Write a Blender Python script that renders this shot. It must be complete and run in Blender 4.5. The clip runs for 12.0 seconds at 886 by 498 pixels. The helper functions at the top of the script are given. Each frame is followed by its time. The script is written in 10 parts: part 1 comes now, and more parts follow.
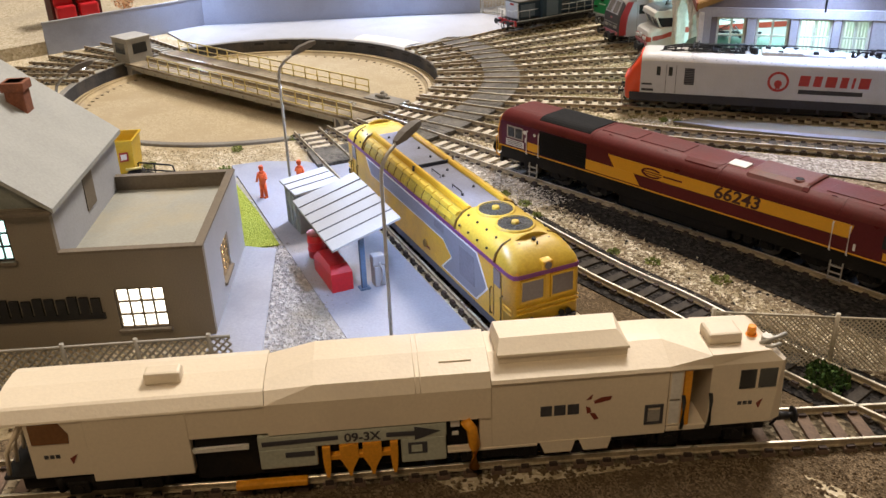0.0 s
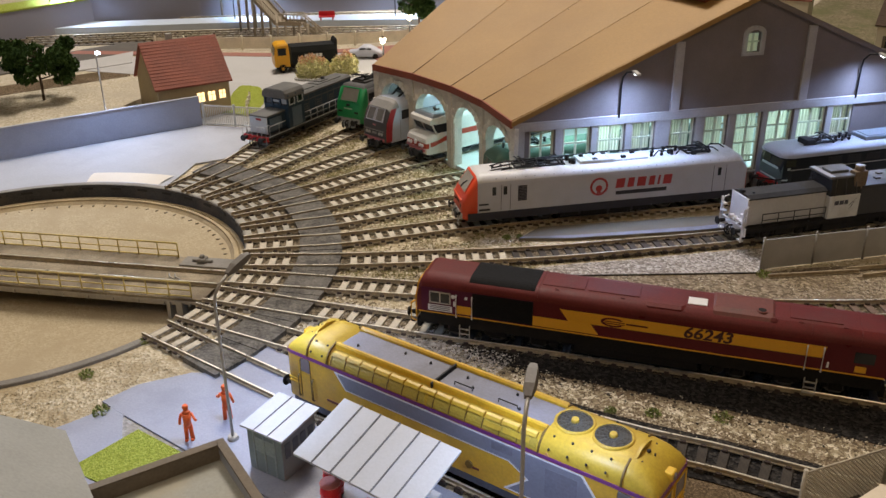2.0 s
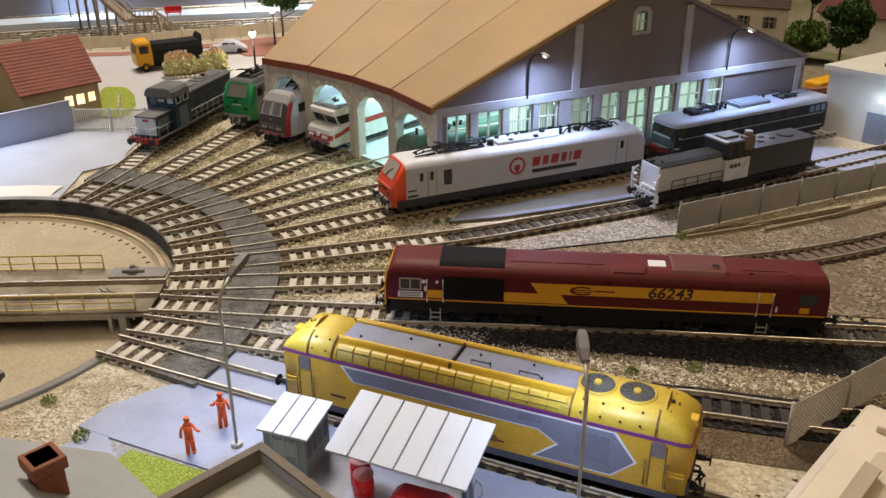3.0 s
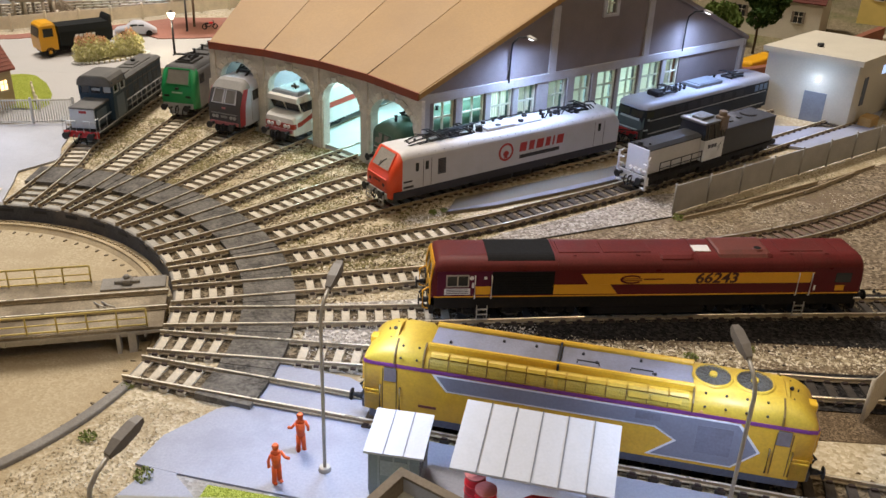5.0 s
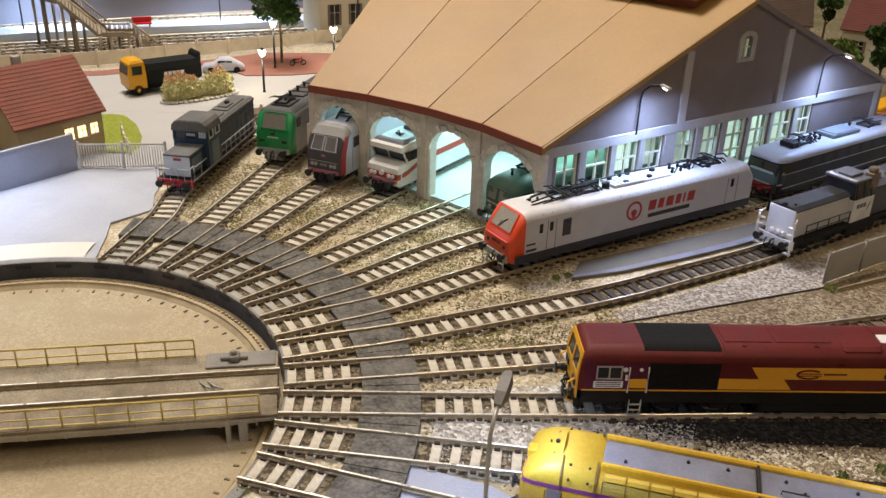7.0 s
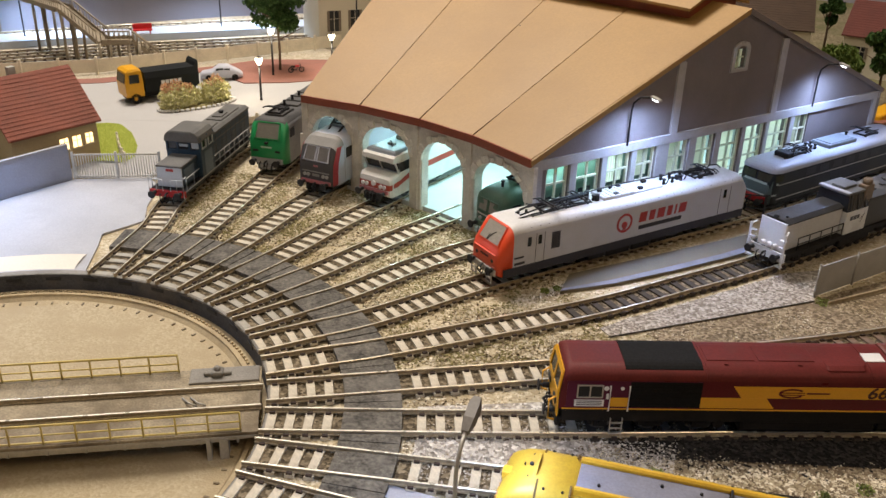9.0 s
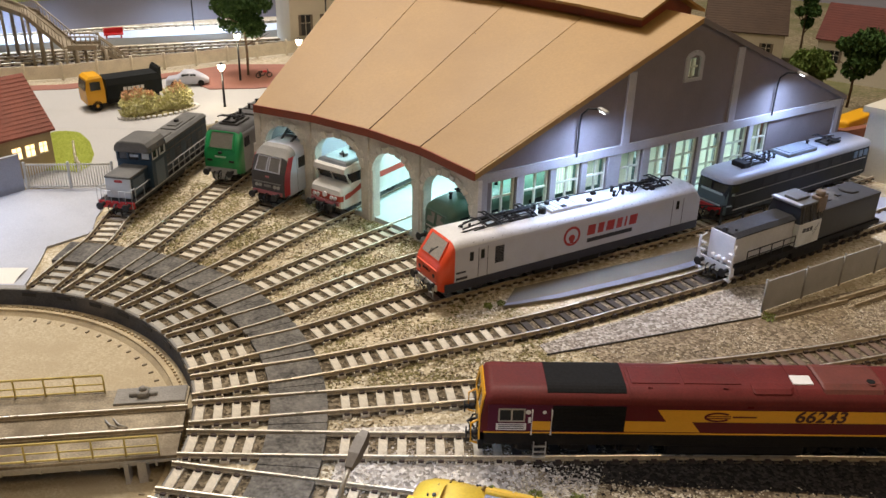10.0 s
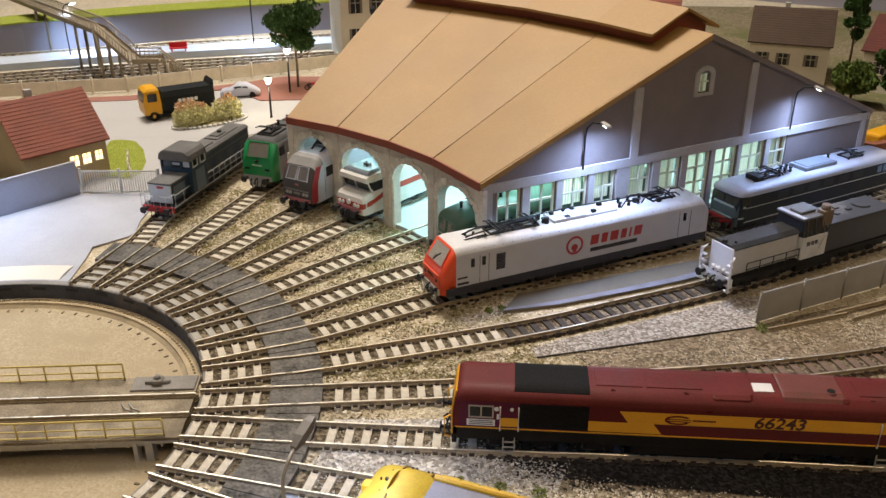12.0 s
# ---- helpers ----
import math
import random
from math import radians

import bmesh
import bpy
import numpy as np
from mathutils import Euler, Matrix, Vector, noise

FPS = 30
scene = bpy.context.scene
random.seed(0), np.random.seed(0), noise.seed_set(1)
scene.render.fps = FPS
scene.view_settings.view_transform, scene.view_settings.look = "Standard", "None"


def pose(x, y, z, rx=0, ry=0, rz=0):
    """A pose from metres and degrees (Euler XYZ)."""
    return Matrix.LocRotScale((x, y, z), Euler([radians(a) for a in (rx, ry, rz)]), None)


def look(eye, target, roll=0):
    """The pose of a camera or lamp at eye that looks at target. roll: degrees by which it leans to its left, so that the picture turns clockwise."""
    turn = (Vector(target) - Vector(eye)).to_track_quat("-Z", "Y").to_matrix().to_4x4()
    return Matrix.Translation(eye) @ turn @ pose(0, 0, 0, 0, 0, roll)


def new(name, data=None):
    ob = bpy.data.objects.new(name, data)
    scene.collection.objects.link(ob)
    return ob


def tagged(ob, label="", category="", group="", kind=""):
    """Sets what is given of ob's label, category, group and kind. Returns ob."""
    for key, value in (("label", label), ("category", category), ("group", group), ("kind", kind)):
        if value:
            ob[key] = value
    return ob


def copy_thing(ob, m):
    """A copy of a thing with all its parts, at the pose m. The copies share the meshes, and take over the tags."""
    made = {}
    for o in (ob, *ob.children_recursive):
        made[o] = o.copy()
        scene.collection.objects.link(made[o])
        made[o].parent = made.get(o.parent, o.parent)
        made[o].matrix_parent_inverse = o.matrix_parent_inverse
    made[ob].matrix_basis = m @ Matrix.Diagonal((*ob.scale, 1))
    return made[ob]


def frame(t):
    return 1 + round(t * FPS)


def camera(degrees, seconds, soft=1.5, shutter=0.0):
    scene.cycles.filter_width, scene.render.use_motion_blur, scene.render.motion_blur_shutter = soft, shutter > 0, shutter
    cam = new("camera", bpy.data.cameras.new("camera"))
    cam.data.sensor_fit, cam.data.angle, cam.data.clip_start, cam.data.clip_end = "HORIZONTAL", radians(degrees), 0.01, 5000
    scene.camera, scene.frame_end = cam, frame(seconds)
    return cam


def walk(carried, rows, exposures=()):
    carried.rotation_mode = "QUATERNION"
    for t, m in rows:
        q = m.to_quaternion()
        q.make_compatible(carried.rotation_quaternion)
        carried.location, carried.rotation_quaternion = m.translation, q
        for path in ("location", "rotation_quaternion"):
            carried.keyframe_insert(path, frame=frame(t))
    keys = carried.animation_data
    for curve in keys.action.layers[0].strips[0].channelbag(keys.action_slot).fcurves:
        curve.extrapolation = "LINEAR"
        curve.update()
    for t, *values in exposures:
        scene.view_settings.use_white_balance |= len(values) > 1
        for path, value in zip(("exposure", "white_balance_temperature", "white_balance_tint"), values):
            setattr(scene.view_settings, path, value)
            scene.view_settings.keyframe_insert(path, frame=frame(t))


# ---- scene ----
cam = camera(53.39, 12.0)
PATH = [
    (0, (0.62919, -0.35977, 0.19270), (-0.0410, 0.2364, -0.2493), -1.84),
    (0.5, (0.61388, -0.36664, 0.22410), (-0.0097, 0.2914, -0.1979), -2.15),
    (1, (0.57540, -0.37020, 0.23819), (0.0349, 0.3619, -0.1764), -1.32),
    (1.5, (0.51198, -0.38373, 0.24645), (0.0907, 0.4228, -0.1684), -0.66),
    (2, (0.43836, -0.40745, 0.25330), (0.1465, 0.4515, -0.1674), -0.73),
    (2.5, (0.39785, -0.42534, 0.25537), (0.2158, 0.4615, -0.1693), -0.62),
    (3, (0.36136, -0.43217, 0.25377), (0.2720, 0.4658, -0.1772), -0.03),
    (5, (0.25315, -0.40991, 0.24973), (0.3420, 0.4795, -0.1987), 2.40),
    (5.5, (0.23821, -0.39187, 0.24385), (0.3346, 0.4980, -0.2021), 2.51),
    (6, (0.21783, -0.37188, 0.24646), (0.3145, 0.5176, -0.2002), 2.56),
    (6.5, (0.21180, -0.35582, 0.25130), (0.2716, 0.5435, -0.1819), 2.21),
    (7, (0.21213, -0.34817, 0.25096), (0.2427, 0.5548, -0.1776), 1.83),
    (9, (0.22598, -0.34383, 0.25860), (0.2443, 0.5590, -0.1711), 1.54),
    (9.5, (0.24069, -0.33901, 0.26139), (0.2572, 0.5636, -0.1688), 1.51),
    (10, (0.26378, -0.33301, 0.26654), (0.2781, 0.5680, -0.1670), 1.39),
    (10.5, (0.27460, -0.33559, 0.27059), (0.2881, 0.5652, -0.1634), 1.37),
    (11, (0.27652, -0.34547, 0.27010), (0.2853, 0.5557, -0.1633), 1.16),
    (11.5, (0.29032, -0.35366, 0.27912), (0.2782, 0.5484, -0.1522), 0.51),
    (12, (0.31370, -0.35843, 0.27997), (0.2351, 0.5421, -0.1476), -0.12),
]
walk(cam, [(t, look(eye, target, roll)) for t, eye, target, roll in PATH], [(0, 0.35), (1, -0.28), (2.5, -0.26), (3, -0.06), (5, 0.05), (12, 0.05)])

# ---------- light ----------
world = bpy.data.worlds.new("room_air")
scene.world = world
world.use_nodes = True
wbg = world.node_tree.nodes["Background"]
wbg.inputs[0].default_value = (1.0, 0.86, 0.70, 1)
wbg.inputs[1].default_value = 0.02


def lamp(name, kind, at, to=None, power=1.0, colour=(1, 1, 1), size=0.01, spot=90):
    data = bpy.data.lights.new(name, kind)
    data.energy, data.color = power, colour
    if kind == "AREA":
        data.size = size
    else:
        data.shadow_soft_size = size
    if kind == "SPOT":
        data.spot_size, data.spot_blend = radians(spot), 0.7 if spot < 170 else 1.0
    ob = new(name, data)
    ob.matrix_world = look(at, to or (at[0] + 0.0001, at[1], at[2] - 1))
    return ob


WARM, COOL, CYAN = (1.0, 0.90, 0.80), (0.50, 0.66, 1.0), (0.56, 0.94, 1.0)
# unseen key light, its side inferred from the shadows
lamp("ceiling_light_source", "AREA", (-0.05, 0.85, 1.6), (0.25, 0.1, 0), 31.0, WARM, 0.4)
# added fill lights, no known lamps: shed facade, tamping machine side, station
lamp("ceiling_light_source", "AREA", (-0.15, -0.25, 1.6), (0.1, 0.1, 0), 4.2, WARM, 0.5)
lamp("ceiling_light_source", "AREA", (0.95, -1.05, 1.6), (0.45, -0.3, 0), 8.0, (1.0, 0.74, 0.47), 0.5)
lamp("ceiling_light_source", "AREA", (-0.7, 1.3, 1.6), (-0.4, 0.9, 0), 9.0, WARM, 0.5)

# ---------- mesh helpers (all sizes in millimetres) ----------
MM = 0.001


def bm_box(bm, x0, y0, z0, x1, y1, z1, bev=0.0, mi=0):
    vs = [bm.verts.new(p) for p in ((x0, y0, z0), (x1, y0, z0), (x1, y1, z0), (x0, y1, z0), (x0, y0, z1), (x1, y0, z1), (x1, y1, z1), (x0, y1, z1))]
    fs = [bm.faces.new([vs[i] for i in f]) for f in ((3, 2, 1, 0), (4, 5, 6, 7), (0, 1, 5, 4), (1, 2, 6, 5), (2, 3, 7, 6), (3, 0, 4, 7))]
    for f in fs:
        f.material_index = mi
    if bev > 0:
        es = list({e for f in fs for e in f.edges})
        bmesh.ops.bevel(bm, geom=es, offset=bev, segments=2, profile=0.5, affect="EDGES")


def bm_boxr(bm, m, sx, sy, sz, bev=0.0, mi=0):
    """A box of full sizes sx, sy, sz about the origin of the pose m."""
    sub = bmesh.new()
    bm_box(sub, -sx / 2, -sy / 2, -sz / 2, sx / 2, sy / 2, sz / 2, bev, mi)
    bm_join(bm, sub, m)


def bm_join(bm, sub, m=None):
    if m is not None:
        sub.transform(m)
    sub.verts.index_update()
    vs = [bm.verts.new(v.co) for v in sub.verts]
    for f in sub.faces:
        try:
            nf = bm.faces.new([vs[v.index] for v in f.verts])
            nf.material_index, nf.smooth = f.material_index, f.smooth
        except ValueError:
            pass
    sub.free()


def bm_loft(bm, rings, cap=True, closed=True, mi=0, smooth=False):
    """Skin between rings of equally many points."""
    vr = [[bm.verts.new(p) for p in r] for r in rings]
    n = len(rings[0])
    for a, b in zip(vr, vr[1:]):
        for i in range(n if closed else n - 1):
            j = (i + 1) % n
            f = bm.faces.new((a[i], a[j], b[j], b[i]))
            f.material_index, f.smooth = mi, smooth
    if cap and closed:
        for r, flip in ((vr[0], True), (vr[-1], False)):
            f = bm.faces.new(r[::-1] if flip else r)
            f.material_index = mi


def bm_prism(bm, pts, vec, mi=0):
    v = Vector(vec)
    bm_loft(bm, [[Vector(p) for p in pts], [Vector(p) + v for p in pts]], mi=mi)


def bm_cyl(bm, p0, p1, r0, r1=None, n=12, mi=0, smooth=True):
    p0, p1 = Vector(p0), Vector(p1)
    q = (p1 - p0).to_track_quat("Z", "Y")
    r1 = r0 if r1 is None else r1
    rings = [[p + q @ Vector((r * math.cos(2 * math.pi * i / n), r * math.sin(2 * math.pi * i / n), 0)) for i in range(n)] for p, r in ((p0, r0), (p1, max(r1, 0.01)))]
    bm_loft(bm, rings, mi=mi, smooth=smooth)


def bm_tube(bm, path, r, n=6, mi=0):
    path = [Vector(p) for p in path]
    rings = []
    for i, p in enumerate(path):
        d = (path[min(i + 1, len(path) - 1)] - path[max(i - 1, 0)]).normalized()
        q = d.to_track_quat("Z", "Y")
        rings.append([p + q @ Vector((r * math.cos(2 * math.pi * k / n), r * math.sin(2 * math.pi * k / n), 0)) for k in range(n)])
    bm_loft(bm, rings, mi=mi, smooth=True)


def bm_ball(bm, c, r, sz=1.0, u=10, v=6, mi=0):
    rings = []
    for j in range(1, v):
        a = math.pi * j / v
        rings.append([Vector(c) + Vector((r * math.sin(a) * math.cos(2 * math.pi * i / u), r * math.sin(a) * math.sin(2 * math.pi * i / u), -r * sz * math.cos(a))) for i in range(u)])
    bm_loft(bm, rings, mi=mi, smooth=True)


def bm_poly(bm, pts, z0, z1, mi=0):
    """A slab over a flat outline."""
    area = sum(a[0] * b[1] - b[0] * a[1] for a, b in zip(pts, pts[1:] + pts[:1]))
    if area < 0:
        pts = pts[::-1]
    bm_prism(bm, [(x, y, z0) for x, y in pts], (0, 0, z1 - z0), mi)


def mesh_of(name, bm, mats):
    bm.transform(Matrix.Scale(MM, 4))
    bmesh.ops.recalc_face_normals(bm, faces=bm.faces)
    me = bpy.data.meshes.new(name)
    bm.to_mesh(me)
    bm.free()
    for m in mats if isinstance(mats, (list, tuple)) else [mats]:
        me.materials.append(m)
    return me


def part(name, bm, mats, parent=None, label=""):
    ob = new(name, mesh_of(name, bm, mats))
    if parent is not None:
        ob.parent = parent
    if label:
        ob["label"] = label
    return ob


def part_each(name, bm, mats, parent, label=""):
    """Every separate piece of the mesh as a part of its own; the first is given back."""
    left = set(bm.verts)
    groups = []
    for v in bm.verts:
        if v not in left:
            continue
        stack, grp = [v], []
        left.discard(v)
        while stack:
            q = stack.pop()
            grp.append(q)
            for e in q.link_edges:
                o = e.other_vert(q)
                if o in left:
                    left.discard(o)
                    stack.append(o)
        groups.append(grp)
    first = None
    for grp in groups:
        sub = bmesh.new()
        to = {v: sub.verts.new(v.co) for v in grp}
        for f in {f for v in grp for f in v.link_faces}:
            nf = sub.faces.new([to[v] for v in f.verts])
            nf.material_index, nf.smooth = f.material_index, f.smooth
        ob = part(name, sub, mats, parent, label)
        first = first or ob
    bm.free()
    return first


def bm_frame(bm, x0, x1, z0, z1, y0, y1, w):
    """A rectangular frame with bars of width w."""
    prof = [(0, y0), (0, y1), (w, y1), (w, y0)]
    rings = [[(x + sx * a, y, z + sz * a) for a, y in prof] for x, z, sx, sz in ((x0, z0, 1, 1), (x1, z0, -1, 1), (x1, z1, -1, -1), (x0, z1, 1, -1), (x0, z0, 1, 1))]
    bm_loft(bm, rings, cap=False)


def single(name, bm, mats, label, category, kind="", group="", at=None):
    ob = part(name, bm, mats)
    if at is not None:
        ob.matrix_world = at
    return tagged(ob, label, category, group, kind)


def thing(name, at, label, category, group="", kind=""):
    ob = new(name)
    ob.empty_display_size = 0.01
    ob.matrix_world = at
    return tagged(ob, label, category, group, kind)


def place(x, y, z=0.0, turn=0.0):
    return pose(x * MM, y * MM, z * MM, 0, 0, turn)


def polar(r, deg, z=None):
    p = (r * math.cos(radians(deg)), r * math.sin(radians(deg)))
    return p if z is None else (*p, z)


def lettering(name, words, size, material, parent, m, wide=1.0, label="", lean=0.0, bold=0.025):
    cu = bpy.data.curves.new(name, "FONT")
    cu.body, cu.size, cu.extrude, cu.align_x, cu.align_y = words, size * MM, 0.00003, "CENTER", "CENTER"
    cu.offset = bold * size * MM
    cu.materials.append(material)
    tmp = bpy.data.objects.new("tmp", cu)
    me = bpy.data.meshes.new_from_object(tmp)
    bpy.data.objects.remove(tmp)
    if lean:
        me.transform(Matrix(((1, lean, 0, 0), (0, 1, 0, 0), (0, 0, 1, 0), (0, 0, 0, 1))))
    ob = new(name, me)
    ob.parent = parent
    mm = m.copy()
    mm.translation *= MM
    ob.matrix_basis = mm @ Matrix.Diagonal((wide, 1, 1, 1))
    if label:
        ob["label"] = label
    return ob


def curve(pts, step=6.0):
    """A smooth line through flat points, in steps of about that many millimetres."""
    P = [Vector(p) for p in pts]
    P = [P[0] * 2 - P[1]] + P + [P[-1] * 2 - P[-2]]
    out = []
    for i in range(1, len(P) - 2):
        a, b, c, d = P[i - 1 : i + 3]
        n = max(1, round((c - b).length / step))
        for k in range(n):
            t = k / n
            out.append(0.5 * ((2 * b) + (c - a) * t + (2 * a - 5 * b + 4 * c - d) * t * t + (3 * b - a - 3 * c + d) * t**3))
    out.append(P[-2])
    return out


# ---------- materials ----------
def paint(name, col, rough=0.55, metal=0.0, var=0.10, scale=90, fine=900, bump=0.12, dirt=None, amount=0.25, emit=0.0, coat=0.0):
    """A surface with broad and fine variation of colour, gloss and relief; dirt: a second colour in patches."""
    m = bpy.data.materials.new(name)
    m.use_nodes = True
    nt = m.node_tree
    N, L = nt.nodes, nt.links
    b = N["Principled BSDF"]
    co = N.new("ShaderNodeTexCoord")
    n1, n2 = N.new("ShaderNodeTexNoise"), N.new("ShaderNodeTexNoise")
    n1.inputs["Scale"].default_value, n1.inputs["Detail"].default_value = scale, 5
    n2.inputs["Scale"].default_value, n2.inputs["Detail"].default_value = fine, 3
    for n in (n1, n2):
        L.new(co.outputs["Object"], n.inputs["Vector"])
    info = N.new("ShaderNodeObjectInfo")
    mixf = N.new("ShaderNodeMath")
    mixf.operation = "MULTIPLY_ADD"
    mixf.inputs[1].default_value, mixf.inputs[2].default_value = 0.5, 0.0
    L.new(n2.outputs[0], mixf.inputs[0])
    add = N.new("ShaderNodeMath")
    add.operation = "MULTIPLY_ADD"
    add.inputs[1].default_value = 0.5
    L.new(n1.outputs[0], add.inputs[0])
    L.new(mixf.outputs[0], add.inputs[2])
    ramp = N.new("ShaderNodeValToRGB")
    lo, hi = [max(0, c * (1 - 2.2 * var)) for c in col], [min(1, c * (1 + 2.2 * var)) for c in col]
    ramp.color_ramp.elements[0].position, ramp.color_ramp.elements[1].position = 0.28, 0.72
    ramp.color_ramp.elements[0].color, ramp.color_ramp.elements[1].color = (*lo, 1), (*hi, 1)
    L.new(add.outputs[0], ramp.inputs[0])
    out = ramp.outputs[0]
    if dirt:
        n3 = N.new("ShaderNodeTexNoise")
        n3.inputs["Scale"].default_value, n3.inputs["Detail"].default_value, n3.inputs["Roughness"].default_value = scale * 0.45, 8, 0.65
        L.new(co.outputs["Object"], n3.inputs["Vector"])
        r3 = N.new("ShaderNodeValToRGB")
        r3.color_ramp.elements[0].position, r3.color_ramp.elements[1].position = 0.62 - amount * 0.45, 0.82 - amount * 0.3
        L.new(n3.outputs[0], r3.inputs[0])
        mx = N.new("ShaderNodeMix")
        mx.data_type = "RGBA"
        L.new(r3.outputs[0], mx.inputs[0])
        L.new(out, mx.inputs[6])
        mx.inputs[7].default_value = (*dirt, 1)
        out = mx.outputs[2]
    L.new(out, b.inputs["Base Color"])
    rr = N.new("ShaderNodeMapRange")
    rr.inputs[3].default_value, rr.inputs[4].default_value = max(0.03, rough - 0.12), min(1, rough + 0.12)
    L.new(n1.outputs[0], rr.inputs[0])
    L.new(rr.outputs[0], b.inputs["Roughness"])
    b.inputs["Metallic"].default_value = metal
    if max(col) < 0.13 and bump:
        b.inputs["Specular IOR Level"].default_value = 0.22
    b.inputs["Coat Weight"].default_value = coat
    if bump:
        bp = N.new("ShaderNodeBump")
        bp.inputs["Strength"].default_value, bp.inputs["Distance"].default_value = bump, 0.0006
        L.new(n2.outputs[0], bp.inputs["Height"])
        L.new(bp.outputs[0], b.inputs["Normal"])
    if emit:
        L.new(out, b.inputs["Emission Color"])
        b.inputs["Emission Strength"].default_value = emit
    return m


def glow(name, col, power):
    m = bpy.data.materials.new(name)
    m.use_nodes = True
    b = m.node_tree.nodes["Principled BSDF"]
    b.inputs["Base Color"].default_value = (*col, 1)
    b.inputs["Emission Color"].default_value = (*col, 1)
    b.inputs["Emission Strength"].default_value = power
    return m


def glazing(name, tint, rough=0.05):
    m = bpy.data.materials.new(name)
    m.use_nodes = True
    b = m.node_tree.nodes["Principled BSDF"]
    b.inputs["Base Color"].default_value = (*tint, 1)
    b.inputs["Roughness"].default_value = rough
    b.inputs["Transmission Weight"].default_value = 0.9
    b.inputs["IOR"].default_value = 1.2
    return m


def sheer(name, col):
    """Thin cloth that lets light through."""
    m = bpy.data.materials.new(name)
    m.use_nodes = True
    nt = m.node_tree
    N, L = nt.nodes, nt.links
    N.remove(N["Principled BSDF"])
    d, t, mx = N.new("ShaderNodeBsdfDiffuse"), N.new("ShaderNodeBsdfTranslucent"), N.new("ShaderNodeMixShader")
    n = N.new("ShaderNodeTexNoise")
    n.inputs["Scale"].default_value = 300
    ramp = N.new("ShaderNodeValToRGB")
    ramp.color_ramp.elements[0].color, ramp.color_ramp.elements[1].color = (*[c * 0.85 for c in col], 1), (*col, 1)
    L.new(n.outputs[0], ramp.inputs[0])
    for k in (d, t):
        L.new(ramp.outputs[0], k.inputs[0])
    mx.inputs[0].default_value = 0.65
    L.new(d.outputs[0], mx.inputs[1])
    L.new(t.outputs[0], mx.inputs[2])
    L.new(mx.outputs[0], N["Material Output"].inputs[0])
    return m


def sprinkle(name, cols, scale, rough=0.95, bump=0.6, patch=None, patch_scale=14):
    """Loose scatter material: grains of several colours, with broad patches of another."""
    m = bpy.data.materials.new(name)
    m.use_nodes = True
    nt = m.node_tree
    N, L = nt.nodes, nt.links
    b = N["Principled BSDF"]
    co = N.new("ShaderNodeTexCoord")
    vo = N.new("ShaderNodeTexVoronoi")
    vo.inputs["Scale"].default_value = scale
    L.new(co.outputs["Object"], vo.inputs["Vector"])
    sep = N.new("ShaderNodeSeparateColor")
    L.new(vo.outputs["Color"], sep.inputs[0])
    ramp = N.new("ShaderNodeValToRGB")
    els = ramp.color_ramp.elements
    while len(els) < len(cols):
        els.new(0.5)
    for i, c in enumerate(cols):
        els[i].position, els[i].color = i / (len(cols) - 1), (*c, 1)
    L.new(sep.outputs[0], ramp.inputs[0])
    out = ramp.outputs[0]
    n1 = N.new("ShaderNodeTexNoise")
    n1.inputs["Scale"].default_value, n1.inputs["Detail"].default_value, n1.inputs["Roughness"].default_value = patch_scale, 9, 0.7
    L.new(co.outputs["Object"], n1.inputs["Vector"])
    if patch:
        r = N.new("ShaderNodeValToRGB")
        r.color_ramp.elements[0].position, r.color_ramp.elements[1].position = 0.46, 0.62
        L.new(n1.outputs[0], r.inputs[0])
        mx = N.new("ShaderNodeMix")
        mx.data_type = "RGBA"
        L.new(r.outputs[0], mx.inputs[0])
        L.new(out, mx.inputs[6])
        mx.inputs[7].default_value = (*patch, 1)
        out = mx.outputs[2]
    L.new(out, b.inputs["Base Color"])
    b.inputs["Roughness"].default_value = rough
    b.inputs["Specular IOR Level"].default_value = 0.2
    bp = N.new("ShaderNodeBump")
    bp.inputs["Strength"].default_value, bp.inputs["Distance"].default_value = bump, 0.0009
    L.new(vo.outputs["Distance"], bp.inputs["Height"])
    L.new(bp.outputs[0], b.inputs["Normal"])
    return m


M = {}
M["sand"] = sprinkle("sandy_ground", [(0.36, 0.295, 0.185), (0.52, 0.445, 0.305), (0.68, 0.605, 0.46)], 620, patch=(0.37, 0.295, 0.18), patch_scale=22)
M["earth"] = sprinkle("stony_brown_earth", [(0.075, 0.054, 0.032), (0.185, 0.142, 0.092), (0.38, 0.31, 0.215)], 620, patch=(0.17, 0.125, 0.08), patch_scale=26)
# brown earth, darkened further to stand for the tamping machine's shadow on the verge
M["brown"] = sprinkle("brown_ground", [(0.055, 0.038, 0.022), (0.14, 0.10, 0.06), (0.27, 0.20, 0.125)], 1500, patch=(0.10, 0.07, 0.038), patch_scale=34)
M["stone"] = sprinkle("ballast_stone", [(0.22, 0.17, 0.10), (0.50, 0.43, 0.295), (0.84, 0.77, 0.62)], 500)
M["stone_grey"] = sprinkle("grey_ballast", [(0.20, 0.20, 0.22), (0.36, 0.36, 0.38), (0.50, 0.50, 0.52)], 600, patch=(0.30, 0.28, 0.24))
M["stone_fine"] = sprinkle("fine_pale_gravel", [(0.14, 0.118, 0.095), (0.28, 0.245, 0.205), (0.50, 0.455, 0.395)], 700)
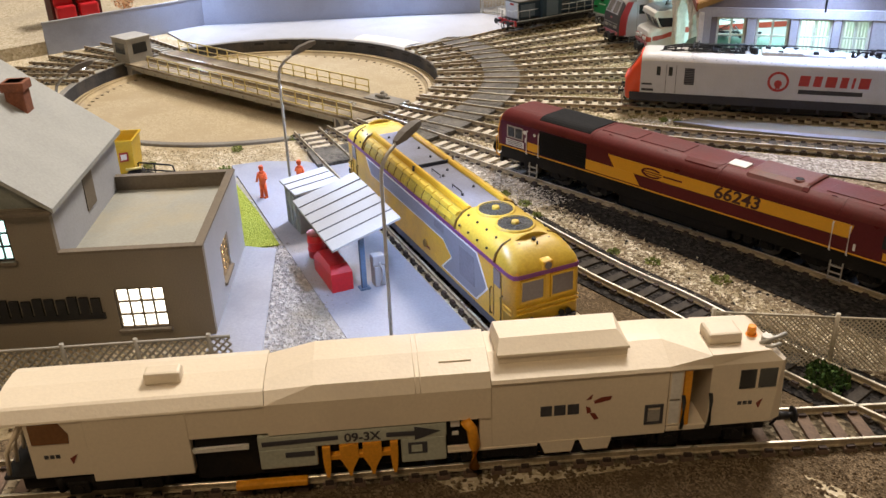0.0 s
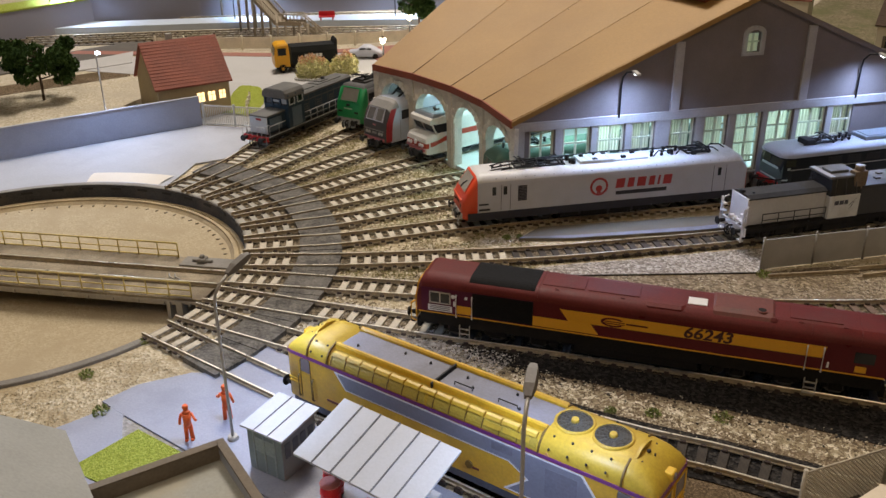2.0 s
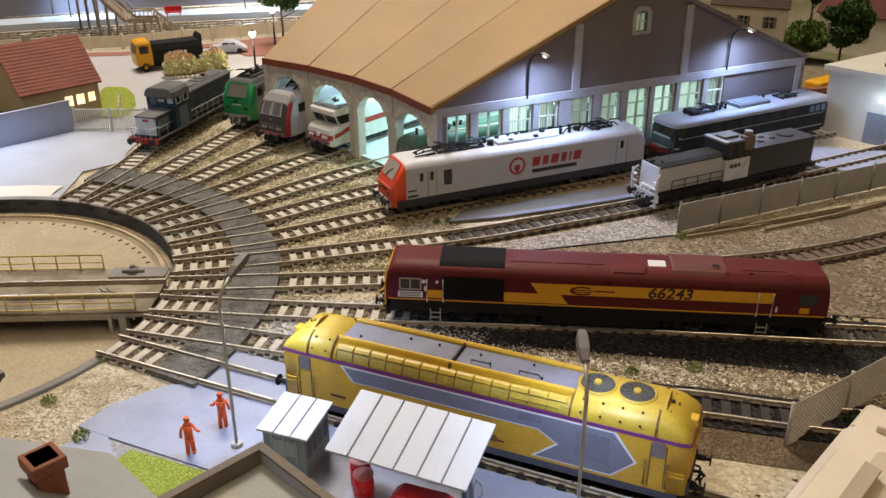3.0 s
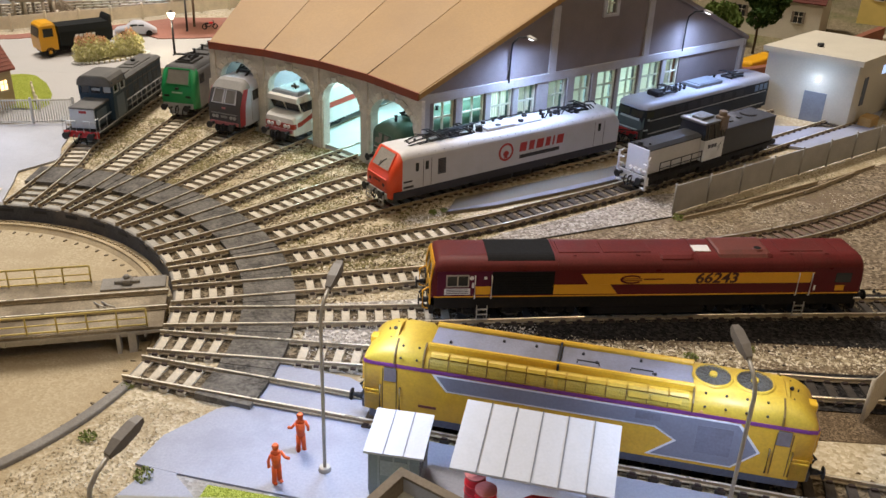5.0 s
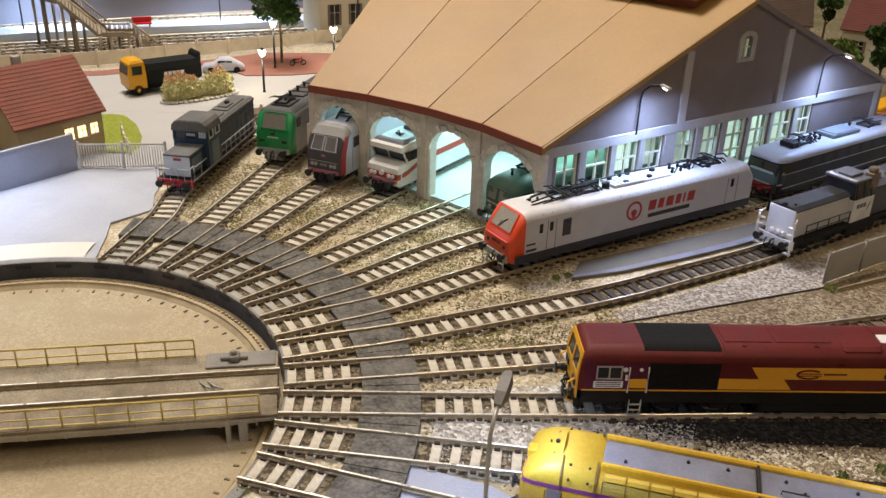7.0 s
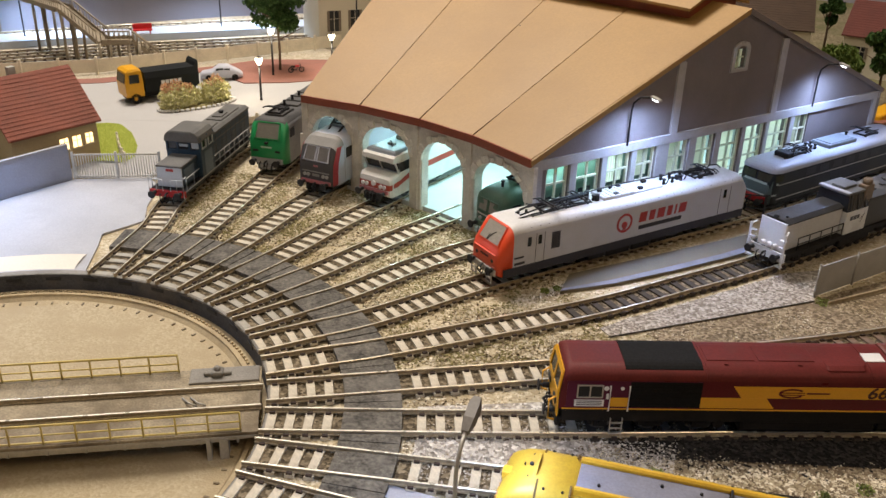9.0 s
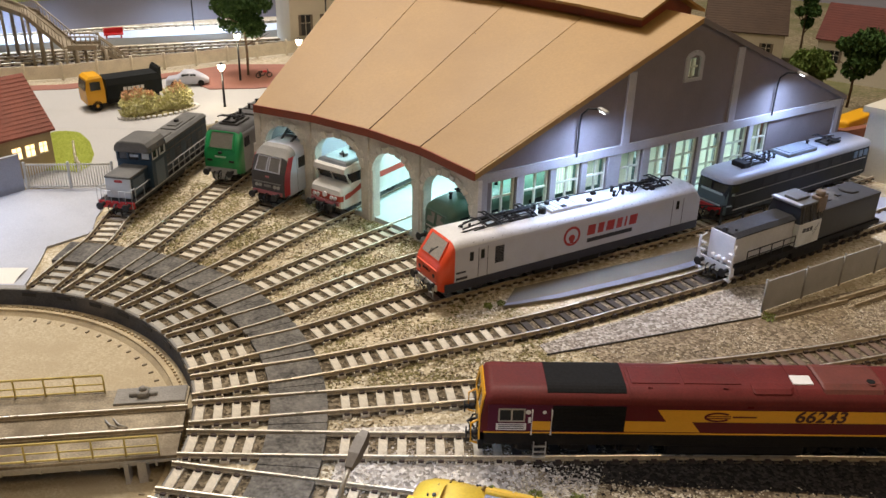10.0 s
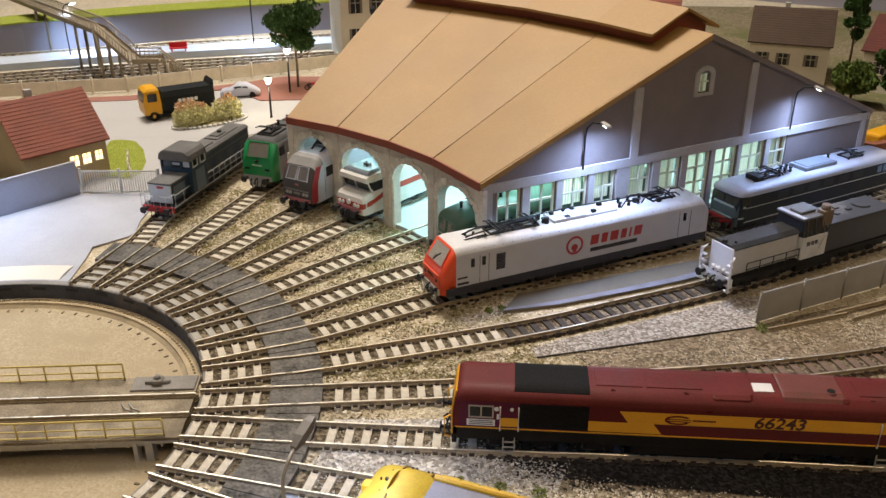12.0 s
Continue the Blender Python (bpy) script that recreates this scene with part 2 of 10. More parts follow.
M["stone_pale"] = sprinkle("pale_grey_ballast", [(0.24, 0.215, 0.185), (0.46, 0.42, 0.37), (0.76, 0.72, 0.66)], 560)
# near-black stones; round the maroon locomotive this colour carries its shadow
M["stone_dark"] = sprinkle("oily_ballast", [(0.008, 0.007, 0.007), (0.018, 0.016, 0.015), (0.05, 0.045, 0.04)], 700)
M["moss"] = sprinkle("moss_scatter", [(0.14, 0.12, 0.05), (0.26, 0.23, 0.10), (0.38, 0.32, 0.17)], 900)
M["grass"] = sprinkle("grass_mat", [(0.20, 0.24, 0.03), (0.31, 0.36, 0.05), (0.42, 0.46, 0.10)], 1500, bump=0.9)
M["apron"] = paint("white_painted_card", (0.375, 0.38, 0.405), 0.6, var=0.08, scale=25, dirt=(0.29, 0.29, 0.32), amount=0.26)
M["paving"] = paint("blue_grey_paving", (0.30, 0.318, 0.39), 0.6, var=0.07, scale=40, dirt=(0.21, 0.225, 0.285), amount=0.25)
M["concrete"] = paint("concrete", (0.40, 0.39, 0.36), 0.8, var=0.10, scale=60, dirt=(0.25, 0.23, 0.20), amount=0.2, bump=0.3)
M["slab"] = paint("beige_concrete", (0.17, 0.145, 0.10), 0.8, var=0.10, scale=50, dirt=(0.12, 0.098, 0.064), amount=0.25, bump=0.25)
M["slab_lip"] = paint("lavender_concrete_edge", (0.20, 0.205, 0.25), 0.7, var=0.12, scale=60, dirt=(0.13, 0.125, 0.13), amount=0.3)
M["sleeper"] = paint("beige_sleeper", (0.54, 0.485, 0.385), 0.8, var=0.12, scale=200, dirt=(0.25, 0.20, 0.14), amount=0.25)
M["sleeper_grey"] = paint("grey_sleeper", (0.36, 0.34, 0.29), 0.8, var=0.12, scale=200, dirt=(0.20, 0.17, 0.13), amount=0.3)
M["sleeper_brown"] = paint("red_brown_sleeper", (0.15, 0.098, 0.068), 0.8, var=0.2, scale=200, dirt=(0.08, 0.055, 0.04), amount=0.3)
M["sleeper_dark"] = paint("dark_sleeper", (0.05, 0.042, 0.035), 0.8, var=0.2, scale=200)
M["bed"] = sprinkle("shaded_brown_track_bed", [(0.05, 0.038, 0.024), (0.125, 0.098, 0.062), (0.27, 0.22, 0.15)], 620)
M["rail_side"] = paint("rusty_rail", (0.33, 0.265, 0.17), 0.7, var=0.2, scale=300)
M["rail_top"] = paint("bright_rail_head", (0.86, 0.80, 0.66), 0.30, metal=0.7, var=0.06, scale=120, bump=0.03)
M["chair"] = paint("rail_chair", (0.05, 0.035, 0.03), 0.7)
M["slate"] = paint("dark_grained_planks", (0.112, 0.102, 0.087), 0.75, var=0.45, scale=110, fine=520, bump=1.0, dirt=(0.19, 0.175, 0.155), amount=0.25)
M["pitwall"] = paint("dark_pit_wall", (0.06, 0.06, 0.065), 0.7, var=0.25, scale=50, dirt=(0.14, 0.12, 0.10), amount=0.25)
M["rim"] = paint("worn_grey_rim", (0.24, 0.225, 0.20), 0.8, var=0.15, scale=50, dirt=(0.15, 0.13, 0.105), amount=0.3, bump=0.3)
M["pitring"] = paint("ochre_rack_ring", (0.42, 0.33, 0.19), 0.7, var=0.12, scale=70, dirt=(0.25, 0.19, 0.11), amount=0.25)
M["pitfloor"] = sprinkle("sandy_pit_floor", [(0.385, 0.315, 0.20), (0.44, 0.365, 0.24), (0.49, 0.41, 0.28)], 900, bump=0.25, patch=(0.40, 0.325, 0.21), patch_scale=30)
M["deck"] = paint("weathered_bridge_deck", (0.34, 0.285, 0.195), 0.8, var=0.3, scale=45, dirt=(0.12, 0.088, 0.05), amount=0.5, bump=0.3)
M["steel"] = paint("bare_grey_metal", (0.42, 0.40, 0.36), 0.5, metal=0.4, var=0.1)
M["yellow_rail"] = paint("yellow_handrail", (0.64, 0.51, 0.17), 0.5, dirt=(0.34, 0.26, 0.12), amount=0.25)
M["black"] = paint("black_underframe", (0.009, 0.008, 0.008), 0.65, var=0.3, dirt=(0.022, 0.018, 0.014), amount=0.15)
M["iron"] = paint("dark_iron", (0.03, 0.03, 0.032), 0.5, metal=0.3)
M["wheel"] = paint("steel_tyre", (0.12, 0.115, 0.11), 0.45, metal=0.8)
M["glass_dark"] = paint("dark_window", (0.02, 0.022, 0.025), 0.12, var=0.1, bump=0.0)
M["white"] = paint("white_paint", (0.74, 0.74, 0.75), 0.4, var=0.03)
M["letter_dark"] = paint("dark_lettering", (0.05, 0.05, 0.06), 0.5, bump=0)
M["letter_wine"] = paint("wine_red_lettering", (0.045, 0.008, 0.010), 0.5, bump=0)
M["letter_red"] = paint("red_lettering", (0.36, 0.030, 0.032), 0.5, bump=0)
M["roof"] = paint("tan_painted_roof", (0.345, 0.203, 0.062), 0.5, var=0.07, scale=9, fine=500, bump=0.14, dirt=(0.27, 0.15, 0.042), amount=0.4)
M["fascia"] = paint("red_brown_fascia", (0.24, 0.055, 0.025), 0.6, var=0.1)
M["facade"] = paint("grey_stone_facade", (0.66, 0.62, 0.55), 0.85, var=0.10, scale=120, dirt=(0.48, 0.44, 0.38), amount=0.25, bump=0.4)
M["voussoir"] = paint("arch_stone", (0.74, 0.70, 0.62), 0.85, var=0.12, scale=150, dirt=(0.54, 0.50, 0.43), amount=0.3, bump=0.4)
M["gable"] = paint("mauve_grey_render", (0.185, 0.158, 0.152), 0.85, var=0.10, scale=50, fine=1500, bump=0.3)
M["pilaster"] = paint("pale_grey_pilaster", (0.40, 0.385, 0.385), 0.8, var=0.07, scale=100)
M["blind"] = sheer("pale_blind_fabric", (0.92, 0.88, 0.72))
M["card"] = paint("warm_white_card", (0.66, 0.60, 0.50), 0.6, var=0.05, scale=30)
M["frame"] = paint("cream_window_frame", (0.58, 0.56, 0.44), 0.6)
M["pane"] = glazing("window_pane", (0.92, 1.0, 0.97))
M["shed_floor"] = paint("pale_shed_floor", (0.62, 0.66, 0.64), 0.7, var=0.05)
M["lamp_white"] = glow("white_led", (0.85, 0.93, 1.0), 12)
M["lamp_warm"] = glow("warm_globe", (1.0, 0.86, 0.62), 9)
M["plaster"] = paint("room_plaster", (0.26, 0.24, 0.21), 0.9, var=0.03, scale=3)


# ---------- room and layout board ----------
# unseen room shell added round the board; dull plaster keeps bounced light low
bm = bmesh.new()
bm_box(bm, -3200, -2600, -1000, 3200, 3200, -980)
single("floor", bm, paint("wooden_room_floor", (0.22, 0.14, 0.08), 0.5, var=0.15, scale=4), "brown wooden floor, unseen, added under the layout", "floor", "structure")
for nm, a in (("wall_south", (-3200, -2650, 3200, -2600)), ("wall_north", (-3200, 3200, 3200, 3250)), ("wall_west", (-3250, -2600, -3200, 3200)), ("wall_east", (3200, -2600, 3250, 3200))):
    bm = bmesh.new()
    bm_box(bm, a[0], a[1], -1000, a[2], a[3], 1700)
    single(nm, bm, M["plaster"], "plain dull plaster wall, unseen, added round the layout", "wall", "structure")
bm = bmesh.new()
bm_box(bm, -3200, -2600, 1700, 3200, 3200, 1740)
single("ceiling", bm, M["plaster"], "plain dull ceiling, unseen, added over the layout", "ceiling", "structure")

PIT = 150.0


def ring_rows(bm, radii, heights, n=160, mi=0, a0=0.0, a1=360.0, smooth=False):
    full = abs(a1 - a0) >= 360
    rows = []
    for r, z in zip(radii, heights):
        rows.append([bm.verts.new(polar(r, a0 + (a1 - a0) * i / n, z)) for i in range(n if full else n + 1)])
    k = len(rows[0])
    for A, B in zip(rows, rows[1:]):
        for i in range(k if full else k - 1):
            j = (i + 1) % k
            f = bm.faces.new((A[i], A[j], B[j], B[i]))
            f.material_index, f.smooth = mi, smooth


bm = bmesh.new()
radii = [PIT + 3, 165, 185, 205, 230, 260, 300, 350, 420, 500, 600, 750, 950, 1250, 1700]
ring_rows(bm, radii, [0.0] * len(radii))
for v in bm.verts:
    r = v.co.xy.length
    v.co.z += 0.9 * noise.noise(v.co * 0.02) if r > 170 else 0
single("ground", bm, M["sand"], "sandy scenic ground sheet of the model layout", "ground", "structure")
bm = bmesh.new()
ring_rows(bm, [1700, 1700, 0.5], [0, -60, -60])
single("baseboard", bm, paint("plywood_edge", (0.35, 0.24, 0.13), 0.7), "plywood edge under the layout", "baseboard", "structure")

# ---------- turntable ----------
pit = thing("turntable_pit", place(0, 0), "round turntable pit with sandy floor and dark wall", "turntable", kind="structure")
bm = bmesh.new()
ring_rows(bm, [PIT - 0.4, PIT - 0.6, PIT - 1], [1.5, 1.2, -9.0])
part("pit_wall", bm, M["pitwall"], pit, "dark grey pit wall")
bm = bmesh.new()
ring_rows(bm, [PIT + 5.2, PIT + 5, PIT + 4.6, PIT + 0.2, PIT - 0.4, PIT - 0.5], [-0.4, 1.5, 1.9, 1.9, 1.5, 0.6])
part("pit_rim", bm, M["rim"], pit, "worn grey rim round the pit")
bm = bmesh.new()
ring_rows(bm, [PIT - 1, PIT - 6, PIT - 6.2, PIT - 8.5, PIT - 8.7, PIT - 11], [-9, -9.2, -8.2, -8.2, -9.4, -11.5])
part("rack_ring", bm, M["pitring"], pit, "ochre toothed rack ring round the pit")
bm = bmesh.new()
for i in range(260):
    a = 360 * i / 260
    bm_boxr(bm, Matrix.Translation(polar(PIT - 4.6, a, -8.7)) @ pose(0, 0, 0, 0, 0, a), 1.4, 1.5, 1.2)
part("rack_teeth", bm, M["pitring"], pit)
bm = bmesh.new()
ring_rows(bm, [PIT - 11, 120, 90, 60, 30, 0.5], [-11.5, -12.3, -12.8, -13, -13, -13])
for v in bm.verts:
    v.co.z += 0.35 * noise.noise(v.co * 0.04)
part("pit_floor", bm, M["pitfloor"], pit)
bm = bmesh.new()
for i in range(90):
    a = 4 * i
    bm_boxr(bm, Matrix.Translation(polar(PIT - 14.5, a, -11.3)) @ pose(0, 0, 0, 0, 0, a), 2.6, 1.1, 0.7)
part("pit_rail_clips", bm, M["deck"], pit)
bm = bmesh.new()
for i in range(14):
    a = 30 + 9 * i
    bm_boxr(bm, Matrix.Translation(polar(PIT - 0.7, a, -1.4)) @ pose(0, 0, 0, 0, 0, a), 1.2, 9, 2.0)
part("wall_slots", bm, M["iron"], pit)

RAIL = [(-1.1, 0), (1.1, 0), (1.1, 0.35), (0.35, 0.6), (0.35, 1.5), (0.55, 1.7), (0.55, 2.35), (0.4, 2.5), (-0.4, 2.5), (-0.55, 2.35), (-0.55, 1.7), (-0.35, 1.5), (-0.35, 0.6), (-1.1, 0.35)]


def offset_line(line, d):
    out = []
    for i, p in enumerate(line):
        t = (line[min(i + 1, len(line) - 1)] - line[max(i - 1, 0)]).normalized()
        out.append(Vector((p.x - t.y * d, p.y + t.x * d)))
    return out


def rail_mesh(line, z):
    bm = bmesh.new()
    rings = []
    for i, p in enumerate(line):
        t = (line[min(i + 1, len(line) - 1)] - line[max(i - 1, 0)]).normalized()
        rings.append([Vector((p.x - t.y * y, p.y + t.x * y, z + h)) for y, h in RAIL])
    bm_loft(bm, rings)
    for f in bm.faces:
        hs = [v.co.z - z for v in f.verts]
        f.material_index = 1 if min(hs) > 2.3 else 0
    return bm


def sleeper_mesh(mat, long=22.4, wide=4.4):
    bm = bmesh.new()
    bm_box(bm, -wide / 2, -long / 2, 0, wide / 2, long / 2, 1.9, 0.25, 0)
    for s in (-1, 1):
        for o in (-1.75, 1.75):
            bm_box(bm, -1.3, s * 8.7 + o - 0.65, 1.85, 1.3, s * 8.7 + o + 0.65, 2.9, 0, 1)
    return mesh_of("sleeper", bm, [mat, M["chair"]])


SLEEPERS = {k: sleeper_mesh(M[k]) for k in ("sleeper", "sleeper_grey", "sleeper_brown", "sleeper_dark")}
RAIL_MATS = [M["rail_side"], M["rail_top"]]


def track(label, pts, kind="sleeper", pitch=9.0, first=4.0, gap=None, z=0.2, dark=None, straight=False, inner=False, far="sleeper_dark"):
    """Rails on sleepers along flat points. gap: a stretch without sleepers; dark: past this length the sleepers are dark."""
    line = [Vector(p) for p in pts] if straight else curve(pts)
    t = thing("railway_track", place(0, 0), label, "track", "tracks round the turntable", "structure")
    for s in (-8.7, 8.7):
        part("rail", rail_mesh(offset_line(line, s), z + 1.9), RAIL_MATS, t)
    if kind != "sleeper_dark":
        # brown bed, coloured darker to include the shade between the sleepers
        bm = bmesh.new()
        L0, L1 = offset_line(line, -10.6), offset_line(line, 10.6)
        A = [bm.verts.new((p.x, p.y, z + 0.75)) for p in L0]
        B = [bm.verts.new((p.x, p.y, z + 0.75)) for p in L1]
        for i in range(len(A) - 1):
            bm.faces.new((A[i], A[i + 1], B[i + 1], B[i]))
        part("track_bed", bm, M["bed"], t, "dark brown bed with the shade between the sleepers in its colour")
    run, want = 0.0, first
    for a, b in zip(line, line[1:]):
        d = (b - a).length
        while want <= run + d:
            p = a.lerp(b, (want - run) / d)
            if not (gap and gap[0] < want < gap[1]):
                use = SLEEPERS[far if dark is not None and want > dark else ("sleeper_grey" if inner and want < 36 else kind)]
                ob = new("sleeper", use)
                ob.parent = t
                ang = math.degrees(math.atan2(b.y - a.y, b.x - a.x)) + random.uniform(-1.2, 1.2)
                ob.matrix_basis = place(p.x, p.y, z, ang)
            want += pitch
        run += d
    return t


def radial(k, far):
    return [polar(PIT - 1, 9 * k), polar(183, 9 * k), polar(222, 9 * k)] + far


GAP = (36, 69)
PLAIN = "track with beige sleepers and worn bright rails"
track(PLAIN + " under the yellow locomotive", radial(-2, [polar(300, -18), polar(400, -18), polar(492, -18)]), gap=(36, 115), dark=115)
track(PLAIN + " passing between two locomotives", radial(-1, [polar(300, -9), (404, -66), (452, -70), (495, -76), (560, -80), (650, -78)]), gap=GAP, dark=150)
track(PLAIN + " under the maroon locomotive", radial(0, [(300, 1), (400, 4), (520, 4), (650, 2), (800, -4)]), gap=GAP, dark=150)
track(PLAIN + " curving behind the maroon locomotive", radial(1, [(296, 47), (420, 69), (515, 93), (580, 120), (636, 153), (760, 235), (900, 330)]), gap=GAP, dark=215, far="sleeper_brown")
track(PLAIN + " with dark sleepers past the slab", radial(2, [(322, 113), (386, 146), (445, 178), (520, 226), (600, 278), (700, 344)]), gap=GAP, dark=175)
track(PLAIN + " under the white locomotive", radial(3, [(262, 145), (350, 198), (447, 255), (560, 328), (660, 393)]), "sleeper", gap=GAP)
track(PLAIN + " into the shed", radial(4, [polar(300, 37.5), polar(450, 36.6), polar(690, 36.4)]), gap=GAP, inner=True)
track(PLAIN + " into the open shed arch", radial(5, [polar(300, 45.8), polar(450, 45.7), polar(690, 45.6)]), gap=GAP, inner=True)
track(PLAIN + " into the shed", radial(6, [polar(300, 55), polar(450, 54.9), polar(690, 54.8)]), gap=GAP, inner=True)
track(PLAIN + " into the shed", radial(7, [polar(300, 64), polar(450, 64), polar(690, 64)]), gap=GAP, inner=True)
track(PLAIN + " beside the shed", radial(8, [polar(300, 73), polar(450, 74), polar(690, 74.5)]), gap=GAP, inner=True)
track(PLAIN + " beside the white apron", radial(9, [polar(270, 82.4), polar(350, 82), polar(470, 80)]), gap=GAP, inner=True)
for a in (180, 190, 200, 210, 220):
    track("short pale stub track at the pit edge", [polar(PIT - 1, a), polar(232, a)], "sleeper_grey", straight=True)

apron = thing("boarded_ring", place(0, 0), "curved band of dark grained boards between rails", "boards", kind="structure")
for k in range(-2, 10):
    for a0, a1 in ((9 * k - 4.4, 9 * k - 2.62), (9 * k - 2.15, 9 * k + 2.15), (9 * k + 2.62, 9 * k + 4.4)):
        if k == -2 and a0 < -22:
            a0 = -21.5
        bm = bmesh.new()
        jit = random.uniform(-0.3, 0.3)
        pts = [polar(187.5 + jit, a) for a in np.linspace(a0, a1, 4)] + [polar(216 + jit, a) for a in np.linspace(a1, a0, 4)]
        bm_poly(bm, pts, 0.2, 3.5 + random.uniform(-0.15, 0.15))
        part("board", bm, M["slate"], apron)

# the bridge
BA = 8.0
bridge = thing("turntable_bridge", place(0, 0, 0, BA), "weathered grey turntable bridge with yellow handrails", "bridge")
for y0, y1, z0, z1 in ((-28, -12.2, 0.2, 2.2), (12.2, 28, 0.2, 2.2), (-12, 12, -0.6, 1.4)):
    bm = bmesh.new()
    bm_box(bm, -146, y0, z0, 146, y1, z1, 0.3)
    part("deck", bm, M["deck"], bridge)
for s in (-1, 1):
    bm = bmesh.new()
    bm_prism(bm, [(-146, s * 27, 1), (146, s * 27, 1), (146, s * 27, -1.6), (120, s * 27, -3.6), (-120, s * 27, -3.6), (-146, s * 27, -1.6)], (0, -s * 2, 0))
    bm_box(bm, -146, min(s * 28.5, s * 25), -0.6, 146, max(s * 28.5, s * 25), 0.6)
    for i in range(17):
        x = -136 + 17 * i
        bm_box(bm, x, min(s * 28.2, s * 26.5), -3.2, x + 1, max(s * 28.2, s * 26.5), 0.2)
    part("girder", bm, M["steel"], bridge)
    part("rail", rail_mesh([Vector((-147, s * 8.7)), Vector((0, s * 8.7)), Vector((147, s * 8.7))], 1.6), RAIL_MATS, bridge)
for s, x0, x1 in ((1, -140, 104), (-1, -110, 138)):
    bm = bmesh.new()
    n = 17
    for i in range(n + 1):
        x = x0 + (x1 - x0) * i / n
        bm_tube(bm, [(x, s * 26.5, 2), (x, s * 26.5, 12.5)], 0.5, 6)
    bm_tube(bm, [(x0, s * 26.5, 12.6), (x1, s * 26.5, 12.6)], 0.6, 6)
    bm_tube(bm, [(x0, s * 26.5, 7.4), (x1, s * 26.5, 7.4)], 0.4, 6)
    bm_tube(bm, [(x0, s * 26.5, 3.2), (x1, s * 26.5, 3.2)], 0.5, 6)
    part("handrail", bm, M["yellow_rail"], bridge, "thin yellow handrail")
# heap of broken grey material, built as a stepped lump
bm = bmesh.new()
bm_box(bm, 110, 14, 2.1, 145, 27.5, 3.4, 0.5)
bm_box(bm, 121, 17, 3.2, 127, 24, 6.6, 1.2)
bm_box(bm, 117, 19, 3.2, 131, 22, 5.4, 1.0)
bm_ball(bm, (124, 20.5, 6.8), 2.0)
part("winch", bm, M["rim"], bridge, "small lump of broken grey material on the deck")
bm = bmesh.new()
for x in (108, 112):
    bm_tube(bm, [(x, 4, 1.6), (x + 4, -3, 3.2), (x + 8, -4, 1.8)], 0.5)
part("cable", bm, M["steel"], bridge)
bm = bmesh.new()
bm_box(bm, 128, -29, -14, 132, -22, 0)
bm_box(bm, 122, -29, -13, 124, -22, 0)
part("bracket", bm, M["steel"], bridge)
cabin = thing("control_cabin", pose(0, 0, 0, 0, 0, BA) @ place(-152, -14, 0), "small grey control cabin at the bridge end", "cabin")
bm = bmesh.new()
bm_box(bm, -12, -12, -12, 12, 12, 22, 0.5)
part("wall", bm, M["concrete"], cabin)
bm = bmesh.new()
bm_box(bm, -12.8, -12.8, 22, 12.8, 12.8, 23.6, 0.4)
part("roof", bm, M["concrete"], cabin)
for m in (Matrix.Translation((12.1, 0, 14)), Matrix.Translation((0, -12.1, 14)) @ pose(0, 0, 0, 0, 0, -90)):
    bm = bmesh.new()
    bm_boxr(bm, m, 0.6, 14, 9)
    part("window", bm, M["glass_dark"], cabin)

# ---------- paved surfaces ----------
bm = bmesh.new()
inner = [polar(PIT + 3.2, a) for a in range(86, 171, 4)]
bm_poly(bm, inner + [(-236, 40), (-234, 85), (-109, 245), (-54, 313), (4, 319), (16, 300), (18, 262), (24, 235), (2, 211), (6, 190)], 0.1, 1.4)
single("white_apron", bm, M["apron"], "white painted card apron beside the turntable", "apron", "structure")
bm = bmesh.new()
bm_poly(bm, [(182, -90), (156, -131), (141, -156), (120, -190), (150, -215), (185, -190), (202, -158), (176, -122)], 0.1, 1.15)
single("paved_yard", bm, M["paving"], "pale blue-grey paved yard beside the workshop", "paving", "structure")
bm = bmesh.new()
bm_poly(bm, [(211, -42), (246, -55), (258, -66), (256, -96), (470, -166), (455, -214), (381, -188), (174, -120), (158, -114), (166, -96), (186, -78), (200, -74)], 0.1, 1.3)
single("platform", bm, M["paving"], "pale blue-grey paved servicing platform beside the track", "platform", "structure")
bm = bmesh.new()
bm_poly(bm, [(174, -121), (276, -154), (381, -188), (455, -214), (372, -228), (284, -162), (260, -172), (206, -160)], 0.1, 0.9)
single("gravel_strip", bm, M["stone_grey"], "strip of loose grey gravel beside the platform", "gravel", "structure")
bm = bmesh.new()
bm_poly(bm, [(190, -129), (235, -142), (277, -156), (272, -166), (262, -171), (225, -167), (205, -168), (178, -163), (182, -152)], 0.2, 1.9)
single("grass_patch", bm, M["grass"], "bright green patch of model grass", "grass", "structure")
bm = bmesh.new()
bm_poly(bm, [(262, -172), (280, -160), (376, -230), (360, -248), (330, -224), (268, -176)], 0.1, 1.9)
single("footpath", bm, M["paving"], "pale grey-blue footpath along the house", "path", "structure")
bm = bmesh.new()
bm_poly(bm, [(309, 137), (345, 149), (386, 168), (430, 190), (470, 214), (458, 230), (441, 221), (395, 199), (318, 161)], 0.1, 2.2)
single("concrete_slab", bm, M["slab"], "long pale concrete slab beside the track", "slab", "structure")
bm = bmesh.new()
bm_poly(bm, [(331, 86), (400, 110), (466, 133), (482, 158), (488, 176), (462, 170), (430, 152), (388, 129), (345, 107), (327, 95)], 0.1, 0.9)
single("gravel_path", bm, M["stone_fine"], "field of fine pale gravel beside the track", "gravel", "structure")
bm = bmesh.new()
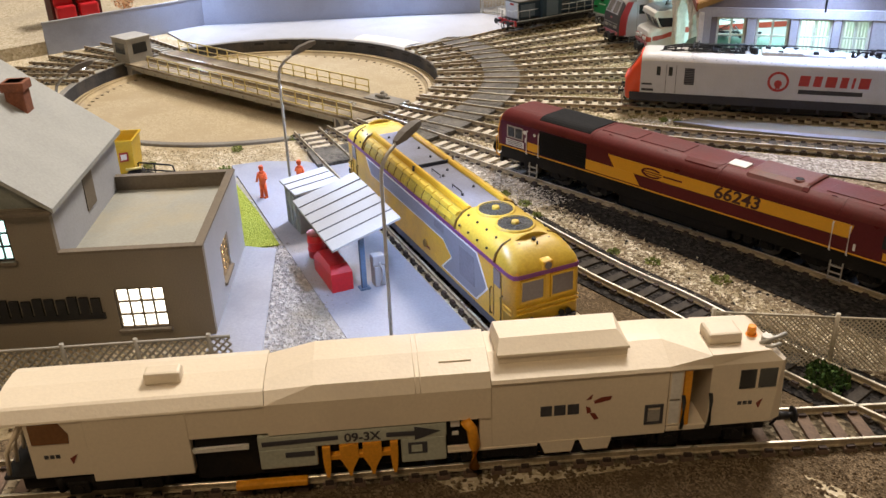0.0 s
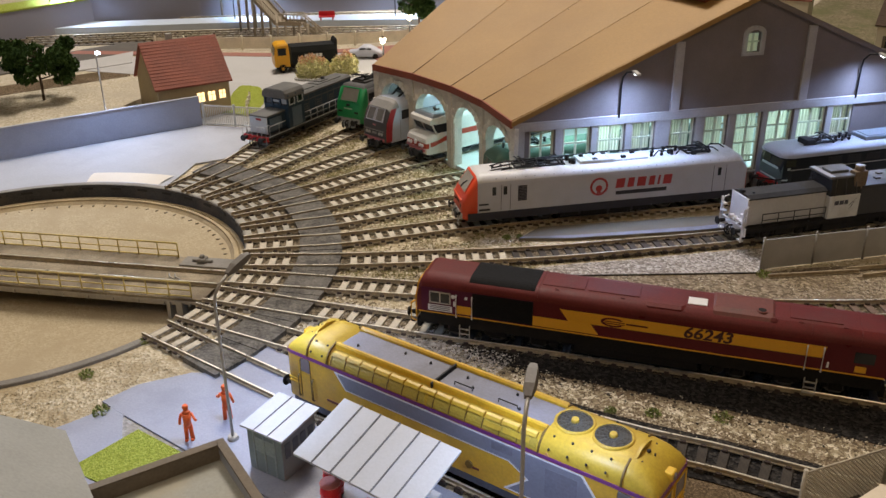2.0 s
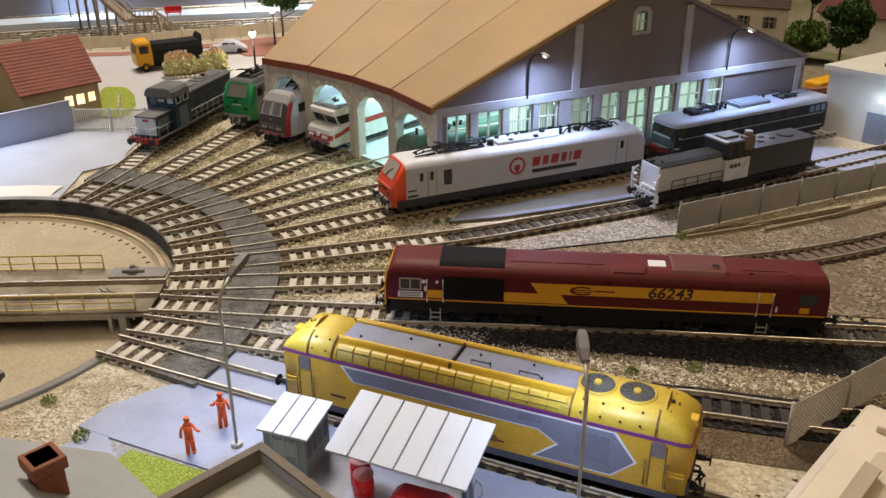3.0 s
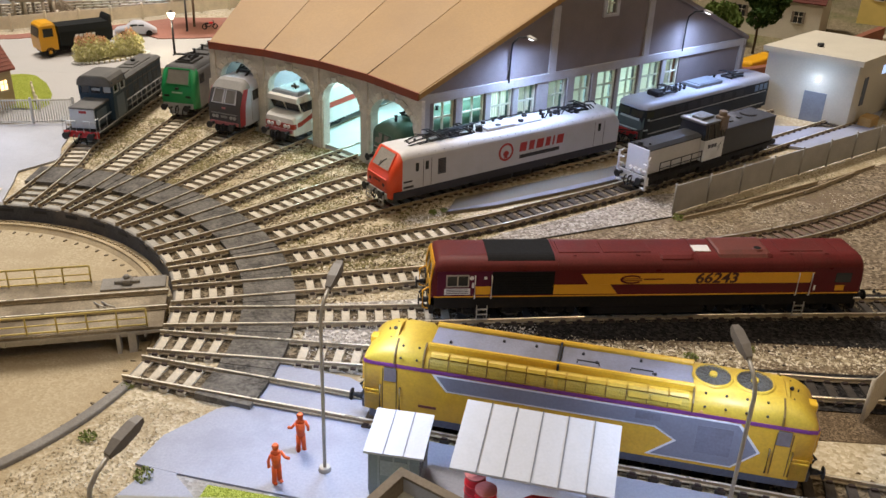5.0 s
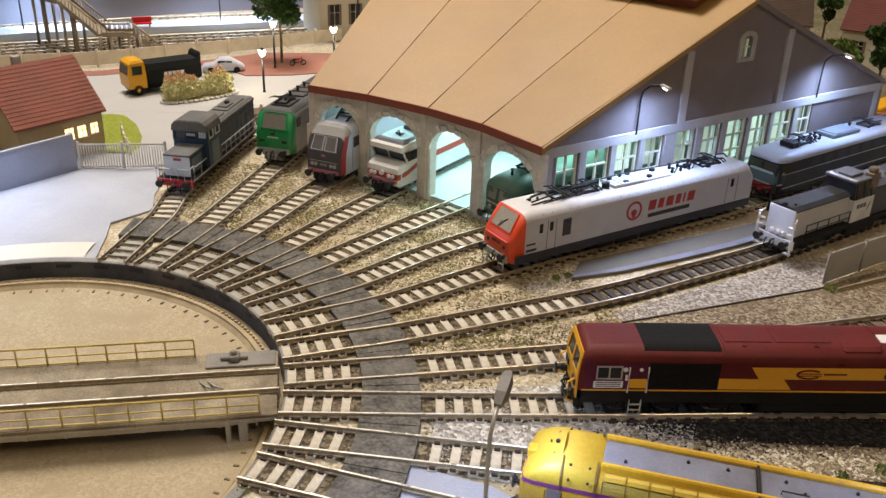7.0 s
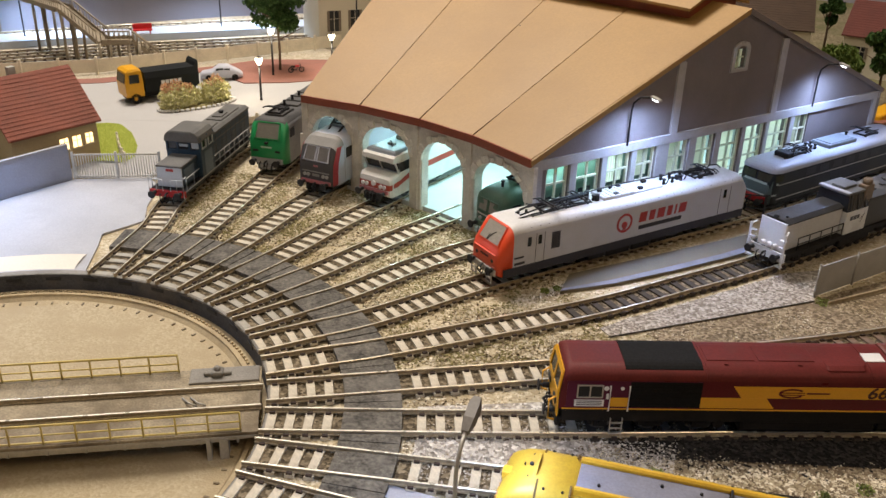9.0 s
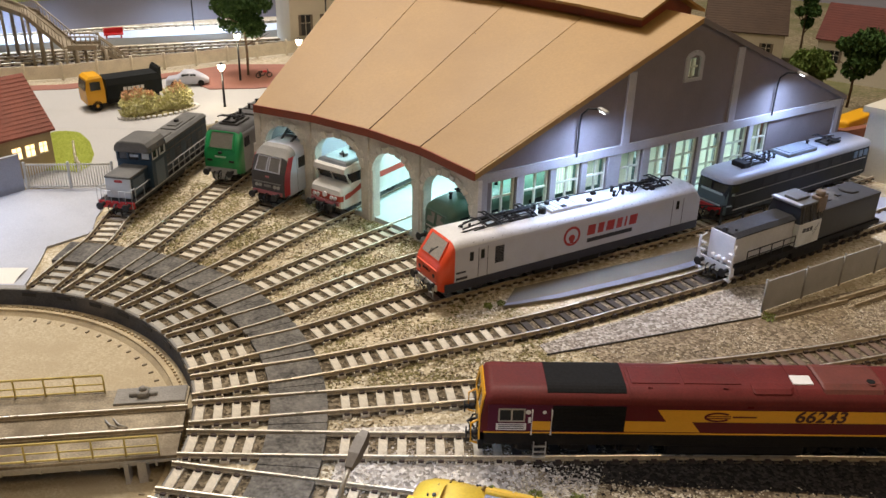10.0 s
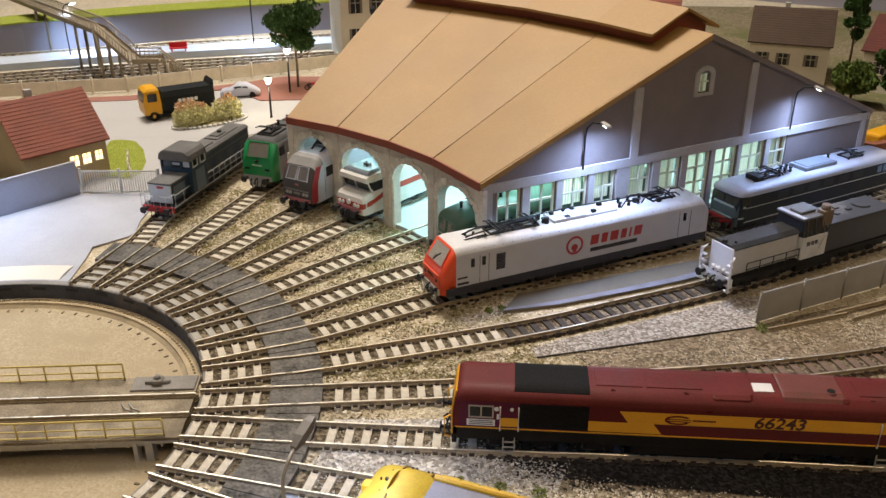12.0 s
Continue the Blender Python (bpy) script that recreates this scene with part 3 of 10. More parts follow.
bm_tube(bm, [(330, 85, 1), (400, 109, 1.1), (466, 132, 1)], 0.5, 6)
single("timber_edging", bm, M["sleeper_dark"], "dark timber edging along the gravel strip", "edging", "structure")
bm = bmesh.new()
bm_poly(bm, [(244, -47), (440, -106), (900, -170), (900, 16), (560, 24), (420, 18), (330, 16), (316, -6), (308, -24), (262, -30)], 0.05, 0.5)
single("dark_track_bed", bm, M["brown"], "dark brown ground between the tracks", "ground", "structure")
# dark ballast with the shadow under and before the maroon locomotive painted in
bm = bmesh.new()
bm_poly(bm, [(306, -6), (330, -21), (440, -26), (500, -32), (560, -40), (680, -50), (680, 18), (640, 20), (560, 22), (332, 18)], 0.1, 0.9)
single("oily_ballast", bm, M["stone_dark"], "black ballast under the maroon locomotive, with its shadow in the colour", "ballast", "structure")
bm = bmesh.new()
bm_poly(bm, [(290, -20), (306, -8), (330, -22), (440, -27), (500, -33), (560, -41), (680, -51), (680, -58), (560, -62), (495, -58), (452, -53), (404, -49), (330, -36)], 0.1, 0.75)
single("gravel_bank", bm, M["earth"], "stony brown gravel between two locomotives", "gravel", "structure")
bm = bmesh.new()
bm_poly(bm, [(221, -42), (252, -52), (300, -44), (344, -32), (330, -22), (306, -10), (314, -4), (316, 14), (290, 22), (223, 16)], 0.1, 0.72)
single("pale_ballast", bm, M["stone_pale"], "pale grey ballast before the two locomotives", "ballast", "structure")
bm = bmesh.new()
bm_poly(bm, [(309, 137), (345, 148.5), (386, 167.5), (430, 189.5), (470, 213.5), (467, 218), (427, 194.5), (384, 172.5), (344, 153), (311, 140)], 2.25, 2.7)
single("slab_edge", bm, M["slab_lip"], "pale lavender edge strip on the slab", "slab", "structure")
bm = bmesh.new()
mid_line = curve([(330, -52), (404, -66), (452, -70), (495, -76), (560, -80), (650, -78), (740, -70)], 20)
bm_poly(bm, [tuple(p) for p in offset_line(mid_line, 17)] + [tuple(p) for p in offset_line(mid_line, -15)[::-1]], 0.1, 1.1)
single("oily_ballast", bm, M["stone_dark"], "black ballast under the track between the locomotives", "ballast", "structure")
bm = bmesh.new()
bm_poly(bm, [(300, -400), (372, -232), (470, -214), (560, -75), (900, 300), (1200, -300), (700, -700)], 0.08, 0.3)
single("brown_verge", bm, M["brown"], "dry brown verge along the front track, darkened for the tamping machine's shadow", "ground", "structure")

bm = bmesh.new()
bm_poly(bm, [(420, 28), (520, 30), (700, 26), (900, 60), (900, 340), (740, 270), (650, 222), (560, 178), (488, 146), (466, 132), (400, 109), (352, 92), (372, 66)], 0.06, 0.55)
single("stony_verge", bm, M["earth"], "stony brown earth beyond the maroon locomotive", "ground", "structure")

# ---------- roundhouse ----------
EDGE = [32.2, 42.6, 51.2, 60.4, 68.0]
SEAM = [32.2, 41.8, 50.3, 59.5, 68.0]
RF, RB, RM, EAVE, RIDGE = 346.0, 714.0, 530.0, 70.0, 149.0
shed = thing("roundhouse", place(0, 0), "curved engine shed with tan roof, stone arches and lit windows", "engine shed")


def bay_frame(i, r):
    a, b = Vector(polar(r, EDGE[i])), Vector(polar(r, EDGE[i + 1]))
    mid = (a + b) / 2
    ang = math.degrees(math.atan2((a - b).y, (a - b).x))
    return mid, ang, (a - b).length


def wall_with_arch(width, height, ow, spring, rise, thick):
    """A wall in the xz plane, seen from -y, with an arched doorway."""
    bm = bmesh.new()
    n = 18
    arch = [(-ow / 2 * math.cos(math.pi * i / n), spring + rise * math.sin(math.pi * i / n)) for i in range(n + 1)]
    inside = [(-ow / 2, 0)] + arch + [(ow / 2, 0)]
    out = [(-width / 2, 0)]
    for x, z in arch:
        out.append((max(-width / 2, min(width / 2, x * width / ow)) if z > spring + 0.01 else (-width / 2 if x < 0 else width / 2), spring if z <= spring + 0.01 else height))
    out[1] = (-width / 2, spring)
    out[-1] = (width / 2, spring)
    out.append((width / 2, 0))
    for y in (0, thick):
        A = [bm.verts.new((x, y, z)) for x, z in inside]
        B = [bm.verts.new((x, y, z)) for x, z in out]
        for i in range(len(A) - 1):
            try:
                bm.faces.new((A[i], A[i + 1], B[i + 1], B[i]))
            except ValueError:
                pass
        if y == 0:
            A0, B0 = A, B
    for i in range(len(A) - 1):
        bm.faces.new((A0[i], A0[i + 1], A[i + 1], A[i]))
    return bm


for i in range(4):
    mid, ang, w = bay_frame(i, RF)
    fm = Matrix.Translation((mid.x, mid.y, 0)) @ pose(0, 0, 0, 0, 0, ang)
    # local -y must look at the turntable
    if (fm.to_3x3() @ Vector((0, -1, 0))).xy.dot(mid) > 0:
        fm = fm @ pose(0, 0, 0, 0, 0, 180)
    ow, spring, rise = w - 12, 40.0, 18.0
    bm = wall_with_arch(w, EAVE, ow, spring, rise, 7)
    bm.transform(fm)
    part("arch_wall", bm, M["facade"], shed, "grey stone wall with a round arch")
    cut = [0.0]
    while cut[-1] < math.pi - 0.2:
        cut.append(cut[-1] + random.uniform(0.2, 0.34))
    cut[-1] = math.pi
    for k, (c0, c1) in enumerate(zip(cut, cut[1:])):
        a0, a1 = c0 + 0.018, c1 - 0.018
        e1 = random.uniform(5.2, 6.2) if k % 2 else random.uniform(3.6, 4.6)
        bm = bmesh.new()
        face = [(-(ow / 2 + e) * math.cos(a), spring + (rise + e) * math.sin(a)) for a, e in ((a0, 0), (a1, 0), (a1, e1), (a0, e1))]
        mx, mz = sum(p[0] for p in face) / 4, sum(p[1] for p in face) / 4
        out = -0.9 - random.uniform(0, 0.5)
        bm_loft(bm, [[(x, 0.6, z) for x, z in face], [(x, out + 0.4, z) for x, z in face], [(mx + (x - mx) * 0.86, out, mz + (z - mz) * 0.86) for x, z in face]])
        bm.transform(fm)
        part("arch_stone", bm, M["voussoir"], shed)
    for s in (-1, 1):
        bm = bmesh.new()
        x = s * w / 2
        bm_box(bm, x - 2.6, -1.5, 0, x + 2.6, 2, EAVE - 3.8, 0.3)
        bm_box(bm, x - 5.4, -0.8, 0, x + 5.4, 1.2, spring, 0.3)
        bm.transform(fm)
        if s < 0 or i == 3 or i == 0:
            part("pillar", bm, M["facade"], shed)
        else:
            bm.free()
    # back wall
    mid, ang, w = bay_frame(i, RB)
    bm = bmesh.new()
    bm_boxr(bm, Matrix.Translation((mid.x, mid.y, EAVE / 2)) @ pose(0, 0, 0, 0, 0, ang), w + 3, 4, EAVE)
    part("back_wall", bm, M["gable"], shed)
    # roof slopes
    for nm, ra, za, rb, zb in (("roof_front", RF - 3, EAVE - 0.5, RM, RIDGE), ("roof_back", RM, RIDGE, RB + 6, EAVE - 2)):
        e0 = SEAM[i] - (0.15 if i == 0 else 0)
        e1 = SEAM[i + 1] + (0.15 if i == 3 else 0)
        bm = bmesh.new()
        g = 0.06
        q = [polar(ra, e0 + g, za), polar(ra, e1 - g, za), polar(rb, e1 - g * 0.6, zb), polar(rb, e0 + g * 0.6, zb)]
        bm_prism(bm, q, (0, 0, 2.4))
        part("roof_panel", bm, M["roof"], shed, "smooth tan roof panel")
    bm = bmesh.new()
    q = [polar(RF - 3.8, SEAM[i] - (0.2 if i == 0 else 0), EAVE - 3.6), polar(RF - 3.8, SEAM[i + 1] + (0.2 if i == 3 else 0), EAVE - 3.6), polar(RF - 3.8, SEAM[i + 1] + (0.2 if i == 3 else 0), EAVE + 2.1), polar(RF - 3.8, SEAM[i] - (0.2 if i == 0 else 0), EAVE + 2.1)]
    bm_prism(bm, q, (*polar(1.6, (SEAM[i] + SEAM[i + 1]) / 2), 0))
    part("fascia", bm, M["fascia"], shed, "red-brown fascia board")
    # ridge lantern
    e0, e1 = max(SEAM[i], SEAM[0] + 3.4), min(SEAM[i + 1], SEAM[4] - 3.4)
    bm = bmesh.new()
    for ra, rb in ((RM - 26, RM - 24), (RM + 24, RM + 26)):
        q = [polar(ra, e0, 134), polar(ra, e1, 134), polar(rb, e1, 134), polar(rb, e0, 134)]
        bm_prism(bm, q, (0, 0, 16))
    if i in (0, 3):
        e = e0 if i == 0 else e1
        q = [polar(RM - 25, e, 138), polar(RM + 25, e, 138), polar(RM + 25, e, 150), polar(RM, e, 162), polar(RM - 25, e, 150)]
        bm_prism(bm, q, (*polar(1.5, e + 90), 0))
    part("lantern_wall", bm, M["fascia"], shed, "dark louvred lantern side")
    bm = bmesh.new()
    o0, o1 = (e0 - 0.7 if i == 0 else e0), (e1 + 0.7 if i == 3 else e1)
    for ra, za, rb, zb in ((RM - 33, 147.5, RM, 163), (RM, 163, RM + 33, 147.5)):
        bm_prism(bm, [polar(ra, o0, za), polar(ra, o1, za), polar(rb, o1, zb), polar(rb, o0, zb)], (0, 0, 2))
    part("lantern_roof", bm, M["roof"], shed)

# roof seams
for i in range(1, 4):
    bm = bmesh.new()
    a = SEAM[i]
    bm_tube(bm, [polar(RF - 3, a, EAVE + 1.9), polar(RM - 20, a, EAVE + (RIDGE - EAVE) * 163 / 189 + 2.0)], 0.55, 5)
    part("roof_seam", bm, paint("dark_seam", (0.12, 0.07, 0.035), 0.7) if i == 1 else bpy.data.materials["dark_seam"], shed)

# gable walls: local x runs outwards along the wall, y into the shed
WINS = [(11, 30), (37, 58), (64, 85), (91, 109), (122, 141.5), (150, 169), (176, 198), (203, 225), (230, 254), (260, 278)]
WZ0, WZ1 = 16.0, 63.0


def roof_line(x):
    L = RB - RF
    return EAVE - 1 + (RIDGE - EAVE) * (1 - abs(x - L / 2) / (L / 2))


def gable_wall(edge, windows):
    """One wall sheet with real openings, x outwards along the wall and y into the shed."""
    fm = Matrix.Translation(polar(RF, edge, 0)) @ pose(0, 0, 0, 0, 0, edge)
    L = RB - RF
    th = 5 if windows else -5
    cx, az0, az1 = 182.5, 109.0, 123.0
    bm = bmesh.new()
    xs = {0.0, L, L / 2, cx - 5.5, cx + 5.5} | ({x for w in WINS for x in w} if windows else set())
    xs = sorted(xs)
    known = {}

    def vert(x, z):
        k = (round(x, 2), round(z, 2))
        if k not in known:
            known[k] = bm.verts.new((x, 0, z))
        return known[k]

    for x0, x1 in zip(xs, xs[1:]):
        mid = (x0 + x1) / 2
        cells = [(0, 0, WZ0, WZ0)]
        if not (windows and any(a < mid < b for a, b in WINS)):
            cells.append((WZ0, WZ0, WZ1, WZ1))
        cells.append((WZ1, WZ1, 68, 68))
        if windows and abs(mid - cx) < 5.5:
            cells += [(68, 68, az0, az0), (az1, az1, roof_line(x0), roof_line(x1))]
        else:
            cells.append((68, 68, roof_line(x0), roof_line(x1)))
        for a, b, c, d in cells:
            bm.faces.new((vert(x0, a), vert(x1, b), vert(x1, d), vert(x0, c)))
    ext = bmesh.ops.extrude_face_region(bm, geom=bm.faces[:])
    bmesh.ops.translate(bm, verts=[g for g in ext["geom"] if isinstance(g, bmesh.types.BMVert)], vec=(0, th, 0))
    bm.transform(fm)
    part("gable_wall", bm, M["gable"], shed, "mauve-grey rendered gable wall")
    if not windows:
        return fm
    bm = bmesh.new()
    bm_box(bm, -1, -1.6, 63, L + 1, 0.3, 69.5, 0.25)
    bm.transform(fm)
    part("string_course", bm, M["pilaster"], shed)
    for x in (0, 120, 227, L - 7):
        bm = bmesh.new()
        top = min(roof_line(x), roof_line(x + 7)) - 0.5
        bm_box(bm, x, -1.5, 69.3 if 5 < x < L - 10 else 0, x + 7, 0.3, max(top, 69.5), 0.2)
        bm.transform(fm)
        part("pilaster", bm, M["pilaster"], shed)
    for i, (x, x1) in enumerate(WINS):
        w = x1 - x
        if i:
            bm = bmesh.new()
            bm_box(bm, WINS[i - 1][1] + 0.6, -0.9, 0, x - 0.6, 0.4, 63, 0.2)
            bm.transform(fm)
            part("pier", bm, M["pilaster"], shed)
        bm = bmesh.new()
        bm_frame(bm, x, x1, WZ0, WZ1, 1.2, 3, 1.5)
        bm.transform(fm)
        win = part("window", bm, M["frame"], shed, "cream window lit from inside")
        for a, b, c, d in [(x + w / 2 - 0.7, x + w / 2 + 0.7, WZ0 + 1, WZ1 - 1)] + [(x + 1, x1 - 1, z, z + 1.2) for z in (27, 38, 50)]:
            bm = bmesh.new()
            bm_box(bm, a, 1.4, c, b, 2.8, d)
            bm.transform(fm)
            part("glazing_bar", bm, M["frame"], win)
        bm = bmesh.new()
        bm_box(bm, x - 0.5, -1.2, WZ0 - 1.6, x1 + 0.5, 3, WZ0, 0.2)
        bm.transform(fm)
        part("sill", bm, M["pilaster"], win)
        # pale pleated blind hanging behind the upper panes
        if i > 1:
            bm = bmesh.new()
            rows = [[(x + 1 + (w - 2) * k / 16, 6.2 + 0.9 * (k % 2), z) for k in range(17)] for z in (40 if i < 4 else 22, WZ1 + 1)]
            bm_loft(bm, rows, cap=False, closed=False)
            bm.transform(fm)
            part("blind", bm, M["blind"], win, "pale pleated blind")
    # attic window
    cz = (az0 + az1) / 2
    bm = bmesh.new()
    for a0, a1, b0, b1 in ((-9, -5.5, -8.5, 8), (5.5, 9, -8.5, 8), (-9, 9, -9.4, -7)):
        bm_box(bm, cx + a0, -1.4, cz + b0, cx + a1, 0.4, cz + b1, 0.3)
    for k in range(7):
        a = math.pi * (k + 0.5) / 7
        bm_boxr(bm, Matrix.Translation((cx - 7.0 * math.cos(a), -0.5, cz + 6.4 + 4.4 * math.sin(a))) @ pose(0, 0, 0, 0, math.degrees(a) - 90, 0), 3.0, 1.8, 3.4, 0.2)
    bm.transform(fm)
    sur = part("attic_window", bm, M["pilaster"], shed, "small arched attic window with stone surround")
    bm = bmesh.new()
    bm_box(bm, cx - 5.4, 3.2, az0, cx + 5.4, 3.5, az1)
    bm.transform(fm)
    part("attic_pane", bm, M["blind"], sur)
    bm = bmesh.new()
    bm_box(bm, cx - 0.6, 1, az0, cx + 0.6, 2.4, az1)
    bm_box(bm, cx - 5.5, 1.2, cz, cx + 5.5, 2.2, cz + 1)
    bm.transform(fm)
    part("mullion", bm, M["frame"], sur)
    return fm


GF = gable_wall(EDGE[0], True)
gable_wall(EDGE[4], False)
# barge boards on the camera-side gable
for sgn in (0, 1):
    bm = bmesh.new()
    L = RB - RF
    a = (-3, EAVE - 1.0) if sgn == 0 else (L + 3, EAVE - 1.0)
    bm_prism(bm, [(a[0], -2.2, a[1] - 1.6), (a[0], -2.2, a[1] + 2.4), (L / 2, -2.2, RIDGE + 2.4), (L / 2, -2.2, RIDGE - 1.6)], (0, 1.4, 0))
    bm.transform(GF)
    part("barge_board", bm, M["roof"] if sgn == 0 else M["gable"], shed)
# floor, inner work lamp
bm = bmesh.new()
bm_poly(bm, [polar(RF + 1, a) for a in np.linspace(EDGE[0] + 0.5, EDGE[4] - 0.3, 24)] + [polar(RB - 1, a) for a in np.linspace(EDGE[4] - 0.3, EDGE[0] + 0.5, 24)], 0.1, 3.4)
part("shed_floor", bm, M["shed_floor"], shed, "pale shed floor level with the rails")
for a in (38, 50, 62):
    for r in (408, 580):
        p = polar(r, a)
        lamp("shed_lamp_light", "AREA", (p[0] * MM, p[1] * MM, 0.080), None, 0.11, CYAN, 0.03)
    fix = thing("shed_lamp", place(*polar(520, a), 86), "flat white lamp strip hung below the shed roof", "lamp", "shed lamps")
    bm = bmesh.new()
    bm_boxr(bm, pose(0, 0, 0, 0, 0, a), 190, 5, 1.6, 0.4)
    part("housing", bm, M["white"], fix)
    bm = bmesh.new()
    for k in (-60, 60):
        bm_cyl(bm, polar(k, a, 0.5), polar(k, a, 36), 0.5)
    part("hanger", bm, M["iron"], fix)

# light without a fixture, added under the roof to brighten the attic window
p = polar(528, 36)
lamp("shed_lamp_light", "POINT", (p[0] * MM, p[1] * MM, 0.112), None, 0.03, CYAN, 0.006)

# wall lamps on the gable
for x in (79, 277):
    wl = thing("wall_lamp", Matrix.Translation(GF.translation * MM) @ pose(0, 0, 0, 0, 0, EDGE[0]) @ place(x, 0, 0), "swan-neck wall lamp with a white diode", "lamp", "wall lamps")
    bm = bmesh.new()
    bm_tube(bm, [(0, -1.9, 68), (0, -2.2, 92), (0.3, -3, 98), (1, -8, 103), (2, -17, 105)], 0.7, 8)
    part("bracket", bm, M["iron"], wl)
    bm = bmesh.new()
    bm_boxr(bm, Matrix.Translation((2.2, -20.5, 105)) @ pose(0, 0, 0, 8, 0, 0), 3.2, 8, 1.6, 0.4)
    hd = part("head", bm, M["steel"], wl)
    bm = bmesh.new()
    bm_boxr(bm, Matrix.Translation((2.2, -20.5, 103.9)) @ pose(0, 0, 0, 8, 0, 0), 2.2, 4, 0.5, 0)
    part("diode", bm, M["lamp_white"], hd)
    wp = wl.matrix_world @ Vector((0.0022, -0.0205, 0.1025))
    lamp("wall_lamp_light", "SPOT", tuple(wp), tuple(wl.matrix_world @ Vector((0.004, -0.044, 0.0))), 0.60, (0.42, 0.58, 1.0), 0.004, 172)

# curled card strip along the far rim of the pit
bm = bmesh.new()
ring_rows(bm, [157, 160, 165, 171, 176, 179], [1.4, 2.0, 2.5, 2.4, 2.0, 1.4], 24, 0, 89, 112, True)
single("card_strip", bm, M["card"], "curled warm-white card strip lying beside the pit", "card")

# ---------- locomotives ----------
RH = 4.6


def section(x, w, z0, zs, zt, flat, n=5):
    """A body outline across the vehicle: upright sides to zs, then rounded up to a crown at zt; flat: half width of the crown."""
    pts = [(x, -w, z0), (x, -w, zs)]
    for i in range(1, n + 1):
        a = math.pi / 2 * i / n
        pts.append((x, -(flat + (w - flat) * math.cos(a)), zs + (zt - zs) * math.sin(a)))
    return pts + [(px, -py, pz) for px, py, pz in pts[::-1]]


def shell(bm, rows, mi=0, smooth=False, n=5):
    bm_loft(bm, [section(*r, n=n) for r in rows], mi=mi, smooth=smooth)


def plate(bm, x0, x1, z0, z1, y, t=0.25, mi=0):
    """A thin plate on a side wall at that y (its sign tells the side)."""
    s = -1 if y < 0 else 1
    bm_box(bm, x0, min(y, y + s * t), z0, x1, max(y, y + s * t), z1, 0, mi)


def slant(bm, pts, y, t=0.25, mi=0):
    s = -1 if y < 0 else 1
    bm_prism(bm, [(x, y, z) for x, z in pts], (0, s * t, 0), mi)


def wheelset(bm, x, r=6.0):
    for s in (-1, 1):
        bm_cyl(bm, (x, s * 7.6, r), (x, s * 9.0, r), r, r, 18, 1)
        bm_cyl(bm, (x, s * 7.0, r), (x, s * 7.6, r), r + 0.7, r + 0.7, 18, 1)
    bm_cyl(bm, (x, -8, r), (x, 8, r), 1.4, 1.4, 8)


def bogie(parent, x, base=30.0, axles=2, r=6.0, mat=None):
    bm = bmesh.new()
    for i in range(axles):
        ax = x - base / 2 + base * i / (axles - 1)
        wheelset(bm, ax, r)
        for s in (-1, 1):
            bm_box(bm, ax - 3.2, min(s * 9.4, s * 12.4), r - 2.4, ax + 3.2, max(s * 9.4, s * 12.4), r + 2.2, 0.4)
            bm_cyl(bm, (ax, s * 12.4, r), (ax, s * 13.2, r), 1.6)
            for o in (-5.2, 5.2):
                bm_cyl(bm, (ax + o, s * 11.4, r - 1), (ax + o, s * 11.4, r + 4.5), 1.3, 1.3, 8)
    for s in (-1, 1):
        bm_box(bm, x - base / 2 - 7, min(s * 9.6, s * 11.8), r + 1.0, x + base / 2 + 7, max(s * 9.6, s * 11.8), r + 4.0, 0.5)
        bm_box(bm, x - 6, min(s * 9.6, s * 12.6), r - 1.5, x + 6, max(s * 9.6, s * 12.6), r + 3.5, 0.5)
    bm_box(bm, x - base / 2 - 6, -9, r + 1, x + base / 2 + 6, 9, r + 4, 0.4)
    return part("bogie", bm, [mat or M["black"], M["wheel"]], parent)


def buffers(parent, x, d, z=12.0, mat=None, long=6.0):
    """Two buffers, a coupling hook and hoses at an end; d: -1 or 1 along x."""
    for s in (-1, 1):
        bm = bmesh.new()
        y = s * 10
        bm_cyl(bm, (x, y, z), (x + d * long * 0.6, y, z), 1.5, 1.3, 10)
        bm_cyl(bm, (x + d * long * 0.5, y, z), (x + d * long * 0.9, y, z), 0.9, 0.9, 8)
        bm_cyl(bm, (x + d * long * 0.9, y, z), (x + d * long, y, z), 2.9, 2.6, 14)
        part("buffer", bm, mat or M["iron"], parent)
    bm = bmesh.new()
    bm_tube(bm, [(x, 0, z), (x + d * 3, 0, z + 0.3), (x + d * 4.6, 0, z - 1.2), (x + d * 3.4, 0, z - 3.4)], 0.7)
    bm_tube(bm, [(x + d * 2, -1.4, z - 0.5), (x + d * 3.4, -1.2, z - 5), (x + d * 3.6, 0, z - 6.5), (x + d * 3.4, 1.2, z - 5), (x + d * 2, 1.4, z - 0.5)], 0.4)
    for y in (-5.4, 5.4):
        bm_tube(bm, [(x, y, z - 1), (x + d * 2, y, z - 1.5), (x + d * 3, y * 0.9, z - 5), (x + d * 1.2, y * 0.8, z - 8)], 0.5)
    part("coupling", bm, M["iron"], parent)


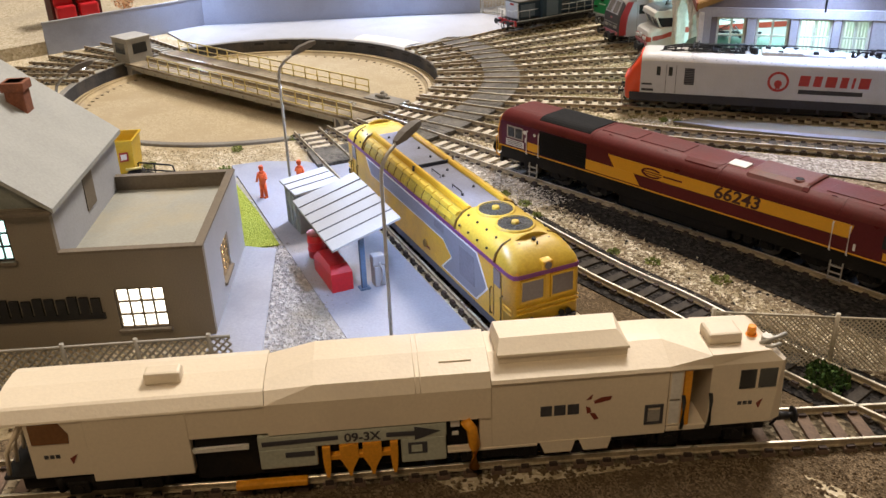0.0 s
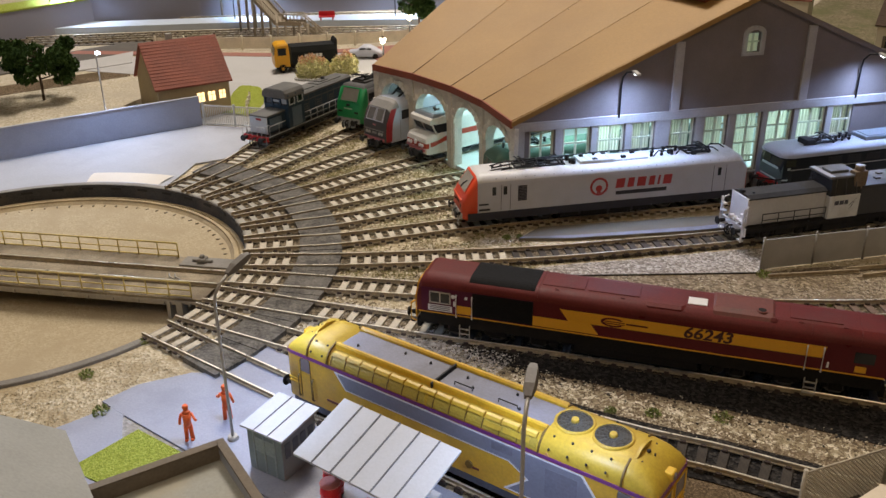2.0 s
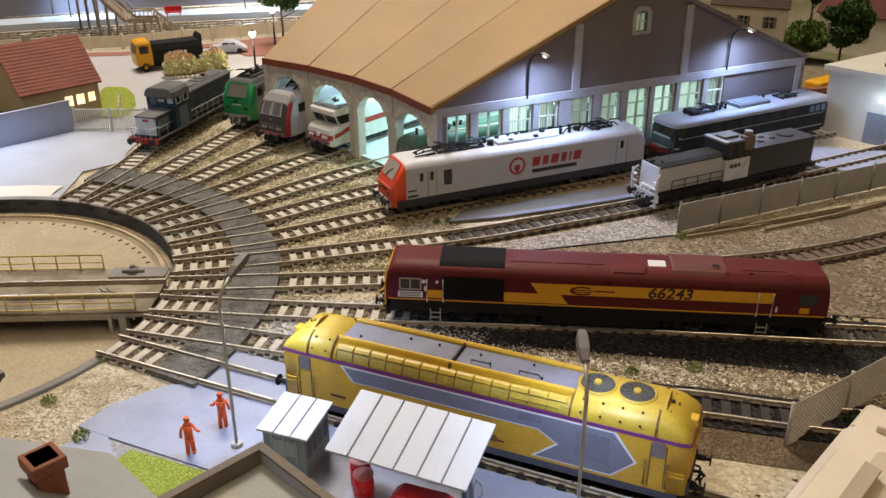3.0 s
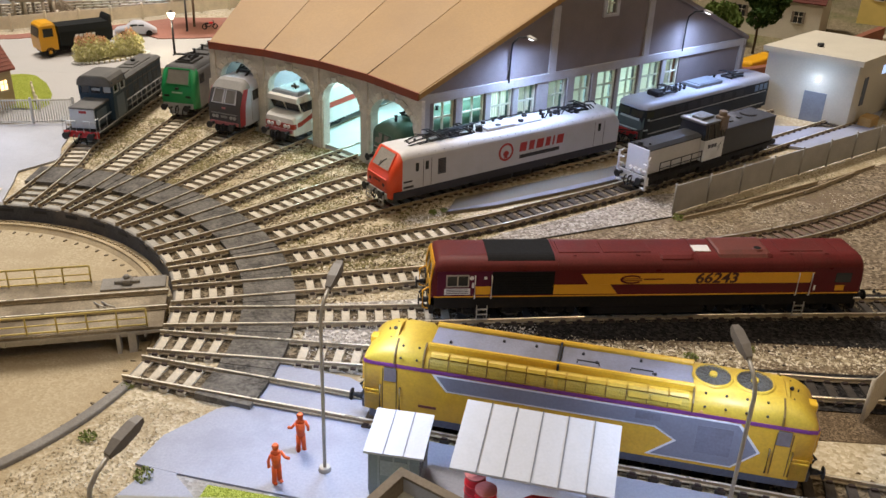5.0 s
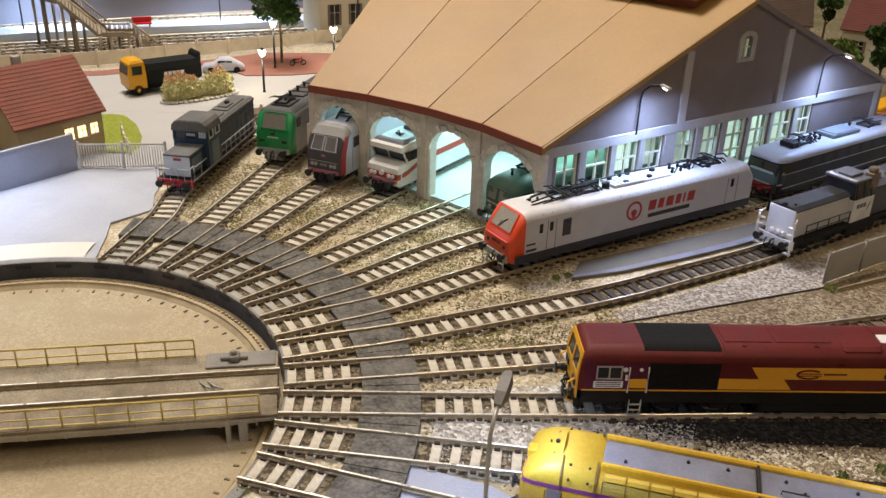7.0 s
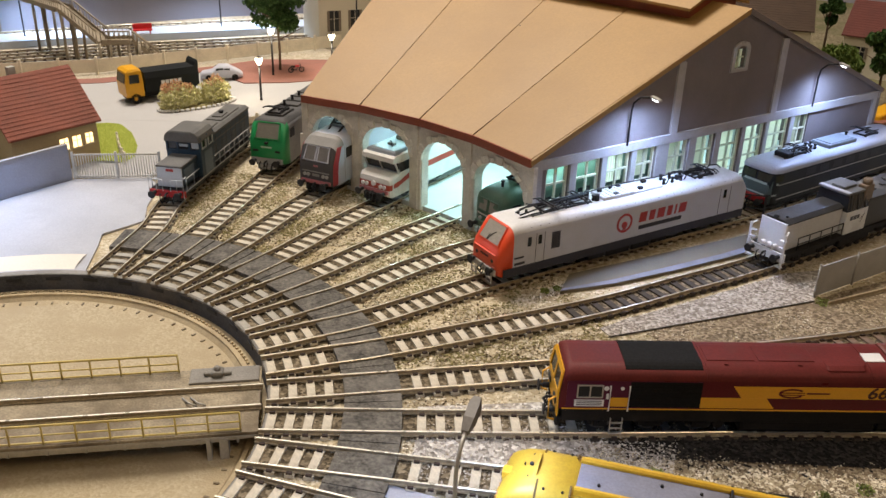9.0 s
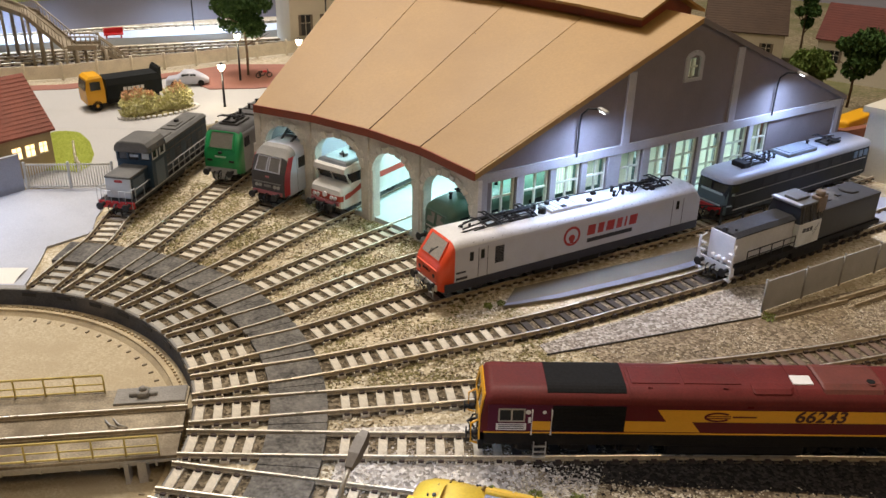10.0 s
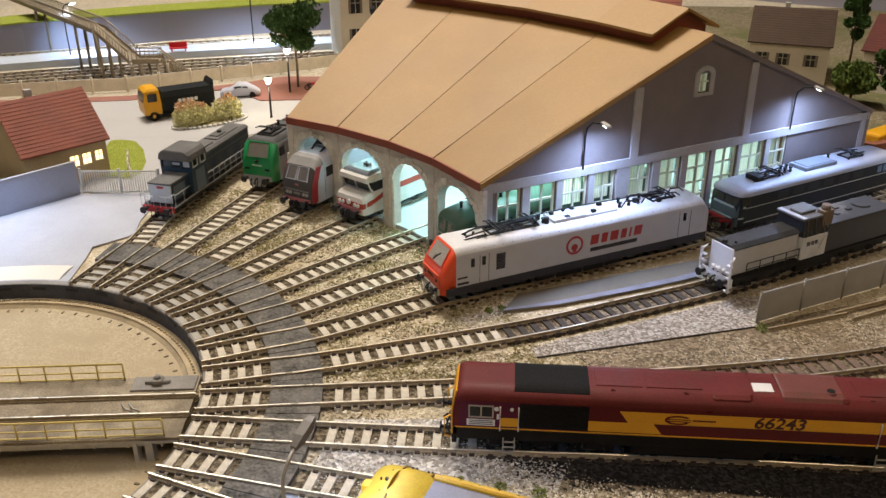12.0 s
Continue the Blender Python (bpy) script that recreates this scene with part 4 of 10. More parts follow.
def pantograph(parent, x, z, d=1):
    bm = bmesh.new()
    bm_frame(bm, x - 9.5, x + 9.5, -5.5, 5.5, 0.7, 1.7, 1.0)
    bm.transform(Matrix(((1, 0, 0, 0), (0, 0, 1, 0), (0, 1, 0, z), (0, 0, 0, 1))))
    bmesh.ops.recalc_face_normals(bm, faces=bm.faces)
    base = part("pantograph", bm, M["iron"], parent, "folded dark pantograph")
    bm = bmesh.new()
    for s in (-1, 1):
        bm_tube(bm, [(x - 9 * d, s * 4.5, z + 1.4), (x + 12 * d, s * 3.5, z + 2.6)], 0.45)
        bm_tube(bm, [(x + 12 * d, s * 3, z + 2.6), (x - 6 * d, s * 5, z + 4.4)], 0.35)
        for o in (-8, 8):
            bm_cyl(bm, (x + o, s * 5, z - 0.5), (x + o, s * 5, z + 1.4), 1.0, 0.8, 8)
    bm_tube(bm, [(x - 6 * d, -11, z + 3.6), (x - 6 * d, -8, z + 4.8), (x - 6 * d, 8, z + 4.8), (x - 6 * d, 11, z + 3.6)], 0.5)
    bm_tube(bm, [(x - 3 * d, -11, z + 3.4), (x - 3 * d, -8, z + 4.6), (x - 3 * d, 8, z + 4.6), (x - 3 * d, 11, z + 3.4)], 0.5)
    bm_tube(bm, [(x, 0, z + 1.2), (x + 6 * d, 0, z + 2)], 0.9)
    part_each("pantograph_bar", bm, M["iron"], base)


def insulators(parent, xs, z, y=0.0):
    for x in xs:
        bm = bmesh.new()
        bm_cyl(bm, (x, y, z - 0.4), (x, y, z + 1), 1.1, 0.9, 10)
        bm_cyl(bm, (x, y, z + 1), (x, y, z + 3.4), 1.3, 0.7, 10)
        bm_cyl(bm, (x, y, z + 3.4), (x, y, z + 4.2), 1.5, 1.5, 10)
        part("insulator", bm, M["iron"], parent)


def loco(label, x, y, turn, category="locomotive"):
    return thing("locomotive", place(x, y, RH, turn), label, category)


# maroon and yellow diesel; local x=0 at its front end
M["maroon"] = paint("maroon_gloss_paint", (0.100, 0.010, 0.014), 0.32, var=0.06, dirt=(0.09, 0.012, 0.014), amount=0.1)
M["maroon_roof"] = paint("dull_maroon_roof", (0.118, 0.018, 0.017), 0.55, var=0.12, dirt=(0.10, 0.03, 0.025), amount=0.2)
M["brown_box"] = paint("brown_roof_box", (0.13, 0.030, 0.022), 0.6, var=0.12, dirt=(0.07, 0.035, 0.025), amount=0.25)
M["purple"] = paint("purple_maroon_paint", (0.085, 0.010, 0.035), 0.35, var=0.06)
M["gold"] = paint("gold_yellow_paint", (0.72, 0.36, 0.015), 0.38, var=0.04)
M["grille"] = paint("black_grille", (0.008, 0.008, 0.009), 0.85, var=0.3, scale=400)


def maroon_diesel():
    t = loco("maroon locomotive with a broad yellow lightning stripe", 287.5, 4.6, 0.35)
    L, W = 236.0, 15.2
    bm = bmesh.new()
    Z0 = 15.2
    ends = [(0, W - 1.0, Z0, 21, 23, 12.5), (0.5, W - 0.4, Z0, 23, 27.5, 11.5), (1.8, W - 0.2, Z0, 28, 33.4, 9.5), (3.0, W, Z0, 30.4, 35.8, 8), (5.5, W, Z0, 31, 36.8, 7)]
    tail = [(L - x * 0.55, *r) for x, *r in ends[::-1]]
    shell(bm, ends + tail, n=6)
    for f in bm.faces:
        if f.calc_center_median().z > 31.4:
            f.material_index = 1
        f.smooth = 31.4 < f.calc_center_median().z < 36.6
    part("body", bm, [M["maroon"], M["maroon_roof"]], t)
    # yellow nose
    bm = bmesh.new()
    bm_box(bm, -0.7, -14.3, 10.4, 0.1, 14.3, 22.6, 0.3)
    for s in (-1, 1):
        bm_prism(bm, [(-0.2, s * 11.6, 22.4), (-0.2, s * 14.6, 22.4), (1.3, s * 13.2, 31.6), (1.3, s * 10.6, 31.6)], (-0.7, 0, 0.2))
    bm_prism(bm, [(-0.1, -1.0, 22.4), (-0.1, 1.0, 22.4), (1.3, 1.0, 31.6), (1.3, -1.0, 31.6)], (-0.7, 0, 0.2))
    bm_prism(bm, [(1.3, -13.2, 31.4), (1.3, 13.2, 31.4), (2.2, 11.4, 33.8), (2.2, -11.4, 33.8)], (-0.7, 0, 0.2))
    part("nose_panel", bm, M["gold"], t, "yellow warning panel round the windscreens")
    bm = bmesh.new()
    for s in (-1, 1):
        bm_prism(bm, [(0.2, s * 1.0, 22.8), (0.2, s * 11.6, 22.8), (1.5, s * 10.6, 31.4), (1.5, s * 1.0, 31.4)], (-0.6, 0, 0.1))
    part_each("windscreen", bm, M["glass_dark"], t)
    bm = bmesh.new()
    for s in (-1, 1):
        bm_boxr(bm, Matrix.Translation((-1.0, s * 8.8, 17.2)), 0.8, 6.4, 3.2, 0.3)
    part_each("headlight", bm, M["iron"], t)
    for s in (-1, 1):
        side = -1 if s < 0 else 1
        y = side * W
        bm = bmesh.new()
        plate(bm, 3.2, 65, 15.6, 30.6, y, 0.12)
        part("cab_panel", bm, M["purple"], t)
        # stripe in three pieces, forming the zigzag
        bm = bmesh.new()
        plate(bm, 23.2, 32, 17.0, 21.8, y, 0.28)
        slant(bm, [(65, 16.7), (99.5, 16.7), (95.3, 22.3), (83.6, 22.3), (65, 22.3)], y, 0.28)
        slant(bm, [(83.6, 22.35), (206, 22.35), (207.5, 28.6), (79.2, 28.6)], y, 0.28)
        part_each("stripe", bm, M["gold"], t, "yellow zigzag stripe")
        bm = bmesh.new()
        plate(bm, 1.5, L - 1.5, 15.4, 16.0, y, 0.3)
        part("sill_line", bm, M["gold"], t)
        bm = bmesh.new()
        for i in range(9):
            plate(bm, 32.3, 64.6, 16.9 + i * 1.5, 18.0 + i * 1.5, y, 0.5)
        plate(bm, 32, 65, 16.6, 30.4, y, 0.2)
        part("side_grille", bm, M["grille"], t, "black radiator grille")
        bm = bmesh.new()
        for x0 in (8.5, 14.2):
            plate(bm, x0, x0 + 5, 22.3, 28, y, 0.3)
        win = part_each("cab_window", bm, M["glass_dark"], t)
        bm = bmesh.new()
        for a, b, c, d in ((7.8, 19.9, 21.6, 22.3), (7.8, 19.9, 28, 28.7), (7.8, 8.5, 21.6, 28.7), (13.5, 14.2, 21.6, 28.7), (19.2, 19.9, 21.6, 28.7)):
            plate(bm, a, b, c, d, y, 0.45)
        part("window_frame", bm, M["steel"], win)
        bm = bmesh.new()
        plate(bm, 7.0, 20.6, 17.0, 20.6, y, 0.3)
        lab = part("notice_plate", bm, M["white"], t, "small white notice plate")
        bm = bmesh.new()
        for i in range(3):
            plate(bm, 8.0, 19.6, 17.7 + i * 1.0, 18.1 + i * 1.0, y, 0.42)
        part_each("printed_line", bm, M["letter_dark"], lab)
        for x in (23.0, 31.8, 199, 206.5):
            bm = bmesh.new()
            bm_tube(bm, [(x, y, 14.5), (x, y * 1.05, 15), (x, y * 1.05, 27.6), (x, y, 28.2)], 0.38)
            part("handrail", bm, M["white"], t, "thin white handrail")
        bm = bmesh.new()
        for x in (24.5, 200):
            for z in (1.5, 4.5, 7.5):
                bm_box(bm, x, min(y, y * 1.03), z, x + 6, max(y, y * 1.03), z + 0.7)
            bm_box(bm, x, min(y * .96, y * 1.0), 1, x + 0.5, max(y * .96, y), 10)
            bm_box(bm, x + 5.5, min(y * .96, y), 1, x + 6, max(y * .96, y), 10)
        part_each("cab_steps", bm, M["steel"], t)
        bm = bmesh.new()
        for x, r in ((29.5, 0.9), (22.2, 1.2)):
            bm_cyl(bm, (x - 1, y, 26.8), (x - 1, y + side * 0.35, 26.8), r, r, 12)
        plate(bm, 21.4, 22.6, 21, 24, y, 0.35)
        plate(bm, 208.6, 209.6, 17.5, 20.5, y, 0.35)
        part_each("side_marking", bm, M["white"], t)
        bm = bmesh.new()
        plate(bm, 220, 229, 22.2, 28, y, 0.25)
        part("rear_cab_window", bm, M["glass_dark"], t)
        bm = bmesh.new()
        plate(bm, 221, 226, 17.2, 20.4, y, 0.25)
        part("rear_marking", bm, M["gold"], t)
        # oval emblem and lettering bars
        bm = bmesh.new()
        rim = [(106.5 - 6.2 * math.cos(a), 25.2 + 2.6 * math.sin(a), 106.5 - 4.9 * math.cos(a), 25.2 + 1.75 * math.sin(a)) for a in np.linspace(-2.5, 2.5, 25)]
        bm_loft(bm, [[(xo, y, zo), (xo, y + side * 0.42, zo), (xi, y + side * 0.42, zi), (xi, y, zi)] for xo, zo, xi, zi in rim])
        em = part("emblem", bm, M["maroon"], t, "plain open maroon ring emblem")
        bm = bmesh.new()
        for k in (-0.75, 0.35):
            plate(bm, 101.5, 112.4, 25.0 + k, 25.45 + k, y, 0.42)
        plate(bm, 113.2, 124, 24.9, 25.7, y, 0.42)
        part_each("name_bar", bm, M["maroon"], em)
        rot = pose(0, 0, 0, 90, 0, 0) if side < 0 else pose(0, 0, 0, 90, 0, 180)
        lettering("number", "66243", 8.3, M["letter_wine"], t, Matrix.Translation((153.5, y + side * 0.36, 25.4)) @ rot, 1.14, "dark wine-red running number", 0.16, 0.025)
    # roof equipment
    bm = bmesh.new()
    shell(bm, [(29.5, 13.4, 33.2, 33.3, 37.3, 7.2), (65, 13.4, 33.2, 33.3, 37.3, 7.2)])
    part("roof_grille", bm, M["grille"], t, "black radiator grille on the roof")
    bm = bmesh.new()
    for x0, x1 in ((68, 90), (92, 118), (190, 214)):
        bm_box(bm, x0, -6.6, 36.6, x1, 6.6, 37.2, 0.2)
    for x in (66.5, 142, 200, 222):
        shell(bm, [(x, 15.25, 31.2, 31.3, 37.05, 7.1), (x + 0.5, 15.25, 31.2, 31.3, 37.05, 7.1)], n=6)
    part_each("roof_hatch", bm, M["maroon_roof"], t)
    bm = bmesh.new()
    bm_loft(bm, [[(x, -12.9 + c, 32.5), (x, -12.4 + c, 35.0), (x, -10.4 + c, 37.2), (x, -7, 38.3 - c), (x, 7, 38.3 - c), (x, 10.4 - c, 37.2), (x, 12.4 - c, 35.0), (x, 12.9 - c, 32.5)] for x, c in ((154, 0.6), (155, 0), (182, 0), (183, 0.6))])
    part("silencer_box", bm, M["brown_box"], t, "brown silencer box on the roof")
    bm = bmesh.new()
    bm_boxr(bm, Matrix.Translation((182.5, -10.6, 36.4)) @ pose(0, 0, 0, 45, 0, 0), 3.0, 2.4, 1.0, 0.3)
    part("silencer_port", bm, M["maroon_roof"], t)
    bm = bmesh.new()
    bm_loft(bm, [[(x, -13.4 + c, 33), (x, -12.4 + c, 35.9), (x, -10 + c, 37.0), (x, -6, 37.3)] for x, c in ((122, 0.6), (123, 0), (139, 0), (141, 1.6))])
    part("air_scoop", bm, M["maroon_roof"], t, "sloping maroon air scoop on the roof shoulder")
    bm = bmesh.new()
    bm_boxr(bm, Matrix.Translation((146.5, -3.0, 37.1)) @ pose(0, 0, 0, 4, 0, 0), 9.4, 6.6, 0.8, 0.2)
    part("vent_plate", bm, M["white"], t, "pale plate on the roof")
    bm = bmesh.new()
    bm_cyl(bm, (177, -5.8, 36.5), (177, -5.8, 38.7), 2.8, 2.5, 18)
    ex = part("exhaust", bm, M["brown_box"], t)
    bm = bmesh.new()
    bm_cyl(bm, (177, -5.8, 38.5), (177, -5.8, 38.85), 1.9, 1.9, 16)
    part("exhaust_mouth", bm, M["black"], ex)
    bm = bmesh.new()
    for x, y in ((195, -9.4), (76, -9.6), (110, -9.6), (215, -9.4)):
        bm_tube(bm, [(x - 0.9, y, 35.2), (x - 0.9, y, 36.9), (x + 0.9, y, 36.9), (x + 0.9, y, 35.2)], 0.25, 5)
    part_each("lifting_eye", bm, M["maroon_roof"], t)
    bm = bmesh.new()
    bm_box(bm, 2, -14.4, 8, L - 2, 14.4, 15.2, 0.4)
    bm_box(bm, 86, -14, 2.2, 150, 14, 9, 1.5)
    for x in (70, 76, 154, 160):
        bm_cyl(bm, (x, -13, 6), (x, 13, 6), 2.4)
    bm_box(bm, -0.5, -13, 4, 2, 13, 9.6, 0.5)
    bm_box(bm, L - 2, -13, 4, L + 0.5, 13, 9.6, 0.5)
    part_each("underframe", bm, M["black"], t)
    bogie(t, 44, 46, 3, 5.8)
    bogie(t, L - 44, 46, 3, 5.8)
    for x, d in ((-0.3, -1), (L + 0.3, 1)):
        buffers(t, x, d, 11.4)
    bm = bmesh.new()
    bm_tube(bm, [(-1, -12, 20), (-4, -12, 18), (-4, -12, 8), (-1, -12, 7)], 0.5)
    bm_tube(bm, [(-1, 12, 20), (-4, 12, 18), (-4, 12, 8), (-1, 12, 7)], 0.5)
    part("handrail", bm, M["gold"], t)
    return t


maroon_diesel()

# yellow and grey diesel; local x=0 at the turntable end
M["yel"] = paint("worn_yellow_paint", (0.62, 0.365, 0.024), 0.40, var=0.08, scale=70, dirt=(0.42, 0.24, 0.03), amount=0.28)
M["yel_light"] = paint("yellow_roof_paint", (0.52, 0.35, 0.036), 0.45, var=0.09, scale=60, dirt=(0.36, 0.21, 0.03), amount=0.3)
M["slate_blue"] = paint("blue_grey_paint", (0.20, 0.21, 0.27), 0.42, var=0.06, dirt=(0.14, 0.14, 0.16), amount=0.2)
M["roof_grey"] = paint("grey_roof_sheet", (0.175, 0.18, 0.235), 0.5, var=0.1, dirt=(0.11, 0.105, 0.12), amount=0.4)
M["olive"] = paint("shaded_olive_mesh", (0.40, 0.285, 0.035), 0.55, var=0.16, scale=60, fine=1600, bump=0.6, dirt=(0.25, 0.18, 0.04), amount=0.3)
M["dusk_glass"] = paint("grey_mauve_glass", (0.16, 0.135, 0.135), 0.15, bump=0)
M["fan_disc"] = paint("grey_brown_fan", (0.075, 0.068, 0.055), 0.7, var=0.2, scale=200)
M["fan_guard"] = paint("dull_fan_guard", (0.10, 0.095, 0.085), 0.6)
M["yel_dark"] = paint("grimy_yellow", (0.13, 0.075, 0.012), 0.6, var=0.15)
M["slate_dark"] = paint("dark_slate_sole", (0.075, 0.08, 0.105), 0.5, var=0.12)
M["orange_mark"] = paint("pale_orange_mark", (0.62, 0.30, 0.12), 0.5)
M["violet"] = paint("violet_stripe", (0.17, 0.03, 0.17), 0.4)


def yellow_diesel():
    t = loco("yellow and blue-grey locomotive with roof fans and violet stripe", 256.7, -78.3, -17.4)
    L, W, ZB = 186.5, 15.0, 33.0
    bm = bmesh.new()
    rows = [(0, 13.0, 7, 30.8, 32.8, 10.6), (0.8, 14.2, 7, 32.2, 34.2, 10), (3.2, 14.8, 7, ZB, 36.6, 8.6), (7.5, W, 7, ZB, 39.8, 7), (13, W, 7, ZB, 41.2, 6), (26.4, W, 7, ZB, 41.2, 6), (27.6, W, 7, ZB, 39.4, 7.5), (137, W, 7, ZB, 39.4, 7.5), (138, W, 7, ZB, 41.2, 6)]
    shell(bm, rows + [(L - r[0], *r[1:]) for r in rows[4::-1]], n=7)
    for f in bm.faces:
        c = f.calc_center_median()
        f.material_index = 1 if c.z > 33.1 else 0
        f.smooth = c.z > 33.1 or c.x < 8 or c.x > L - 8
    part("body", bm, [M["yel"], M["yel_light"]], t)
    # violet belt line all round
    bm = bmesh.new()
    for s in (-1, 1):
        plate(bm, 4, L - 4, 30.9, 32.6, s * W, 0.22)
    part_each("belt_line", bm, M["violet"], t, "violet belt line")
    for x, d in ((0, -1), (L, 1)):
        bm = bmesh.new()
        bm_loft(bm, [[(x - d * a, y, 30.9), (x - d * a + d * 0.35, y * 1.012, 30.9), (x - d * a + d * 0.15, y * 1.012, 32.6), (x - d * a, y, 32.6)] for a, y in ((4.2, -15.0), (0.9, -14.3), (0.0, -12.8), (0.0, 12.8), (0.9, 14.3), (4.2, 15.0))])
        part("belt_line", bm, M["violet"], t, "violet belt line")
    for s in (-1, 1):
        y = s * W
        # blue-grey band under the belt, widening to a pointed field, edged in white
        bm = bmesh.new()
        slant(bm, [(30.5, 30.5), (157, 30.5), (166.5, 18), (156.5, 8.4), (122, 8.4), (132.4, 17.4), (124, 22.4), (37, 22.4)], y, 0.12)
        border = part("white_border", bm, M["white"], t)
        bm = bmesh.new()
        slant(bm, [(32.6, 29.8), (156.2, 29.8), (165.2, 18), (156, 9.2), (124.2, 9.2), (133.8, 17.5), (124.6, 23.2), (37.6, 23.2)], y, 0.26)
        part("grey_panel", bm, M["slate_blue"], border, "blue-grey panel")
        bm = bmesh.new()
        plate(bm, 141, 155, 13.5, 27, y, 0.34)
        part("side_door", bm, M["roof_grey"], t, "darker grey door in the panel")
        bm = bmesh.new()
        plate(bm, 116, 126, 25.6, 29.2, y, 0.34)
        part("side_grating", bm, M["roof_grey"], t)
        bm = bmesh.new()
        bm_box(bm, 3, min(y * 0.93, y * 0.995), 3.2, L - 3, max(y * 0.93, y * 0.995), 7.4, 0.3)
        part("sole_bar", bm, M["slate_dark"], t, "dark blue-grey sole bar")
        bm = bmesh.new()
        plate(bm, 9.6, 15.0, 23.4, 30.4, y, 0.3)
        plate(bm, L - 15.0, L - 9.6, 23.4, 30.4, y, 0.3)
        part_each("cab_window", bm, M["dusk_glass"], t)
        bm = bmesh.new()
        for x in (9.0, 15.2, L - 15.2, L - 9.0):
            plate(bm, x - 0.2, x + 0.2, 8.6, 29.4, y, 0.16)
        part_each("door_seam", bm, M["yel_dark"], t)
        for x in (8, 16.8, L - 16.8, L - 8):
            bm = bmesh.new()
            bm_tube(bm, [(x, y, 9.0), (x, y * 1.06, 9.5), (x, y * 1.06, 20.5), (x, y, 21)], 0.4)
            part("handrail", bm, M["yel_dark"], t, "worn dark handrail")
        bm = bmesh.new()
        for z in (15.4, 17.2):
            plate(bm, 1.2, 8.2, z, z + 0.7, y * 0.985, 0.5)
            plate(bm, L - 8.2, L - 1.2, z, z + 0.7, y * 0.985, 0.5)
        part_each("cab_rib", bm, M["yel"], t)
        bm = bmesh.new()
        plate(bm, 25, 33, 12.4, 13.6, y, 0.2)
        for x in (46, 106):
            plate(bm, x, x + 4, 11.0, 12.0, y, 0.2)
        part_each("marking_bar", bm, M["brown_box"], t, "plain red-brown bar")
        bm = bmesh.new()
        bm_cyl(bm, (105, y, 12.4), (105, y * 1.05, 12.4), 1.9, 1.7, 14)
        part("filler_cap", bm, M["yel_dark"], t)
        bm = bmesh.new()
        for x in (76, 110, 140):
            slant(bm, [(x, 32.7), (x + 2.2, 32.7), (x + 1.1, 34.4)], y * 0.995, 0.3)
        part_each("warning_mark", bm, M["orange_mark"], t, "small orange triangle")
        bm = bmesh.new()
        bm_loft(bm, [[(x, s * (8.4 + a), z) for a, z in ((-1.0, 38.9), (-0.9, 41.2), (-0.2, 41.9), (0.8, 41.9), (1.3, 41.2), (1.5, 38.0))] for x in (27.8, 137.6)])
        part("roof_edge", bm, M["yel"], t, "raised yellow roof edge")

        def arc(x, a, off):
            a = radians(a)
            return (x, s * (7.5 + (7.5 + off) * math.cos(a)), ZB + (39.4 - ZB + off) * math.sin(a))

        # upright mesh below the lit ledge; its shade is put into the olive colour
        for x0, x1 in ((29, 81.6), (83.4, 136)):
            bm = bmesh.new()
            bm_loft(bm, [[arc(x, a, o) for a, o in ((4, 0), (4, 0.4), (16, 0.4), (28, 0.4), (40, 0.4), (40, 0))] for x in (x0, x1)])
            part("side_mesh", bm, M["olive"], t, "olive-yellow mesh along the roof side, with its shade in the colour")
        for i in range(13):
            x = 29.6 + i * 8.2
            bm = bmesh.new()
            bm_loft(bm, [[arc(q, a, o) for a, o in ((42, 0), (42, 1.3), (52, 1.5), (62, 0.9), (62, 0))] for q in (x, x + 7.4)])
            part("louvre", bm, M["yel_light"], t)
            bm = bmesh.new()
            bm_loft(bm, [[arc(q, a, o) for a, o in ((4, 0.3), (4, 0.75), (22, 0.75), (40, 0.75), (40, 0.3))] for q in (x - 0.6, x - 0.2)])
            part("mesh_divider", bm, M["yel_dark"], t)
        for x0, x1 in ((112, 120), (121, 133)):
            bm = bmesh.new()
            bm_loft(bm, [[arc(q, a, o) for a, o in ((20, 0), (20, 0.9), (36, 0.9), (36, 0))] for q in (x0, x1)])
            part("roof_flap", bm, M["yel_light"], t)
        for x in (26.6, 137.4, 14.2, L - 14.2):
            bm = bmesh.new()
            bm_loft(bm, [[arc(q, a, o) for a, o in ((0, 0.1), (0, 0.9), (30, 1.0), (60, 1.5), (86, 2.0), (86, 0.5))] for q in (x - 0.35, x + 0.35)])
            part("roof_seam", bm, M["yel_dark"], t)
        bm = bmesh.new()
        for x in (142, 150, 158, 166, 17, 24):
            for a in (26, 66):
                bm_ball(bm, arc(x, a, 1.2), 0.6, u=6, v=4)
        part_each("rivet", bm, M["iron"], t)
    bm = bmesh.new()
    bm_box(bm, 28, -7.6, 39.2, 81.8, 7.6, 40.1, 0.3)
    bm_box(bm, 83.2, -7.6, 39.2, 137.4, 7.6, 40.1, 0.3)
    part_each("roof_panel", bm, M["roof_grey"], t, "worn blue-grey roof panel")
    bm = bmesh.new()
    for x, y in ((36, -3.6), (58, 3.4), (72, 3.4), (92, 3), (98, -2), (116, 4.4), (122, -4)):
        bm_cyl(bm, (x, y, 40), (x, y, 41.0), 0.7, 0.5, 8)
    for x in (90, 112):
        bm_tube(bm, [(x, -4, 40.2), (x, -4, 41.6), (x + 9, -4, 41.6), (x + 9, -4, 40.2)], 0.3, 5)
    part_each("roof_fitting", bm, M["iron"], t)
